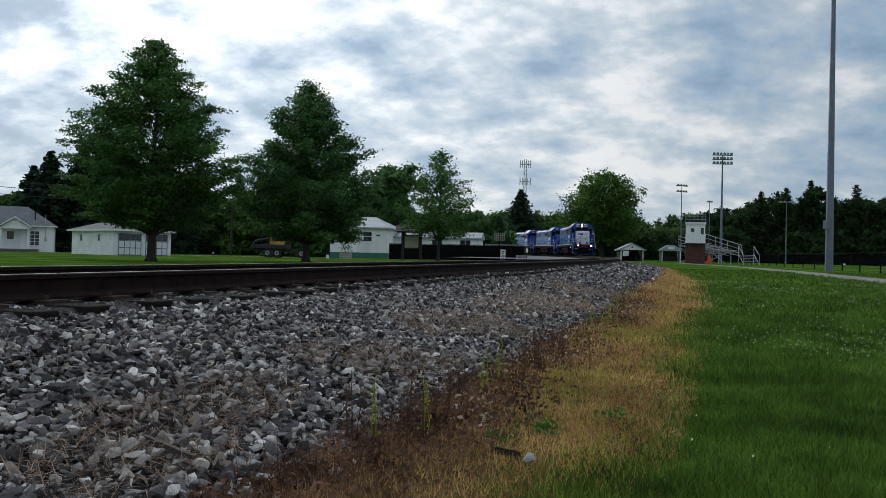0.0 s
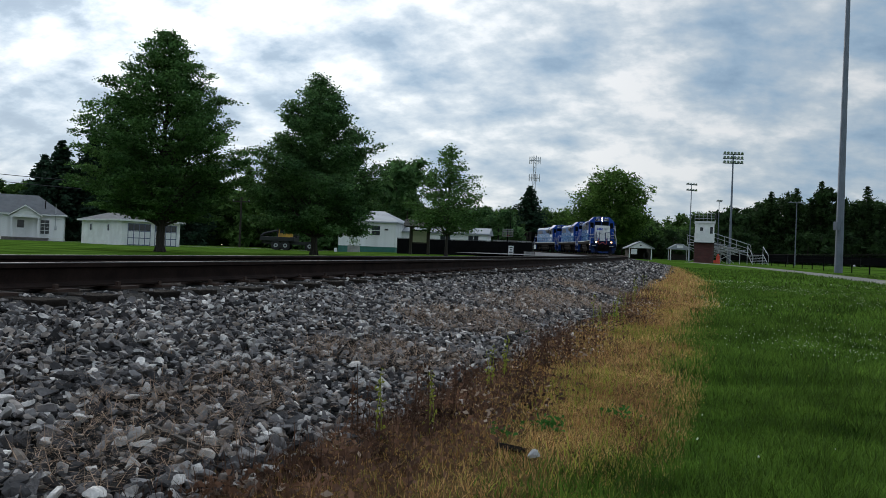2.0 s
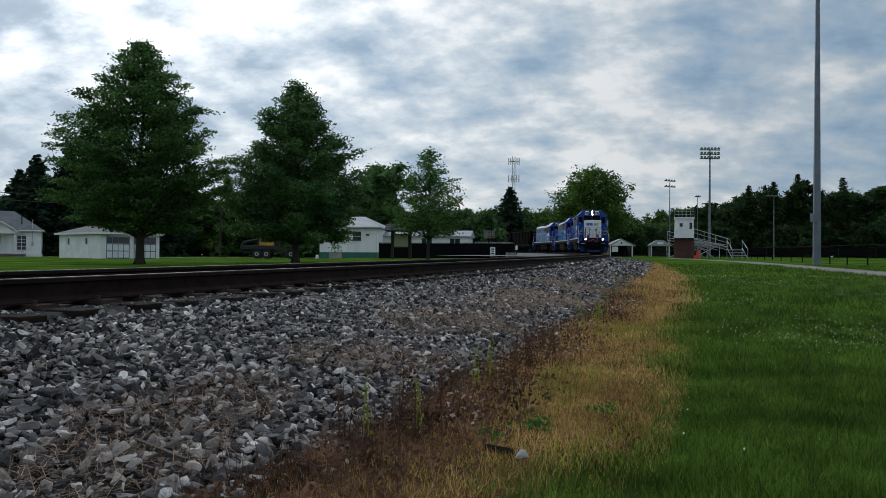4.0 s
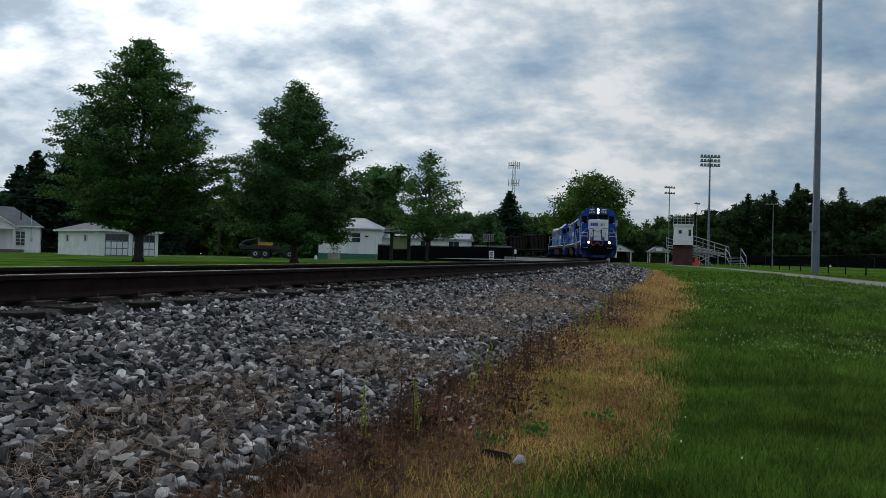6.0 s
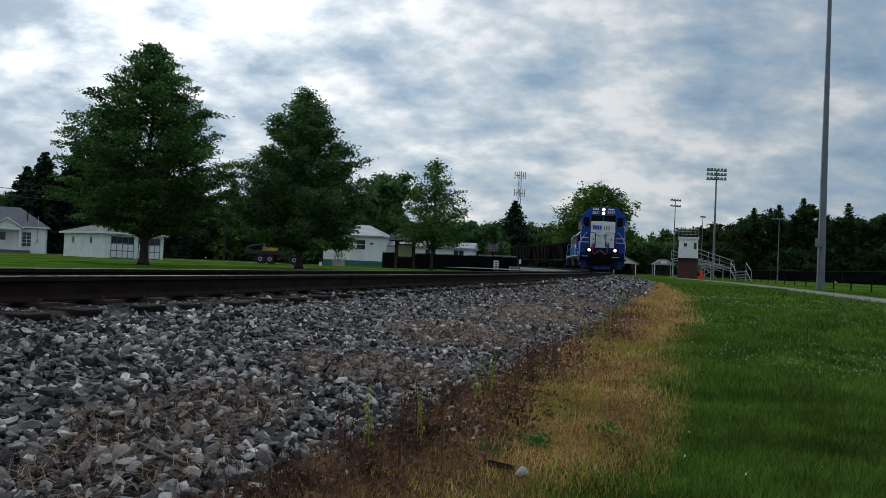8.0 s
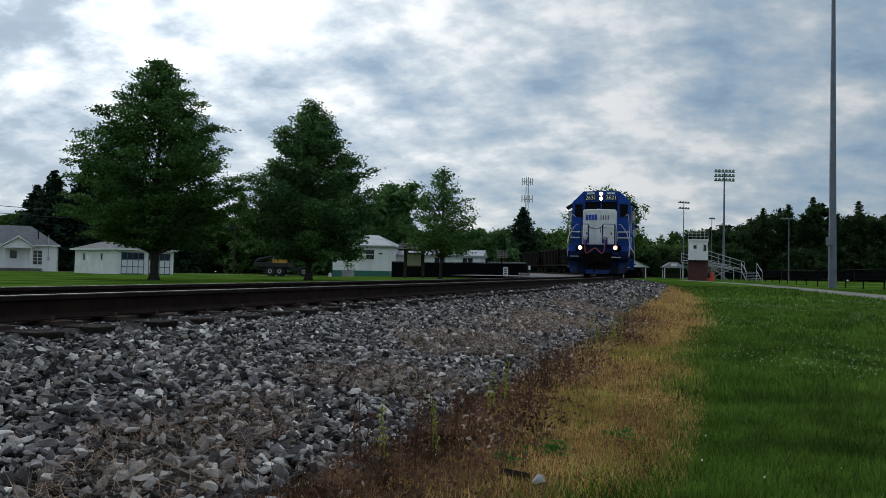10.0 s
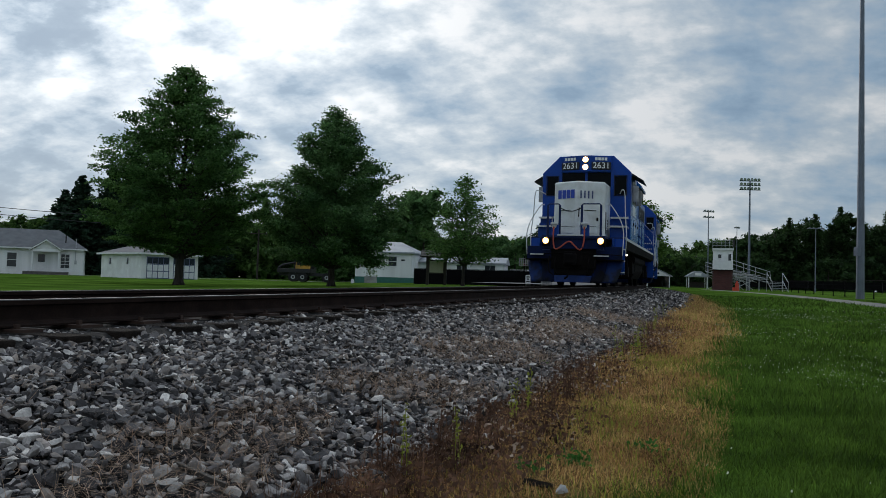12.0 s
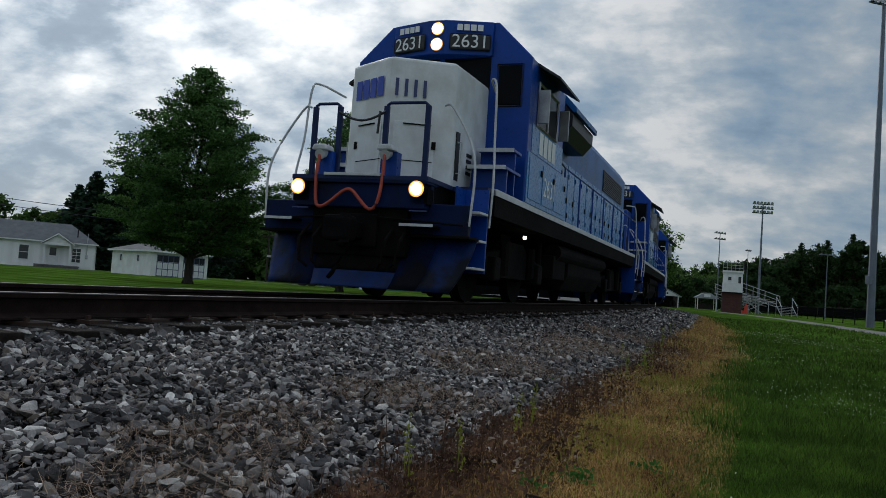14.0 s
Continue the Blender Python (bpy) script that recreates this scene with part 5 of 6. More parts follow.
def kiosk():
    root = at_ground("notice_board", -2.56, 66, -3)
    for x in (-0.72, 0.72):
        part("post", shapes((box, x - 0.11, x + 0.11, -0.11, 0.11, -0.3, 2.35, 0.01)), M_DARKWOOD, root)
        part("brace", shapes((tube, [(x, 0, 1.95), (x * 0.55, 0, 2.35)], 0.06, 4)), M_DARKWOOD, root)
    part("board", shapes((box, -0.61, 0.61, -0.02, 0.05, 0.9, 2.02)), M_DARKWOOD, root)
    part("notice", shapes((box, -0.56, 0.56, -0.05, -0.022, 1.0, 1.92)), M_NOTICE, root, "faded cream notice sheet")
    part("beam", shapes((box, -0.95, 0.95, -0.14, 0.14, 2.22, 2.4)), M_DARKWOOD, root)
    roof = part("roof", shapes((prism, [(-0.75, 2.22), (0, 2.72), (0.75, 2.22), (0.75, 2.3), (0, 2.8), (-0.75, 2.3)], -1.25, 1.25, "x")), M_DARKWOOD, root)
    mesh = None
    for r_ in range(6):
        for c in range(10):
            if mesh is None:
                s = part("shingle", shapes((box, -0.12, 0.12, -0.09, 0.09, -0.01, 0.012)), M_SHINGLEWOOD, roof)
                mesh = s.data
            else:
                s = new("shingle", mesh)
                s.parent = roof
            yy = -0.72 + r_ * 0.125
            s.matrix_basis = pose(-1.13 + c * 0.25 + (0.06 if r_ % 2 else 0), yy, 2.31 + (yy + 0.75) * 0.667 + 0.012, 33.7 - 4)
    return tagged(root, "dark wooden notice board under a shingled gable roof", "notice board")


M_SHINGLEWOOD = mat("wood_shingle", (0.10, 0.09, 0.08), 0.9, vary=0.3, bump=0.4, piece=0.35)
kiosk()


def black_fence():
    root = new("fence")
    a, b = Vector((-4.6, 70)), Vector((7.4, 74.5))
    n = 8
    for i in range(n + 1):
        p = a + (b - a) * i / n
        z = float(ground_z(p.x, p.y))
        part("post", shapes((tube, [(p.x, p.y, z - 0.2), (p.x, p.y, z + 1.36)], 0.035, 8)), M_BLACK, root)
        if i < n:
            q = a + (b - a) * (i + 1) / n
            z2 = float(ground_z(q.x, q.y))
            bm = bmesh.new()
            for y in (-0.05, -0.03):
                bm.faces.new([bm.verts.new(v) for v in ((p.x, p.y + y, z - 0.02), (q.x, q.y + y, z2 - 0.02), (q.x, q.y + y, z2 + 1.3), (p.x, p.y + y, z + 1.3))])
            part("panel", bm, M_FENCE, root)
            part("rail", shapes((tube, [(p.x, p.y, z + 1.34), (q.x, q.y, z2 + 1.34)], 0.025, 6)), M_BLACK, root)
    return tagged(root, "black cloth-covered fence on steel posts", "fence")


black_fence()


def track_sign():
    root = at_ground("track_sign", 5.0, 68.0, 4)
    part("post", shapes((tube, [(0.0, 0.05, -0.3), (0, 0.05, 1.0)], 0.03, 6)), M_ALU, root)
    part("plate", shapes((box, -0.21, 0.21, 0.0, 0.02, 0.0, 0.95, 0.01)), M_FRAMEWHITE, root)
    for z, w in ((0.8, 0.26), (0.62, 0.2), (0.42, 0.28), (0.22, 0.16)):
        part("lettering", shapes((box, -w / 2, w / 2, -0.006, 0.0, z - 0.05, z + 0.05)), M_BLACK, root)
    return tagged(root, "narrow white track sign with dark marks", "sign")


track_sign()
root = at_ground("marker_post", 7.6, 74.0, 0, 0.0)
part("post", shapes((tube, [(0, 0, -0.2), (0, 0, 0.8)], 0.03, 6)), M_SHADEGRIME, root)
part("cap", shapes((prism, [(-0.1, 0.75), (0.1, 0.75), (0.1, 1.05), (0, 1.2), (-0.1, 1.05)], -0.03, 0.03, "y")), M_FRAMEWHITE, root)
tagged(root, "short post with a white pointed marker", "marker post")
root = at_ground("crate", 6.9, 71.5, 5)
for k in range(6):
    part("slat", shapes((box, -0.45 + k * 0.15, -0.34 + k * 0.15, -0.02, 0.3, -0.05, 0.5)), M_GREYFENCE, root)
part("back", shapes((box, -0.46, 0.46, 0.3, 0.34, -0.05, 0.5)), M_DARKWOOD, root)
tagged(root, "weathered slatted crate beside the track", "crate")


def picket_fence():
    root = at_ground("wooden_fence", 6.9, 92, 4)
    part("rail", shapes((box, -2.2, 2.2, 0.02, 0.06, 0.45, 0.55)), M_GREYFENCE, root)
    part("rail", shapes((box, -2.2, 2.2, 0.02, 0.06, 1.3, 1.4)), M_GREYFENCE, root)
    me = None
    for k in range(23):
        if me is None:
            s = part("slat", shapes((box, -0.075, 0.075, -0.02, 0.015, -0.1, 1.6)), M_GREYFENCE, root)
            me = s.data
        else:
            s = new("slat", me)
            s.parent = root
        s.location = (-2.1 + k * 0.19, 0, 0.02 * math.sin(k * 3.7))
    return tagged(root, "weathered grey wooden board fence", "fence")


picket_fence()


def hoop():
    root = at_ground("basketball_hoop", 6.05, 88, 10)
    part("pole", shapes((tube, [(0, 0, -0.2), (0, 0, 3.0)], 0.06, 8)), M_SHADEGRIME, root)
    bm = bmesh.new()
    for x in np.linspace(-0.55, 0.55, 6):
        box(bm, x - 0.03, x + 0.03, -0.12, -0.08, 2.0, 2.75)
    for z in np.linspace(2.0, 2.75, 4):
        box(bm, -0.58, 0.58, -0.13, -0.1, z - 0.03, z + 0.03)
    part("backboard", bm, M_GREYFENCE, root, "grey gridded backboard")
    bm = bmesh.new()
    tube(bm, [(0.23 * math.cos(k * 0.524), -0.35 + 0.23 * math.sin(k * 0.524), 2.05) for k in range(13)], 0.012, 5)
    part("rim", bm, M_ORANGE, root)
    part("top_pole", shapes((tube, [(0.35, 0.3, 1.0), (0.35, 0.3, 4.2)], 0.03, 6)), M_SHADEGRIME, root)
    return tagged(root, "basketball hoop with a gridded grey backboard", "basketball hoop")


hoop()


def flat_truck():
    root = at_ground("utility_truck", -16.3, 80, 4, 0.18)
    part("chassis", shapes((box, -2.2, 2.6, -0.5, 0.5, 0.45, 0.75)), M_BLACK, root)
    part("bed", shapes((box, -2.3, 1.0, -1.1, 1.1, 0.75, 1.15, 0.02)), M_BLACK, root)
    part("cab", shapes((prism, [(1.1, 0.55), (1.1, 2.2), (1.9, 2.2), (2.3, 1.5), (3.2, 1.35), (3.2, 0.55)], -1.0, 1.0, "x")), M_BLACK, root)
    cabin = part("operator_cabin", shapes((box, -0.55, -0.45, -0.7, -0.6, 1.15, 2.15), (box, 0.55, 0.65, -0.7, -0.6, 1.15, 2.15), (box, -0.55, -0.45, 0.5, 0.6, 1.15, 2.15), (box, 0.55, 0.65, 0.5, 0.6, 1.15, 2.15), (box, -0.65, 0.75, -0.75, 0.65, 2.1, 2.2), (box, -0.6, 0.7, -0.72, 0.62, 1.15, 1.5)), M_TYELLOW, root, "yellow machine cabin")
    part("pane", shapes((box, -0.45, 0.55, -0.66, -0.63, 1.5, 2.1)), M_PANE, cabin)
    part("boom", shapes((tube, [(-0.2, 0.2, 1.9), (-2.0, 0.2, 1.5), (-2.4, 0.2, 1.2)], 0.12, 6)), M_BLACK, root)
    for x in (-0.75, 0.15, 2.5):
        for sy in (-1, 1):
            w = part("wheel", shapes((disc, (x, sy * 0.95, 0.33), (0, 1, 0), 0.46, 0.25, 20)), M_RUBBER, root)
            part("rim", shapes((disc, (x, sy * 1.08, 0.33), (0, 1, 0), 0.2, 0.03, 20)), M_ALU, w, "dull grey dished rim")
            part("hub", shapes((disc, (x, sy * 1.1, 0.33), (0, 1, 0), 0.1, 0.03, 14)), M_SHADEGRIME, w)
    return tagged(root, "dark flatbed work truck carrying a yellow machine cabin", "truck")


flat_truck()


def field_shed():
    root = at_ground("open_shed", 28.9, 125, -4)
    part("roof", shapes((prism, [(-2.1, 1.75), (0, 2.75), (2.1, 1.75), (2.1, 1.6), (0, 2.6), (-2.1, 1.6)], -0.6, 4, "y")), M_METALROOF, root)
    part("gable", shapes((prism, [(-1.8, 1.7), (0, 2.58), (1.8, 1.7)], -0.45, -0.3, "y")), M_SIDING, root, "white gable with a small round vent")
    part("gable_vent", shapes((disc, (0, -0.47, 2.1), (0, 1, 0), 0.14, 0.04, 12)), M_BLACK, root)
    part("back_wall", shapes((box, -1.7, 1.7, 3.8, 3.9, -0.2, 1.7)), M_DARKWOOD, root)
    for x in (-1.65, 1.65):
        part("side_wall", shapes((box, x - 0.05, x + 0.05, 0.2, 3.8, -0.2, 1.7)), M_DARKWOOD, root)
        part("post", shapes((box, x - 0.07, x + 0.07, -0.4, -0.26, -0.2, 1.7)), M_FRAMEWHITE, root)
    part("notice_panel", shapes((box, -1.4, -0.5, -0.4, -0.36, 0.75, 1.55)), M_FRAMEWHITE, root)
    bm = bmesh.new()
    tube(bm, [(0.9 + 0.35 * math.cos(k * 0.42), -0.35, 0.55 + 0.55 * math.sin(k * 0.42)) for k in range(16)], 0.09, 6)
    part("hung_tyre", bm, M_RUBBER, root)
    return tagged(root, "small open shed with a white gable roof", "shed")


field_shed()


def pavilion():
    root = at_ground("pavilion", 38.95, 140, -8)
    part("roof", shapes((prism, [(-1.85, 1.95), (-0.5, 2.75), (0.5, 2.75), (1.85, 1.95), (1.85, 1.8), (-1.85, 1.8)], -1.6, 1.6, "y", 0.02)), M_METALROOF, root, "pale hipped roof")
    part("gable", shapes((box, -0.5, 0.5, -1.66, -1.58, 2.05, 2.5)), M_FRAMEWHITE, root)
    for x in (-1.5, 1.5):
        for y in (-1.4, 1.4):
            part("post", shapes((box, x - 0.07, x + 0.07, y - 0.07, y + 0.07, -0.2, 1.82)), M_FRAMEWHITE, root)
    part("counter", shapes((box, -1.4, 1.4, 0.9, 1.3, -0.2, 1.0)), M_DARKWOOD, root)
    return tagged(root, "small open pavilion with a pale hipped roof", "pavilion")


pavilion()


def press_box():
    root = at_ground("press_box", 31.2, 105, -16.5, 0.0)
    root.scale.x = 0.86
    base = part("brick_base", shapes((box, -0.05, 2.8, 0.03, 4.0, -0.3, 2.55)), M_MORTAR, root, "dark red brick base")
    me = None
    for r_ in range(17):
        for c in range(8):
            x = -0.05 + c * 0.4 + (0.2 if r_ % 2 else 0)
            if x > 2.45:
                continue
            if me is None:
                b = part("brick", shapes((box, 0, 0.385, 0.0, 0.05, 0, 0.138)), M_BRICK, base)
                me = b.data
            else:
                b = new("brick", me)
                b.parent = base
            b.location = (x, 0, r_ * 0.15)
    part("upper_room", shapes((box, 0, 2.75, 0, 3.6, 2.55, 5.2)), M_SIDING, root, "white upper room")
    part("roof_slab", shapes((box, -0.1, 2.88, -0.15, 3.9, 5.1, 5.32)), M_FRAMEWHITE, root)
    window(root, 0.95, 4.3, 0.45, 0.45, 0.0, 0, 0)
    part("door", shapes((box, 2.15, 2.55, -0.03, 0.02, 3.6, 4.6)), M_PANE, root)
    part("gallery_wall", shapes((box, -0.05, 2.8, -0.4, -0.35, 2.6, 3.75)), M_FRAMEWHITE, root)
    part("gallery_floor", shapes((box, -0.05, 2.8, -0.4, 0.0, 2.5, 2.6)), M_SHADEGRIME, root)
    for x in np.linspace(-0.05, 2.85, 6):
        part("rail_post", shapes((tube, [(x, -0.1, 5.3), (x, -0.1, 6.35)], 0.03, 6)), M_ALU, root)
    for z in (5.65, 6.0, 6.35):
        part("roof_rail", shapes((tube, [(-0.05, 3.8, z), (-0.05, -0.1, z), (2.85, -0.1, z), (2.85, 3.8, z)], 0.025, 6)), M_ALU, root)
    part("loudspeaker", shapes((box, 2.8, 3.0, -0.2, 0, 5.5, 6.4)), M_BLACK, root)
    return tagged(root, "white press box on a dark red brick base with roof railing", "press box")


press_box()


def bleachers():
    root = at_ground("bleachers", 33.3, 104.6, 0)
    n = 7
    for k in range(n):
        x, z = 0.2 + k * 0.66, 2.75 - k * 0.16
        part("seat_plank", shapes((box, x, x + 0.28, 0, 11, z, z + 0.05)), M_ALU, root)
        part("foot_plank", shapes((box, x + 0.3, x + 0.6, 0, 11, z - 0.3, z - 0.26)), M_ALU, root)
    for y in (0.0, 3.6, 7.3, 11.0):
        part("stringer", shapes((tube, [(0, y, 2.6), (n * 0.66, y, 1.5)], 0.06, 4)), M_ALU, root)
        part("stringer", shapes((tube, [(0, y, 2.2), (n * 0.66, y, 1.15)], 0.05, 4)), M_ALU, root)
        for x, z in ((0.25, 2.5), (2.0, 2.1), (3.6, 1.7)):
            part("leg", shapes((tube, [(x, y, -0.2), (x, y, z)], 0.05, 6)), M_ALU, root)
        part("cross_brace", shapes((tube, [(0.25, y, 0.1), (3.4, y, 1.65)], 0.04, 5)), M_ALU, root)
        part("cross_brace", shapes((tube, [(0.25, y, 2.1), (2.9, y, 0.1)], 0.04, 5)), M_ALU, root)
    for y in (-0.05, 11.05):
        part("side_rail", shapes((tube, [(0, y, 3.9), (n * 0.66 + 0.3, y, 2.5), (n * 0.66 + 0.45, y, 1.3)], 0.045, 6)), M_ALU, root)
        part("side_rail", shapes((tube, [(0, y, 3.4), (n * 0.66 + 0.1, y, 2.0)], 0.035, 6)), M_ALU, root)
        for k in range(4):
            x = 0.1 + k * 1.5
            part("rail_post", shapes((tube, [(x, y, 2.55 - x * 0.24), (x, y, 3.87 - x * 0.3)], 0.035, 6)), M_ALU, root)
    return tagged(root, "aluminium bleachers on braced legs", "bleachers")


bleachers()


def steps_unit():
    root = at_ground("access_stairs", 38.4, 104, 0)
    for k in range(6):
        part("tread", shapes((box, -0.1, 1.9, k * 0.3, k * 0.3 + 0.28, 0.2 + k * 0.2, 0.24 + k * 0.2)), M_ALU, root)
    for x in (-0.1, 1.9):
        part("stringer", shapes((tube, [(x, -0.1, 0.05), (x, 1.8, 1.4)], 0.05, 4)), M_ALU, root)
        part("handrail", shapes((tube, [(x, -0.1, -0.1), (x, -0.1, 1.2), (x, 1.8, 2.4), (x, 1.8, 0.0)], 0.035, 6)), M_ALU, root)
    return tagged(root, "short aluminium access stairs with handrails", "stairs")


steps_unit()
root = at_ground("barrel", 33.45, 102.5, 0)
part("body", shapes((tube, [(0, 0, -0.1), (0, 0, 0.5), (0, 0, 0.95)], 0.27, 14, 0.2), (tube, [(0, 0, 0.95), (0, 0, 1.2)], 0.1, 10)), M_ORANGE, root)
part("foot", shapes((box, -0.5, -0.1, -0.2, 0.2, -0.1, 0.4, 0.03)), M_ORANGE, root)
tagged(root, "orange-red plastic barrel beside the press box", "barrel")


def light_tower(name, label, x, y, h, r, rows_, cols, width, tall, arm_turn=0, head=0.42):
    root = at_ground(name, x, y, arm_turn)
    part("pole", shapes((tube, [(0, 0, -0.3), (0, 0, h * 0.5), (0, 0, h)], r, 12, r * 0.45)), M_POLE, root)
    for i in range(rows_):
        z = h - tall + tall * i / max(1, rows_ - 1) if rows_ > 1 else h
        part("crossarm", shapes((box, -width / 2, width / 2, -0.06, 0.06, z - 0.06, z + 0.06)), M_POLE, root)
        for k in range(cols):
            q = -width / 2 + width * (k + 0.5) / cols
            s = head * width / cols
            lamp = part("floodlight", shapes((tube, [(q, 0.1, z + s), (q - 0.05, -0.25, z + s * 0.8)], s * 0.45, 10, s)), M_POLE, root)
            part("lens", shapes((disc, (q - 0.055, -0.27, z + s * 0.78), (0.1, 1, 0.2), s * 0.85, 0.02, 12)), M_LAMPGLASS, lamp)
    return tagged(root, label, "light tower", "floodlights of the field")


light_tower("light_tower", "tall grey floodlight tower with three rows of lamps", 39.15, 115, 15.3, 0.2, 3, 6, 2.9, 1.25)
light_tower("light_tower", "grey floodlight tower with two short rows of lamps", 40.75, 140, 13.0, 0.13, 2, 4, 2.6, 1.0, 30, 0.24)
light_tower("light_tower", "slender grey floodlight tower", 45.9, 141, 10.4, 0.1, 1, 3, 1.3, 0.0, 30, 0.3)
light_tower("light_tower", "slender brown-grey floodlight tower with one crossarm", 46.2, 110, 8.5, 0.09, 1, 4, 2.2, 0.0, 0, 0.16)
near_pole = light_tower("light_tower", "very tall tapered grey floodlight pole", 27.45, 58, 22.9, 0.29, 1, 4, 2.6, 0.0, 20)
part("control_box", shapes((box, -0.62, -0.3, -0.35, 0.0, 3.0, 3.6, 0.02), (box, -0.32, -0.2, -0.2, 0.0, 3.2, 3.3)), M_POLE, near_pole)


def field_fence():
    root = new("chain_link_fence")
    posts = []
    for k in range(-4, 15):
        x, y = 27.9 + 1.13 * k, 52 + 4.8 * k
        posts.append((x, y, float(ground_z(x, y))))
        part("post", shapes((tube, [(x, y, posts[-1][2] - 0.2), (x, y, posts[-1][2] + 1.38)], 0.045, 8)), M_FENCE, root)
    for a, b in zip(posts, posts[1:]):
        part("top_rail", shapes((tube, [(a[0], a[1], a[2] + 1.36), (b[0], b[1], b[2] + 1.36)], 0.028, 6)), M_SHADEGRIME, root)
        for z in (0.04, 0.35, 0.68, 1.02):
            part("wire", shapes((tube, [(a[0], a[1], a[2] + z), (b[0], b[1], b[2] + z)], 0.006, 4)), M_FENCE, root)
    return tagged(root, "low black chain-link fence round the sports field", "fence")


field_fence()


def far_screen():
    root = new("field_screen")
    for k in range(14):
        x0, y0, x1, y1 = 42 + k * 4.5, 128 - k * 2.0, 46.5 + k * 4.5, 126 - k * 2.0
        z = float(ground_z(x0, y0))
        part("panel", shapes((prism, [(x0, y0), (x1, y1), (x1, y1 + 0.05), (x0, y0 + 0.05)], z + 0.42, z + 1.5, "z")), M_FENCE, root)
        part("post", shapes((tube, [(x0, y0 - 0.05, z - 0.2), (x0, y0 - 0.05, z + 1.6)], 0.04, 6)), M_BLACK, root)
        part("top_rail", shapes((tube, [(x0, y0, z + 1.56), (x1, y1, z + 1.56)], 0.03, 6)), M_FENCE, root)
    return tagged(root, "dark windscreen fence on the far side of the field", "fence")


far_screen()


def cell_tower():
    root = at_ground("cell_tower", 29.6, 300)
    for x in (-0.45, 0.45):
        part("mast", shapes((tube, [(x, 0, -1), (x, 0, 36.5)], 0.14, 6)), M_ALU, root)
    bm = bmesh.new()
    for k in range(24):
        tube(bm, [(-0.45 if k % 2 else 0.45, 0, k * 1.5), (0.45 if k % 2 else -0.45, 0, k * 1.5 + 1.5)], 0.06, 4)
    part("lattice", bm, M_ALU, root)
    for z, n in ((34.6, 6), (28.2, 5)):
        part("platform", shapes((tube, [(-1.9, 0, z), (1.9, 0, z)], 0.14, 4), (tube, [(-1, -1, z), (1, 1, z)], 0.12, 4)), M_ALU, root)
        for k in range(n):
            x = -1.9 + 3.8 * k / (n - 1)
            part("antenna", shapes((box, x - 0.15, x + 0.15, -0.3, 0.3, z - 1.2, z + 1.4)), M_ALU, root)
    return tagged(root, "distant lattice cell tower with two rings of antennas", "cell tower")


cell_tower()


def utility_pole(x, y, h, turn):
    root = at_ground("utility_pole", x, y, turn)
    part("pole", shapes((tube, [(0, 0, -0.5), (0, 0, h)], 0.14, 8, 0.1)), M_BARK, root)
    part("crossarm", shapes((box, -1.1, 1.1, -0.06, 0.06, h - 0.7, h - 0.56)), M_BARK, root)
    for q in (-0.95, 0.0, 0.95):
        part("insulator", shapes((tube, [(q, 0, h - 0.56), (q, 0, h - 0.38)], 0.05, 6)), M_ALU, root)
    return tagged(root, "weathered wooden utility pole", "utility pole", "utility poles")


utility_pole(-27.0, 104, 6.5, 10)
utility_pole(-68, 104, 9.4, 10)


def cable(x0, y0, z0, x1, y1, z1, sag):
    pts = [(x0 + (x1 - x0) * t, y0 + (y1 - y0) * t, z0 + (z1 - z0) * t - sag * 4 * t * (1 - t)) for t in np.linspace(0, 1, 14)]
    ob = part("power_line", shapes((tube, pts, 0.04, 4)), M_BLACK)
    return tagged(ob, "thin dark overhead power line", "cable", "power lines")


cable(-68.4, 104, 9.6, -30, 106, 8.0, 0.4)
cable(-68.4, 104, 8.7, -30, 106, 7.0, 0.4)

# ---- paths and paving ----
P0 = [(13.5, 12), (15.2, 22), (17.3, 32), (21.5, 49), (26, 68), (28.6, 85), (30.5, 105)]
ribs = []
ys = np.linspace(12, 105, 60)
xs = np.interp(ys, [p[1] for p in P0], [p[0] for p in P0])
for x, y in zip(xs, ys):
    q = x + np.linspace(-1.15, 1.15, 5) + 0.08 * math.sin(y * 2.1)
    ribs.append(np.stack([q, np.full(5, y), ground_z(q, np.full(5, y)) + np.array([0.006, 0.014, 0.016, 0.014, 0.006])], -1))
sheet("path", ribs, M_PATH, label="pale grey gravel path across the lawn", category="path")
ribs = []
for s in np.arange(50, 150, 2.0):
    p = on_track(np.full(4, s), np.array([-12.0, -8.0, -4.6, -2.4]))
    p[:, 2] = np.maximum(ground_z(p[:, 0], p[:, 1]) + 0.012, rail_z(s) - 0.2)
    ribs.append(p)
sheet("pavement", ribs, M_ASPHALT, label="grey paved yard beside the track", category="pavement")
ribs = []
for x in np.arange(-90, -8, 2.0):
    y = 66 + 0.02 * x + np.array([0.0, 0.9, 1.8, 2.7])
    ribs.append(np.stack([np.full(4, x), y + 25, ground_z(np.full(4, x), y + 25) + 0.012], -1))
sheet("lane", ribs, M_PATH, label="pale lane in front of the houses", category="lane")


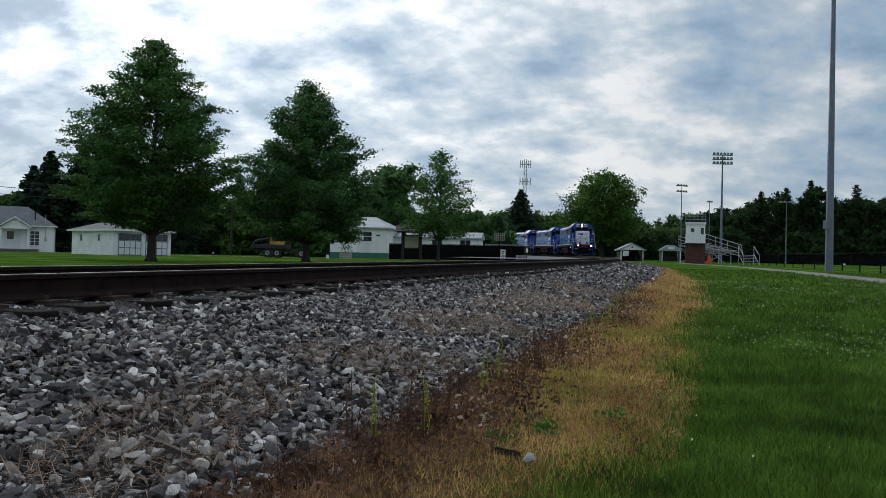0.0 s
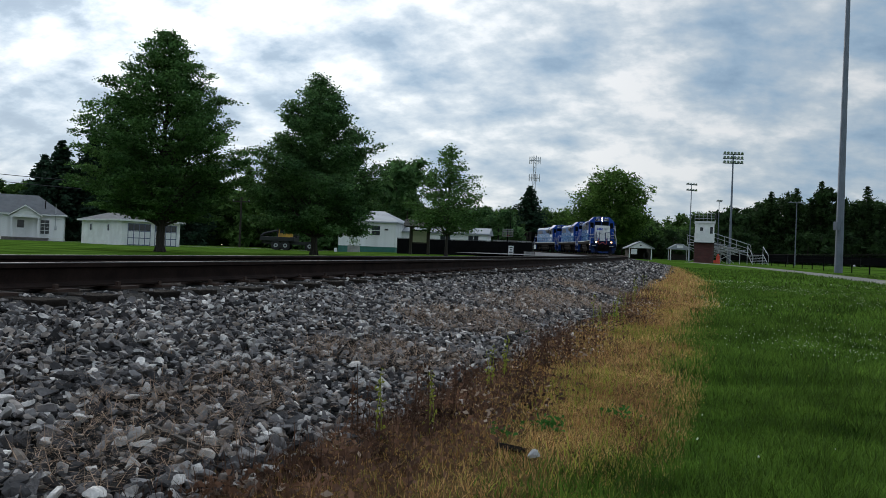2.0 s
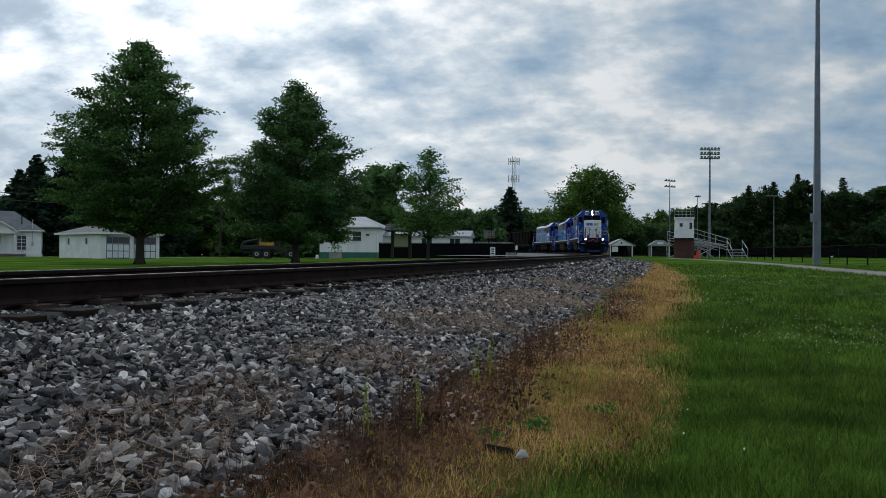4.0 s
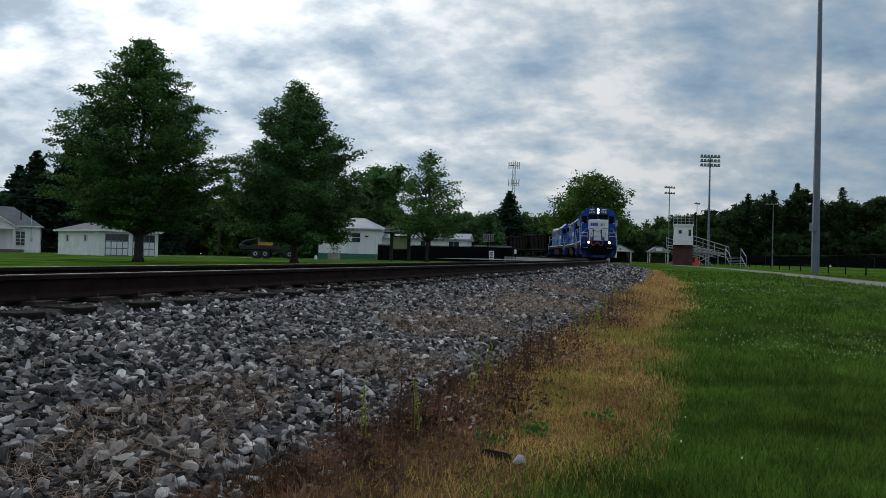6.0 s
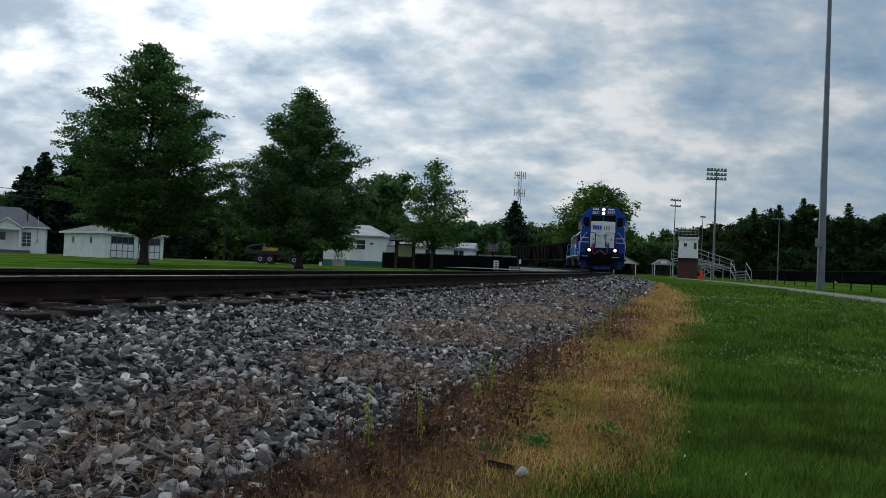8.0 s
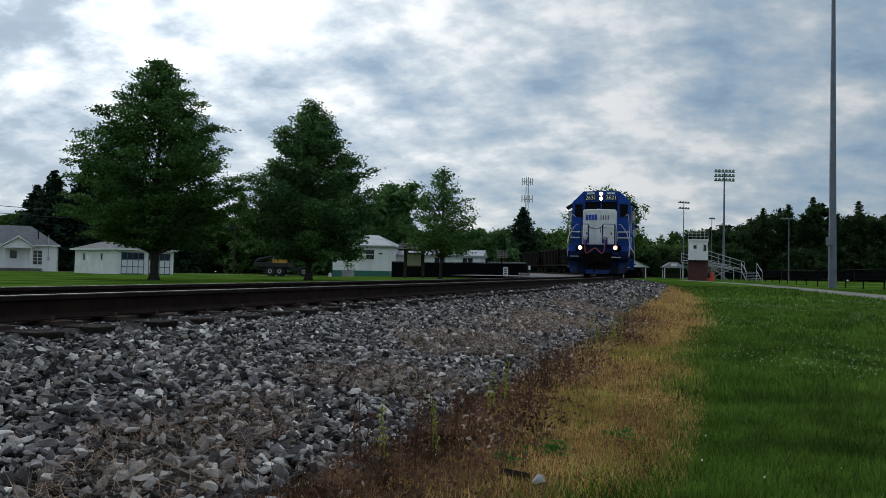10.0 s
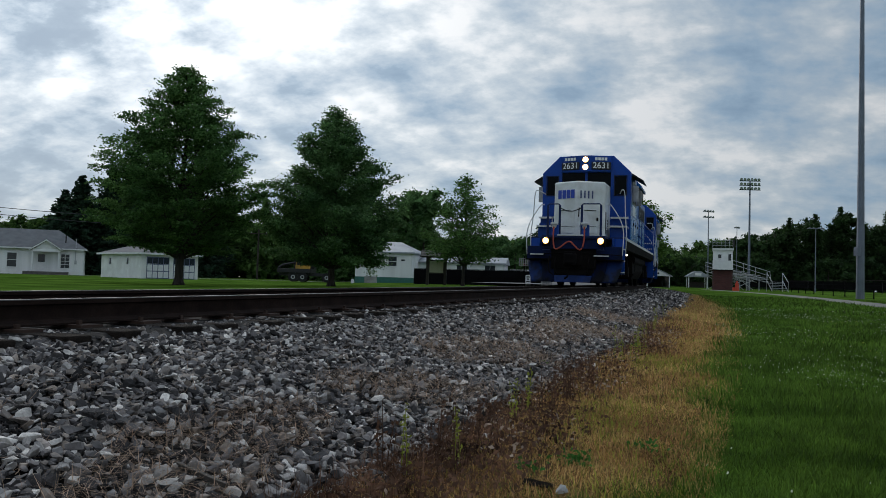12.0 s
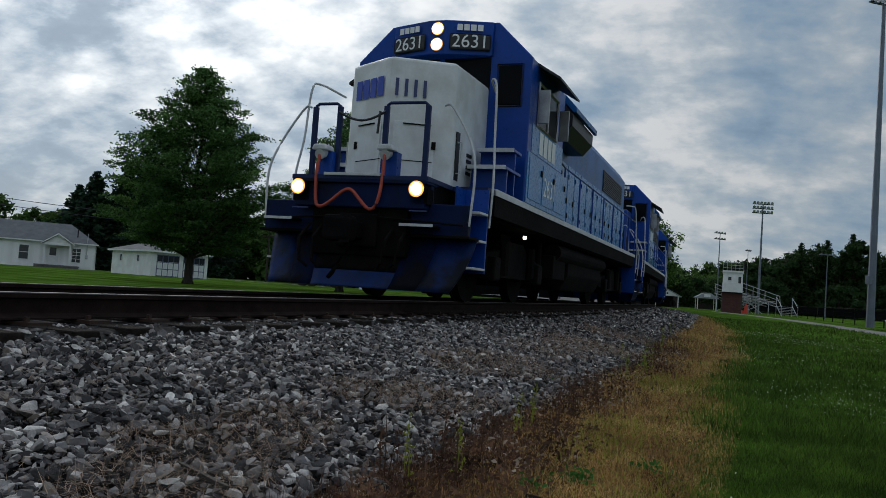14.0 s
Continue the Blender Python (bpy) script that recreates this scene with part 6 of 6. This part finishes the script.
# ---- ties, stones, grass ----
tie_mesh = plate_mesh = spike_mesh = None
gaps_rng = np.random.default_rng(3)
for i in range(150):
    s = -12.0 + i * 0.535 + gaps_rng.uniform(-0.03, 0.03)
    if tie_mesh is None:
        tie_mesh = finish("tie", shapes((box, -1.3, 1.3, -0.115, 0.115, -0.18, 0.0, 0.012)), M_TIE)
        plate_mesh = finish("tie_plate", shapes((box, -0.17, 0.17, -0.09, 0.09, 0.0, 0.02), (box, 0.085, 0.11, -0.06, -0.03, 0.02, 0.05), (box, -0.11, -0.085, 0.03, 0.06, 0.02, 0.05)), M_PLATE)
    p = on_track(s, gaps_rng.uniform(-0.05, 0.05), -0.19 - gaps_rng.uniform(0, 0.012))
    h = float(np.interp(s, TRACK_S, head))
    t = new("tie", tie_mesh)
    t.matrix_basis = pose(*p, gaps_rng.normal() * 0.6, 0, -math.degrees(h) + gaps_rng.normal() * 1.2)
    t.parent = ballast
    if s < 30:
        for lat in (0.755, -0.755):
            q = new("tie_plate", plate_mesh)
            q.parent, q.location = t, (lat, 0, 0.0)

# broken stone
hulls = []
for k in range(14):
    bm = bmesh.new()
    pr = np.random.default_rng(200 + k)
    grow = np.array([pr.uniform(1.0, 1.35), pr.uniform(0.7, 1.0), pr.uniform(0.36, 0.56)])
    for c in range(14 if k < 10 else 8):
        way = pr.normal(size=3)
        way /= np.sum(np.abs(way) ** 3.5) ** (1 / 3.5)
        bm.verts.new(way * pr.uniform(0.9, 1.02) * grow)
    bmesh.ops.convex_hull(bm, input=list(bm.verts))
    for v in [v for v in bm.verts if not v.link_faces]:
        bm.verts.remove(v)
    bmesh.ops.triangulate(bm, faces=list(bm.faces))
    bm.verts.index_update()
    hulls.append((np.array([v.co for v in bm.verts]), np.array([[v.index for v in f.verts] for f in bm.faces])))
    bm.free()


def turns(n, r, tilt=1.0):
    q = r.normal(size=(n, 4)) * np.array([1, tilt, tilt, 1])
    q /= np.linalg.norm(q, axis=1)[:, None]
    w, x, y, z = q.T
    return np.stack([1 - 2 * (y * y + z * z), 2 * (x * y - z * w), 2 * (x * z + y * w), 2 * (x * y + z * w), 1 - 2 * (x * x + z * z), 2 * (y * z - x * w), 2 * (x * z - y * w), 2 * (y * z + x * w), 1 - 2 * (x * x + y * y)], -1).reshape(n, 3, 3)


def needle_patch(s, lat):
    """Where dry needles have gathered among the stones."""
    out = 0
    for a, b, w in ((-8.4, 3.25, 0.4), (-7.26, 3.36, 0.28), (-6.79, 3.14, 0.26), (-6.5, 3.15, 0.26), (-6.06, 3.09, 0.3), (-4.85, 3.17, 0.32), (-4.99, 2.9, 0.25), (-4.45, 3.27, 0.35), (-2.86, 2.84, 0.5), (-2.17, 3.04, 0.5), (-0.4, 2.85, 0.6), (1.5, 3.0, 0.8), (5.0, 2.95, 1.0)):
        out = out + np.exp(-((s - a) / (w * 1.3)) ** 2 - ((lat - b) / w) ** 2)
    return out + 0.2 * np.sin(s * 7.1) * np.sin(lat * 9.3)


def stone_field(n, s0, s1, size, r, lo=0.92, margin=0.25, thin_out=True):
    s = r.uniform(s0, s1, n)
    far_lat = toe(s) + margin
    u = r.uniform(0, 1, n)
    lat = lo + (far_lat - lo) * u
    # fewer stones where they run out into the dead grass
    keep = ~(thin_out & (lat > toe(s) - 0.15) & (r.uniform(0, 1, n) < (lat - toe(s) + 0.15) / 0.4))
    s, lat = s[keep], lat[keep]
    # thin patches filled with dry needles
    patch = needle_patch(s, lat)
    keep = ~((patch > 0.6) & (r.uniform(0, 1, len(s)) < 0.55))
    s, lat = s[keep], lat[keep]
    p = on_track(s, lat)
    z = bank_z(s, lat)
    z = z - np.where(lat < 1.33, 0.024, 0.0)
    scale = size * np.clip(np.exp(r.normal(size=len(s)) * 0.36), 0.45, 1.8)
    p[:, 2] = z + scale * r.uniform(-0.5, 0.7, len(s)) + 0.012 * np.sin(s * 9) * np.sin(lat * 8)
    return p, scale


def joined_stones(p, scale, r, first=0, last=14):
    vs, fs, k = [], [], 0
    kind = r.integers(first, last, len(p))
    for i, (hv, hf) in enumerate(hulls):
        m = kind == i
        n = int(m.sum())
        if not n:
            continue
        rot = turns(n, r, 0.32)
        v = np.einsum("nij,vj->nvi", rot, hv) * scale[m][:, None, None] + p[m][:, None, :]
        f = hf[None] + (np.arange(n) * len(hv))[:, None, None] + k
        vs.append(v.reshape(-1, 3))
        fs.append(f.reshape(-1, 3))
        k += n * len(hv)
    return np.concatenate(vs), np.concatenate(fs)


sr = np.random.default_rng(12)
vs, fs, k = [], [], 0
for n, s0, s1, size, first, last in ((50000, -9.6, 1.0, 0.0182, 0, 10), (32000, 1.0, 12, 0.022, 10, 14), (14000, 12, 45, 0.042, 10, 14)):
    v, f = joined_stones(*stone_field(n, s0, s1, size, sr), sr, first, last)
    vs.append(v)
    fs.append(f + k)
    k += len(v)
v, f = np.concatenate(vs), np.concatenate(fs)
heap = new("stones", quick("stones", v, f, M_STONE))
heap.parent = ballast
tagged(heap, "loose grey crushed stones", kind="stuff")
# the nearest stones, one by one
hull_meshes = [quick("stone", hv, hf, M_STONE_P) for hv, hf in hulls]
p, sc = stone_field(900, -8.6, -5.2, 0.022, sr, 2.0, -0.1)
for q, z in list(zip(p, sc))[:300]:
    ob = new("stone", hull_meshes[int(sr.integers(0, len(hulls)))])
    ob.parent = ballast
    ob.matrix_basis = Matrix.LocRotScale((q[0], q[1], q[2] + 0.012), Euler([float(a) for a in sr.normal(size=3) * np.array([0.35, 0.35, 3.0])]), (float(z) * 1.1,) * 3)


def blades(p, length, width, r, lean=0.5, up=1.0, curl=0.3, plain=False):
    """Grass blades: a bent strip of one quad and a tip each."""
    n = len(p)
    a = r.uniform(0, 6.283, n)
    tilt = np.abs(r.normal(size=n)) * lean
    d = np.stack([np.cos(a) * np.sin(tilt), np.sin(a) * np.sin(tilt), np.cos(tilt) * up], -1)
    d /= np.linalg.norm(d, axis=1)[:, None]
    face = r.uniform(0, 6.283, n)
    w = np.stack([np.cos(face), np.sin(face), 0 * face], -1) * (width * r.uniform(0.6, 1.3, n))[:, None] / 2
    ln = (length * r.uniform(0.5, 1.25, n))[:, None]
    if plain:
        return np.stack([p - w, p + w, p + d * ln], 1).reshape(-1, 3), np.arange(n * 3).reshape(n, 3)
    mid = p + d * ln * 0.55
    bent = d + np.stack([np.cos(a), np.sin(a), -0.5 + 0 * a], -1) * curl
    tip = mid + bent / np.linalg.norm(bent, axis=1)[:, None] * ln * 0.5
    v = np.stack([p - w, p + w, mid + w * 0.8, mid - w * 0.8, tip], 1).reshape(-1, 3)
    b = np.arange(n)[:, None] * 5
    f = np.concatenate([b + np.array([[0, 1, 2]]), b + np.array([[0, 2, 3]]), b + np.array([[3, 2, 4]])], 0)
    return v, f


def by_track(n, s0, s1, l0, l1, r, power=1.0):
    s = r.uniform(s0, s1, n)
    lat = l0 + (l1 - l0) * r.uniform(0, 1, n) ** power
    p = on_track(s, lat)
    on_strip = np.clip((lat - toe(s) + 0.35) / (edge(s) - toe(s) + 0.35), 0, 1)
    p[:, 2] = ground_z(p[:, 0], p[:, 1]) + 0.03 * np.sin(3.14 * on_strip)
    return p, s, lat


def seen_lawn(n, y0, y1, r):
    """Places on the lawn to the camera's right, between two depths."""
    y = np.sqrt(r.uniform(y0 * y0, y1 * y1, n))
    x = y * r.uniform(-0.12, 0.62, n)
    h = np.interp(y, TRACK_Y, TRACK_X)
    ang = np.interp(y, TRACK_Y, head)
    lat = (x - h) * np.cos(ang)
    s = np.interp(y + lat * np.sin(ang), TRACK_Y, TRACK_S)
    edge_noise = 0.12 * np.sin(s * 3.3 + 2 * x) + r.normal(size=n) * 0.16
    path_x = np.interp(y, [q[1] for q in P0], [q[0] for q in P0])
    keep = (lat > edge(s) + edge_noise) & (np.abs(x - path_x) > 1.1 + r.normal(size=n) * 0.12)
    p = np.stack([x, y, ground_z(x, y) - 0.005], -1)[keep]
    return p


gr = np.random.default_rng(33)
stack = [(seen_lawn(60000, 2.2, 5.0, gr), 0.075, 0.0045), (seen_lawn(90000, 5.0, 10.0, gr), 0.08, 0.006), (seen_lawn(70000, 10, 22, gr), 0.085, 0.012), (seen_lawn(26000, 22, 50, gr), 0.09, 0.034)]
vs, fs, k = [], [], 0
for p, ln, w in stack:
    tall = 1 + 0.5 * np.sin(p[:, 0] * 1.3) * np.sin(p[:, 1] * 1.1)
    v, f = blades(p, ln * tall, w, gr, 0.55)
    vs.append(v)
    fs.append(f + k)
    k += len(v)
tagged(new("grass", quick("grass", np.concatenate(vs), np.concatenate(fs), M_GRASS)), "uneven green lawn grass", "grass", kind="stuff")

# dead grass of the strip, with green shoots among it
vs, fs, k = [], [], 0
for s0, s1, n, ln, w in ((-9.5, -4, 300000, 0.045, 0.0034), (-4, 4, 150000, 0.055, 0.006), (4, 40, 80000, 0.1, 0.016)):
    p, s, lat = by_track(n, s0, s1, 2.85, 5.0, gr)
    keep = (lat > toe(s) + 0.05 + gr.normal(size=n) * 0.12) & (lat < edge(s) + gr.normal(size=n) * 0.16 + 0.1)
    p = p[keep]
    tuft = np.sin(p[:, 0] * 13 + 3 * np.sin(p[:, 1] * 5)) * np.sin(p[:, 1] * 11 + 2 * np.sin(p[:, 0] * 7)) + gr.normal(size=len(p)) * 0.45
    p = p[tuft > -0.75]
    v, f = blades(p, np.full(len(p), ln), w, gr, 1.3, 0.34, 0.6, True)
    vs.append(v)
    fs.append(f + k)
    k += len(v)
tagged(new("dead_grass", quick("dead_grass", np.concatenate(vs), np.concatenate(fs), M_STRAW)), "matted dry brown grass", "dry grass", kind="stuff")
vs, fs, k = [], [], 0
for s0, s1, n in ((-9.5, 0, 30000), (0, 30, 14000)):
    p, s, lat = by_track(n, s0, s1, 3.3, 4.9, gr)
    keep = (np.sin(s * 1.9 + 1) * np.sin(lat * 4.1) + gr.normal(size=n) * 0.35 > 0.15) & (lat > toe(s) + 0.4)
    p = p[keep]
    v, f = blades(p, np.full(len(p), 0.05), 0.0045, gr, 0.6)
    vs.append(v)
    fs.append(f + k)
    k += len(v)
tagged(new("green_shoots", quick("green_shoots", np.concatenate(vs), np.concatenate(fs), M_WEED)), "sparse yellow-green shoots in the dead grass", "grass", kind="stuff")

p, s, lat = by_track(200000, -9.5, 8, 2.9, 4.4, gr)
keep = (lat > toe(s) - 0.2) & (lat < toe(s) + 0.38 + gr.normal(size=len(s)) * 0.2) & (gr.uniform(0, 1, len(s)) < np.where(s < -4.5, 0.8, 0.32) + 0.3 * np.sin(s * 1.9 + 2.0 + lat * 3))
p = p[keep]
v, f = blades(p, 0.04 + 0.12 * gr.uniform(0, 1, len(p)) ** 3, 0.0038, gr, 1.05, 1.0, 0.4, True)
tagged(new("rusty_stalks", quick("rusty_stalks", v, f, M_STEM)), "thicket of rust-brown dead stalks along the ballast", "dry weeds", kind="stuff")

# fallen leaves in the thicket
p, s, lat = by_track(46000, -9.5, 6, 3.0, 4.4, gr)
p = p[(lat > toe(s) - 0.1) & (lat < toe(s) + 0.4 + gr.normal(size=len(s)) * 0.12) & (gr.uniform(0, 1, len(s)) < np.where(s < -4.5, 1.0, 0.3))]
p[:, 2] += gr.uniform(0.01, 0.05, len(p))
v, f = leaves(p, 0.03, gr, 0.7)
tagged(new("leaf_litter", quick("leaf_litter", v, f, M_STEM)), "curled brown leaves among the dead stalks", "leaf litter", kind="stuff")

M_PALELITTER = leaf_mat("bleached_leaf", (0.34, 0.25, 0.19), (0.5, 0.4, 0.32), 0.4, 6.0, 0.3)
p, s, lat = by_track(2600, -9.0, 4, 3.5, 4.6, gr)
p = p[(lat > toe(s) - 0.05) & (lat < toe(s) + 0.5) & (np.sin(s * 3.1) + gr.normal(size=len(s)) * 0.6 > 0.2)]
p[:, 2] += gr.uniform(0.01, 0.09, len(p))
v, f = leaves(p, 0.03, gr, 0.6)
tagged(new("bleached_leaves", quick("bleached_leaves", v, f, M_PALELITTER)), "pale dry leaves caught in the dead stalks", "leaf litter", kind="stuff")

# dry needles caught between the stones
p, s, lat = by_track(170000, -10, 14, 1.9, 4.0, gr)
patch = needle_patch(s, lat)
keep = (lat < toe(s) + 0.2) & (((patch > 0.5) & (gr.uniform(0, 1, len(s)) < 0.9)) | (gr.uniform(0, 1, len(s)) < 0.05))
p, s, lat = p[keep], s[keep], lat[keep]
p[:, 2] = bank_z(s, lat) + gr.uniform(0.012, 0.045, len(s))
v, f = blades(p, np.full(len(p), 0.1), 0.0032, gr, 1.5, 0.12, 0.2, True)
tagged(new("dry_needles", quick("dry_needles", v, f, M_THATCH)), "dry straw and needles caught between the stones", "straw", kind="stuff")

# clover heads and small yellow flowers
for name, mat_, n, label in (("clover", M_CLOVER, 6500, "small white clover heads in the lawn"), ("yellow_flowers", M_YELLOW, 500, "small yellow flowers in the lawn")):
    p = np.concatenate([seen_lawn(n // 5, 3.0, 8, gr), seen_lawn(n, 6, 24, gr)])
    clump = np.sin(p[:, 0] * 1.7 + 1) + np.sin(p[:, 1] * 1.1 + (0 if n > 600 else 2)) + gr.normal(size=len(p)) * 0.5
    p = p[clump > 0.35]
    p[:, 2] += gr.uniform(0.06, 0.12, len(p))
    hv, hf = hulls[0]
    rot = turns(len(p), gr)
    size = gr.uniform(0.0022, 0.0042, len(p)) * (1 + p[:, 1] * 0.06)
    v = np.einsum("nij,vj->nvi", rot, hv) * size[:, None, None] + p[:, None, :]
    f = hf[None] + (np.arange(len(p)) * len(hv))[:, None, None]
    tagged(new(name, quick(name, v.reshape(-1, 3), f.reshape(-1, 3), mat_)), label, "flowers", kind="stuff")


def weed(s, lat, h, material, seed, label, leafy=1.0, stems=4):
    """A tall weed: thin stems with narrow leaves up their length."""
    r = np.random.default_rng(seed)
    p = on_track(s, lat)
    root = new("weed")
    root.location = (p[0], p[1], float(ground_z(p[0], p[1])) - 0.01)
    pts = []
    for i in range(stems):
        a, t = r.uniform(0, 6.28), r.uniform(0.02, 0.16)
        hh = h * r.uniform(0.6, 1.0)
        x, y = r.normal() * 0.04, r.normal() * 0.04
        top = (x + math.cos(a) * t * hh, y + math.sin(a) * t * hh, hh)
        part("stem", shapes((tube, [(x, y, 0), (x + (top[0] - x) * 0.4, y + (top[1] - y) * 0.4, hh * 0.5), top], 0.003, 5, 0.001)), material, root)
        for u in r.uniform(0.25, 1, int(34 * leafy)):
            pts.append(np.array([x, y, 0]) + (np.array(top) - np.array([x, y, 0])) * u + r.normal(size=3) * 0.010)
    if pts:
        v, f = leaves(np.array(pts), 0.021, r, 0.9)
        ob = new("foliage", quick("foliage", v, f, material))
        ob.parent = root
    return tagged(root, label, "weed", "weeds by the ballast")


WEEDS = ((-6.36, 3.87, 0.3, 0), (-6.39, 3.8, 0.27, 1), (-6.18, 4.01, 0.24, 0), (-6.28, 4.02, 0.27, 1), (-5.0, 3.9, 0.27, 0), (-4.7, 3.89, 0.25, 0), (-5.29, 3.88, 0.2, 1), (-1.47, 3.94, 0.27, 0), (-1.12, 4.0, 0.27, 0), (-1.3, 3.88, 0.3, 0), (-0.8, 4.05, 0.25, 0), (-4.6, 3.98, 0.28, 1), (-4.2, 4.02, 0.26, 1), (-3.9, 3.9, 0.24, 1), (-3.2, 3.9, 0.26, 1), (-5.7, 3.9, 0.2, 1), (-6.0, 3.86, 0.22, 1), (-3.5, 4.0, 0.2, 1), (0.2, 3.8, 0.3, 0), (1.5, 3.75, 0.3, 0), (3.2, 3.7, 0.34, 0), (5.0, 3.6, 0.36, 0), (7.5, 3.5, 0.4, 0))
for i, (s, lat, h, kind) in enumerate(WEEDS):
    weed(s, lat, h * 1.3, (M_WEED, M_STEM)[kind], 300 + i, ("yellow-green leafy weed at the foot of the ballast", "rust-brown dried weed at the foot of the ballast")[kind], (0.8, 0.7)[kind], (2, 5)[kind])


def herb(x, y, seed, size=0.045):
    r = np.random.default_rng(seed)
    root = new("herb")
    root.location = (x, y, float(ground_z(x, y)))
    p = r.normal(size=(44, 3)) * np.array([0.045, 0.045, 0.014]) + np.array([0, 0, 0.055])
    v, f = leaves(p, size * 0.6, r, 0.9)
    ob = new("foliage", quick("foliage", v, f, M_HERB))
    ob.parent = root
    return tagged(root, "small bright green broad-leaved herb", "herb", "herbs in the dead strip")


for i, (x, y) in enumerate(((0.83, 3.94), (0.44, 3.54), (0.48, 3.6), (0.66, 7.26), (1.92, 9.57), (0.25, 3.4))):
    herb(x, y, 400 + i)

# loose things on the verge
hv, hf = hulls[3]
ob = tagged(new("pale_stone", quick("pale_stone", hv * np.array([0.026, 0.026, 0.034]), hf, mat("pale_limestone", (0.42, 0.42, 0.42), 0.85, vary=0.2, scale=30, fine=120, bump=0.4))), "pale grey stone lying in the dead grass", "stone")
ob.matrix_basis = pose(0.345, 3.1, 0.055, 70, 10, 30)
bm = bmesh.new()
curl = [(0.032 * math.cos(a), 0.05 + 0.022 * math.sin(a)) for a in (0.1, 0.7, 1.4, 2.1, 2.8)]
prism(bm, curl + [(x * 0.8, z - 0.009) for x, z in reversed(curl)], -0.05, 0.05)
for v in bm.verts:
    v.co.x += 0.25 * v.co.y * v.co.z * 20 * 0.1 + 0.006 * math.sin(v.co.y * 90)
    v.co.z += 0.006 * math.sin(v.co.y * 60 + v.co.x * 120)
ob = tagged(new("bark_piece", finish("bark_piece", bm, M_TIE)), "dark curled piece of bark in the dead grass", "bark")
ob.matrix_basis = pose(0.255, 3.17, 0.0, 4, 6, 62)
p, q = Vector(on_track(-6.92, 3.2)), Vector(on_track(-7.04, 3.51))
ob = tagged(new("wood_stick", finish("wood_stick", shapes((prism, [(-0.17, -0.01), (0.1, -0.011), (0.17, -0.006), (0.165, 0.006), (-0.02, 0.009), (-0.16, 0.008)], -0.008, 0.008, "z", 0.002)), M_DARKWOOD)), "dark weathered stick lying on the stones", "stick")
ob.matrix_basis = pose((p.x + q.x) / 2, (p.y + q.y) / 2, float(bank_z(-6.98, 3.35)) + 0.03, 0, 3, math.degrees(math.atan2(q.y - p.y, q.x - p.x)))


# ---- what moves ----
def train_at(t):
    """Distance along the track of the leading pilot at t seconds."""
    u = 14.0 - t
    return 8.037 * u - 0.0552 * u * u


def riding(s, b1, b2):
    """Pose of a vehicle whose front is at s, with its trucks b1 and b2 metres behind."""
    a, b = Vector(on_track(s + b1)), Vector(on_track(s + b2))
    y = (b - a).normalized()
    x = y.cross(Vector((0, 0, 1))).normalized()
    z = x.cross(y)
    o = a - y * b1
    m = Matrix((x, y, z)).transposed().to_4x4()
    m.translation = o
    return m


def motions():
    times = [i * 0.25 for i in range(57)]
    back = 0.0
    for ob in (LOCO, SECOND, THIRD):
        walk(ob, [(t, riding(train_at(t) + back, 3.75, 14.2)) for t in times])
        back += 18.7
    for ob in CARS:
        walk(ob, [(t, riding(train_at(t) + back, 1.9, 13.1)) for t in times])
        back += 15.6
    # the leading locomotive's wheels roll
    for truck in [c for c in LOCO.children if c.name.startswith("truck")]:
        for w in truck.children:
            o = w.location.copy()
            walk(w, [(t, pose(o.x, o.y, o.z, math.degrees((train_at(0) - train_at(t)) / 0.51) % 360)) for t in [i / 15 for i in range(211)]])


motions()
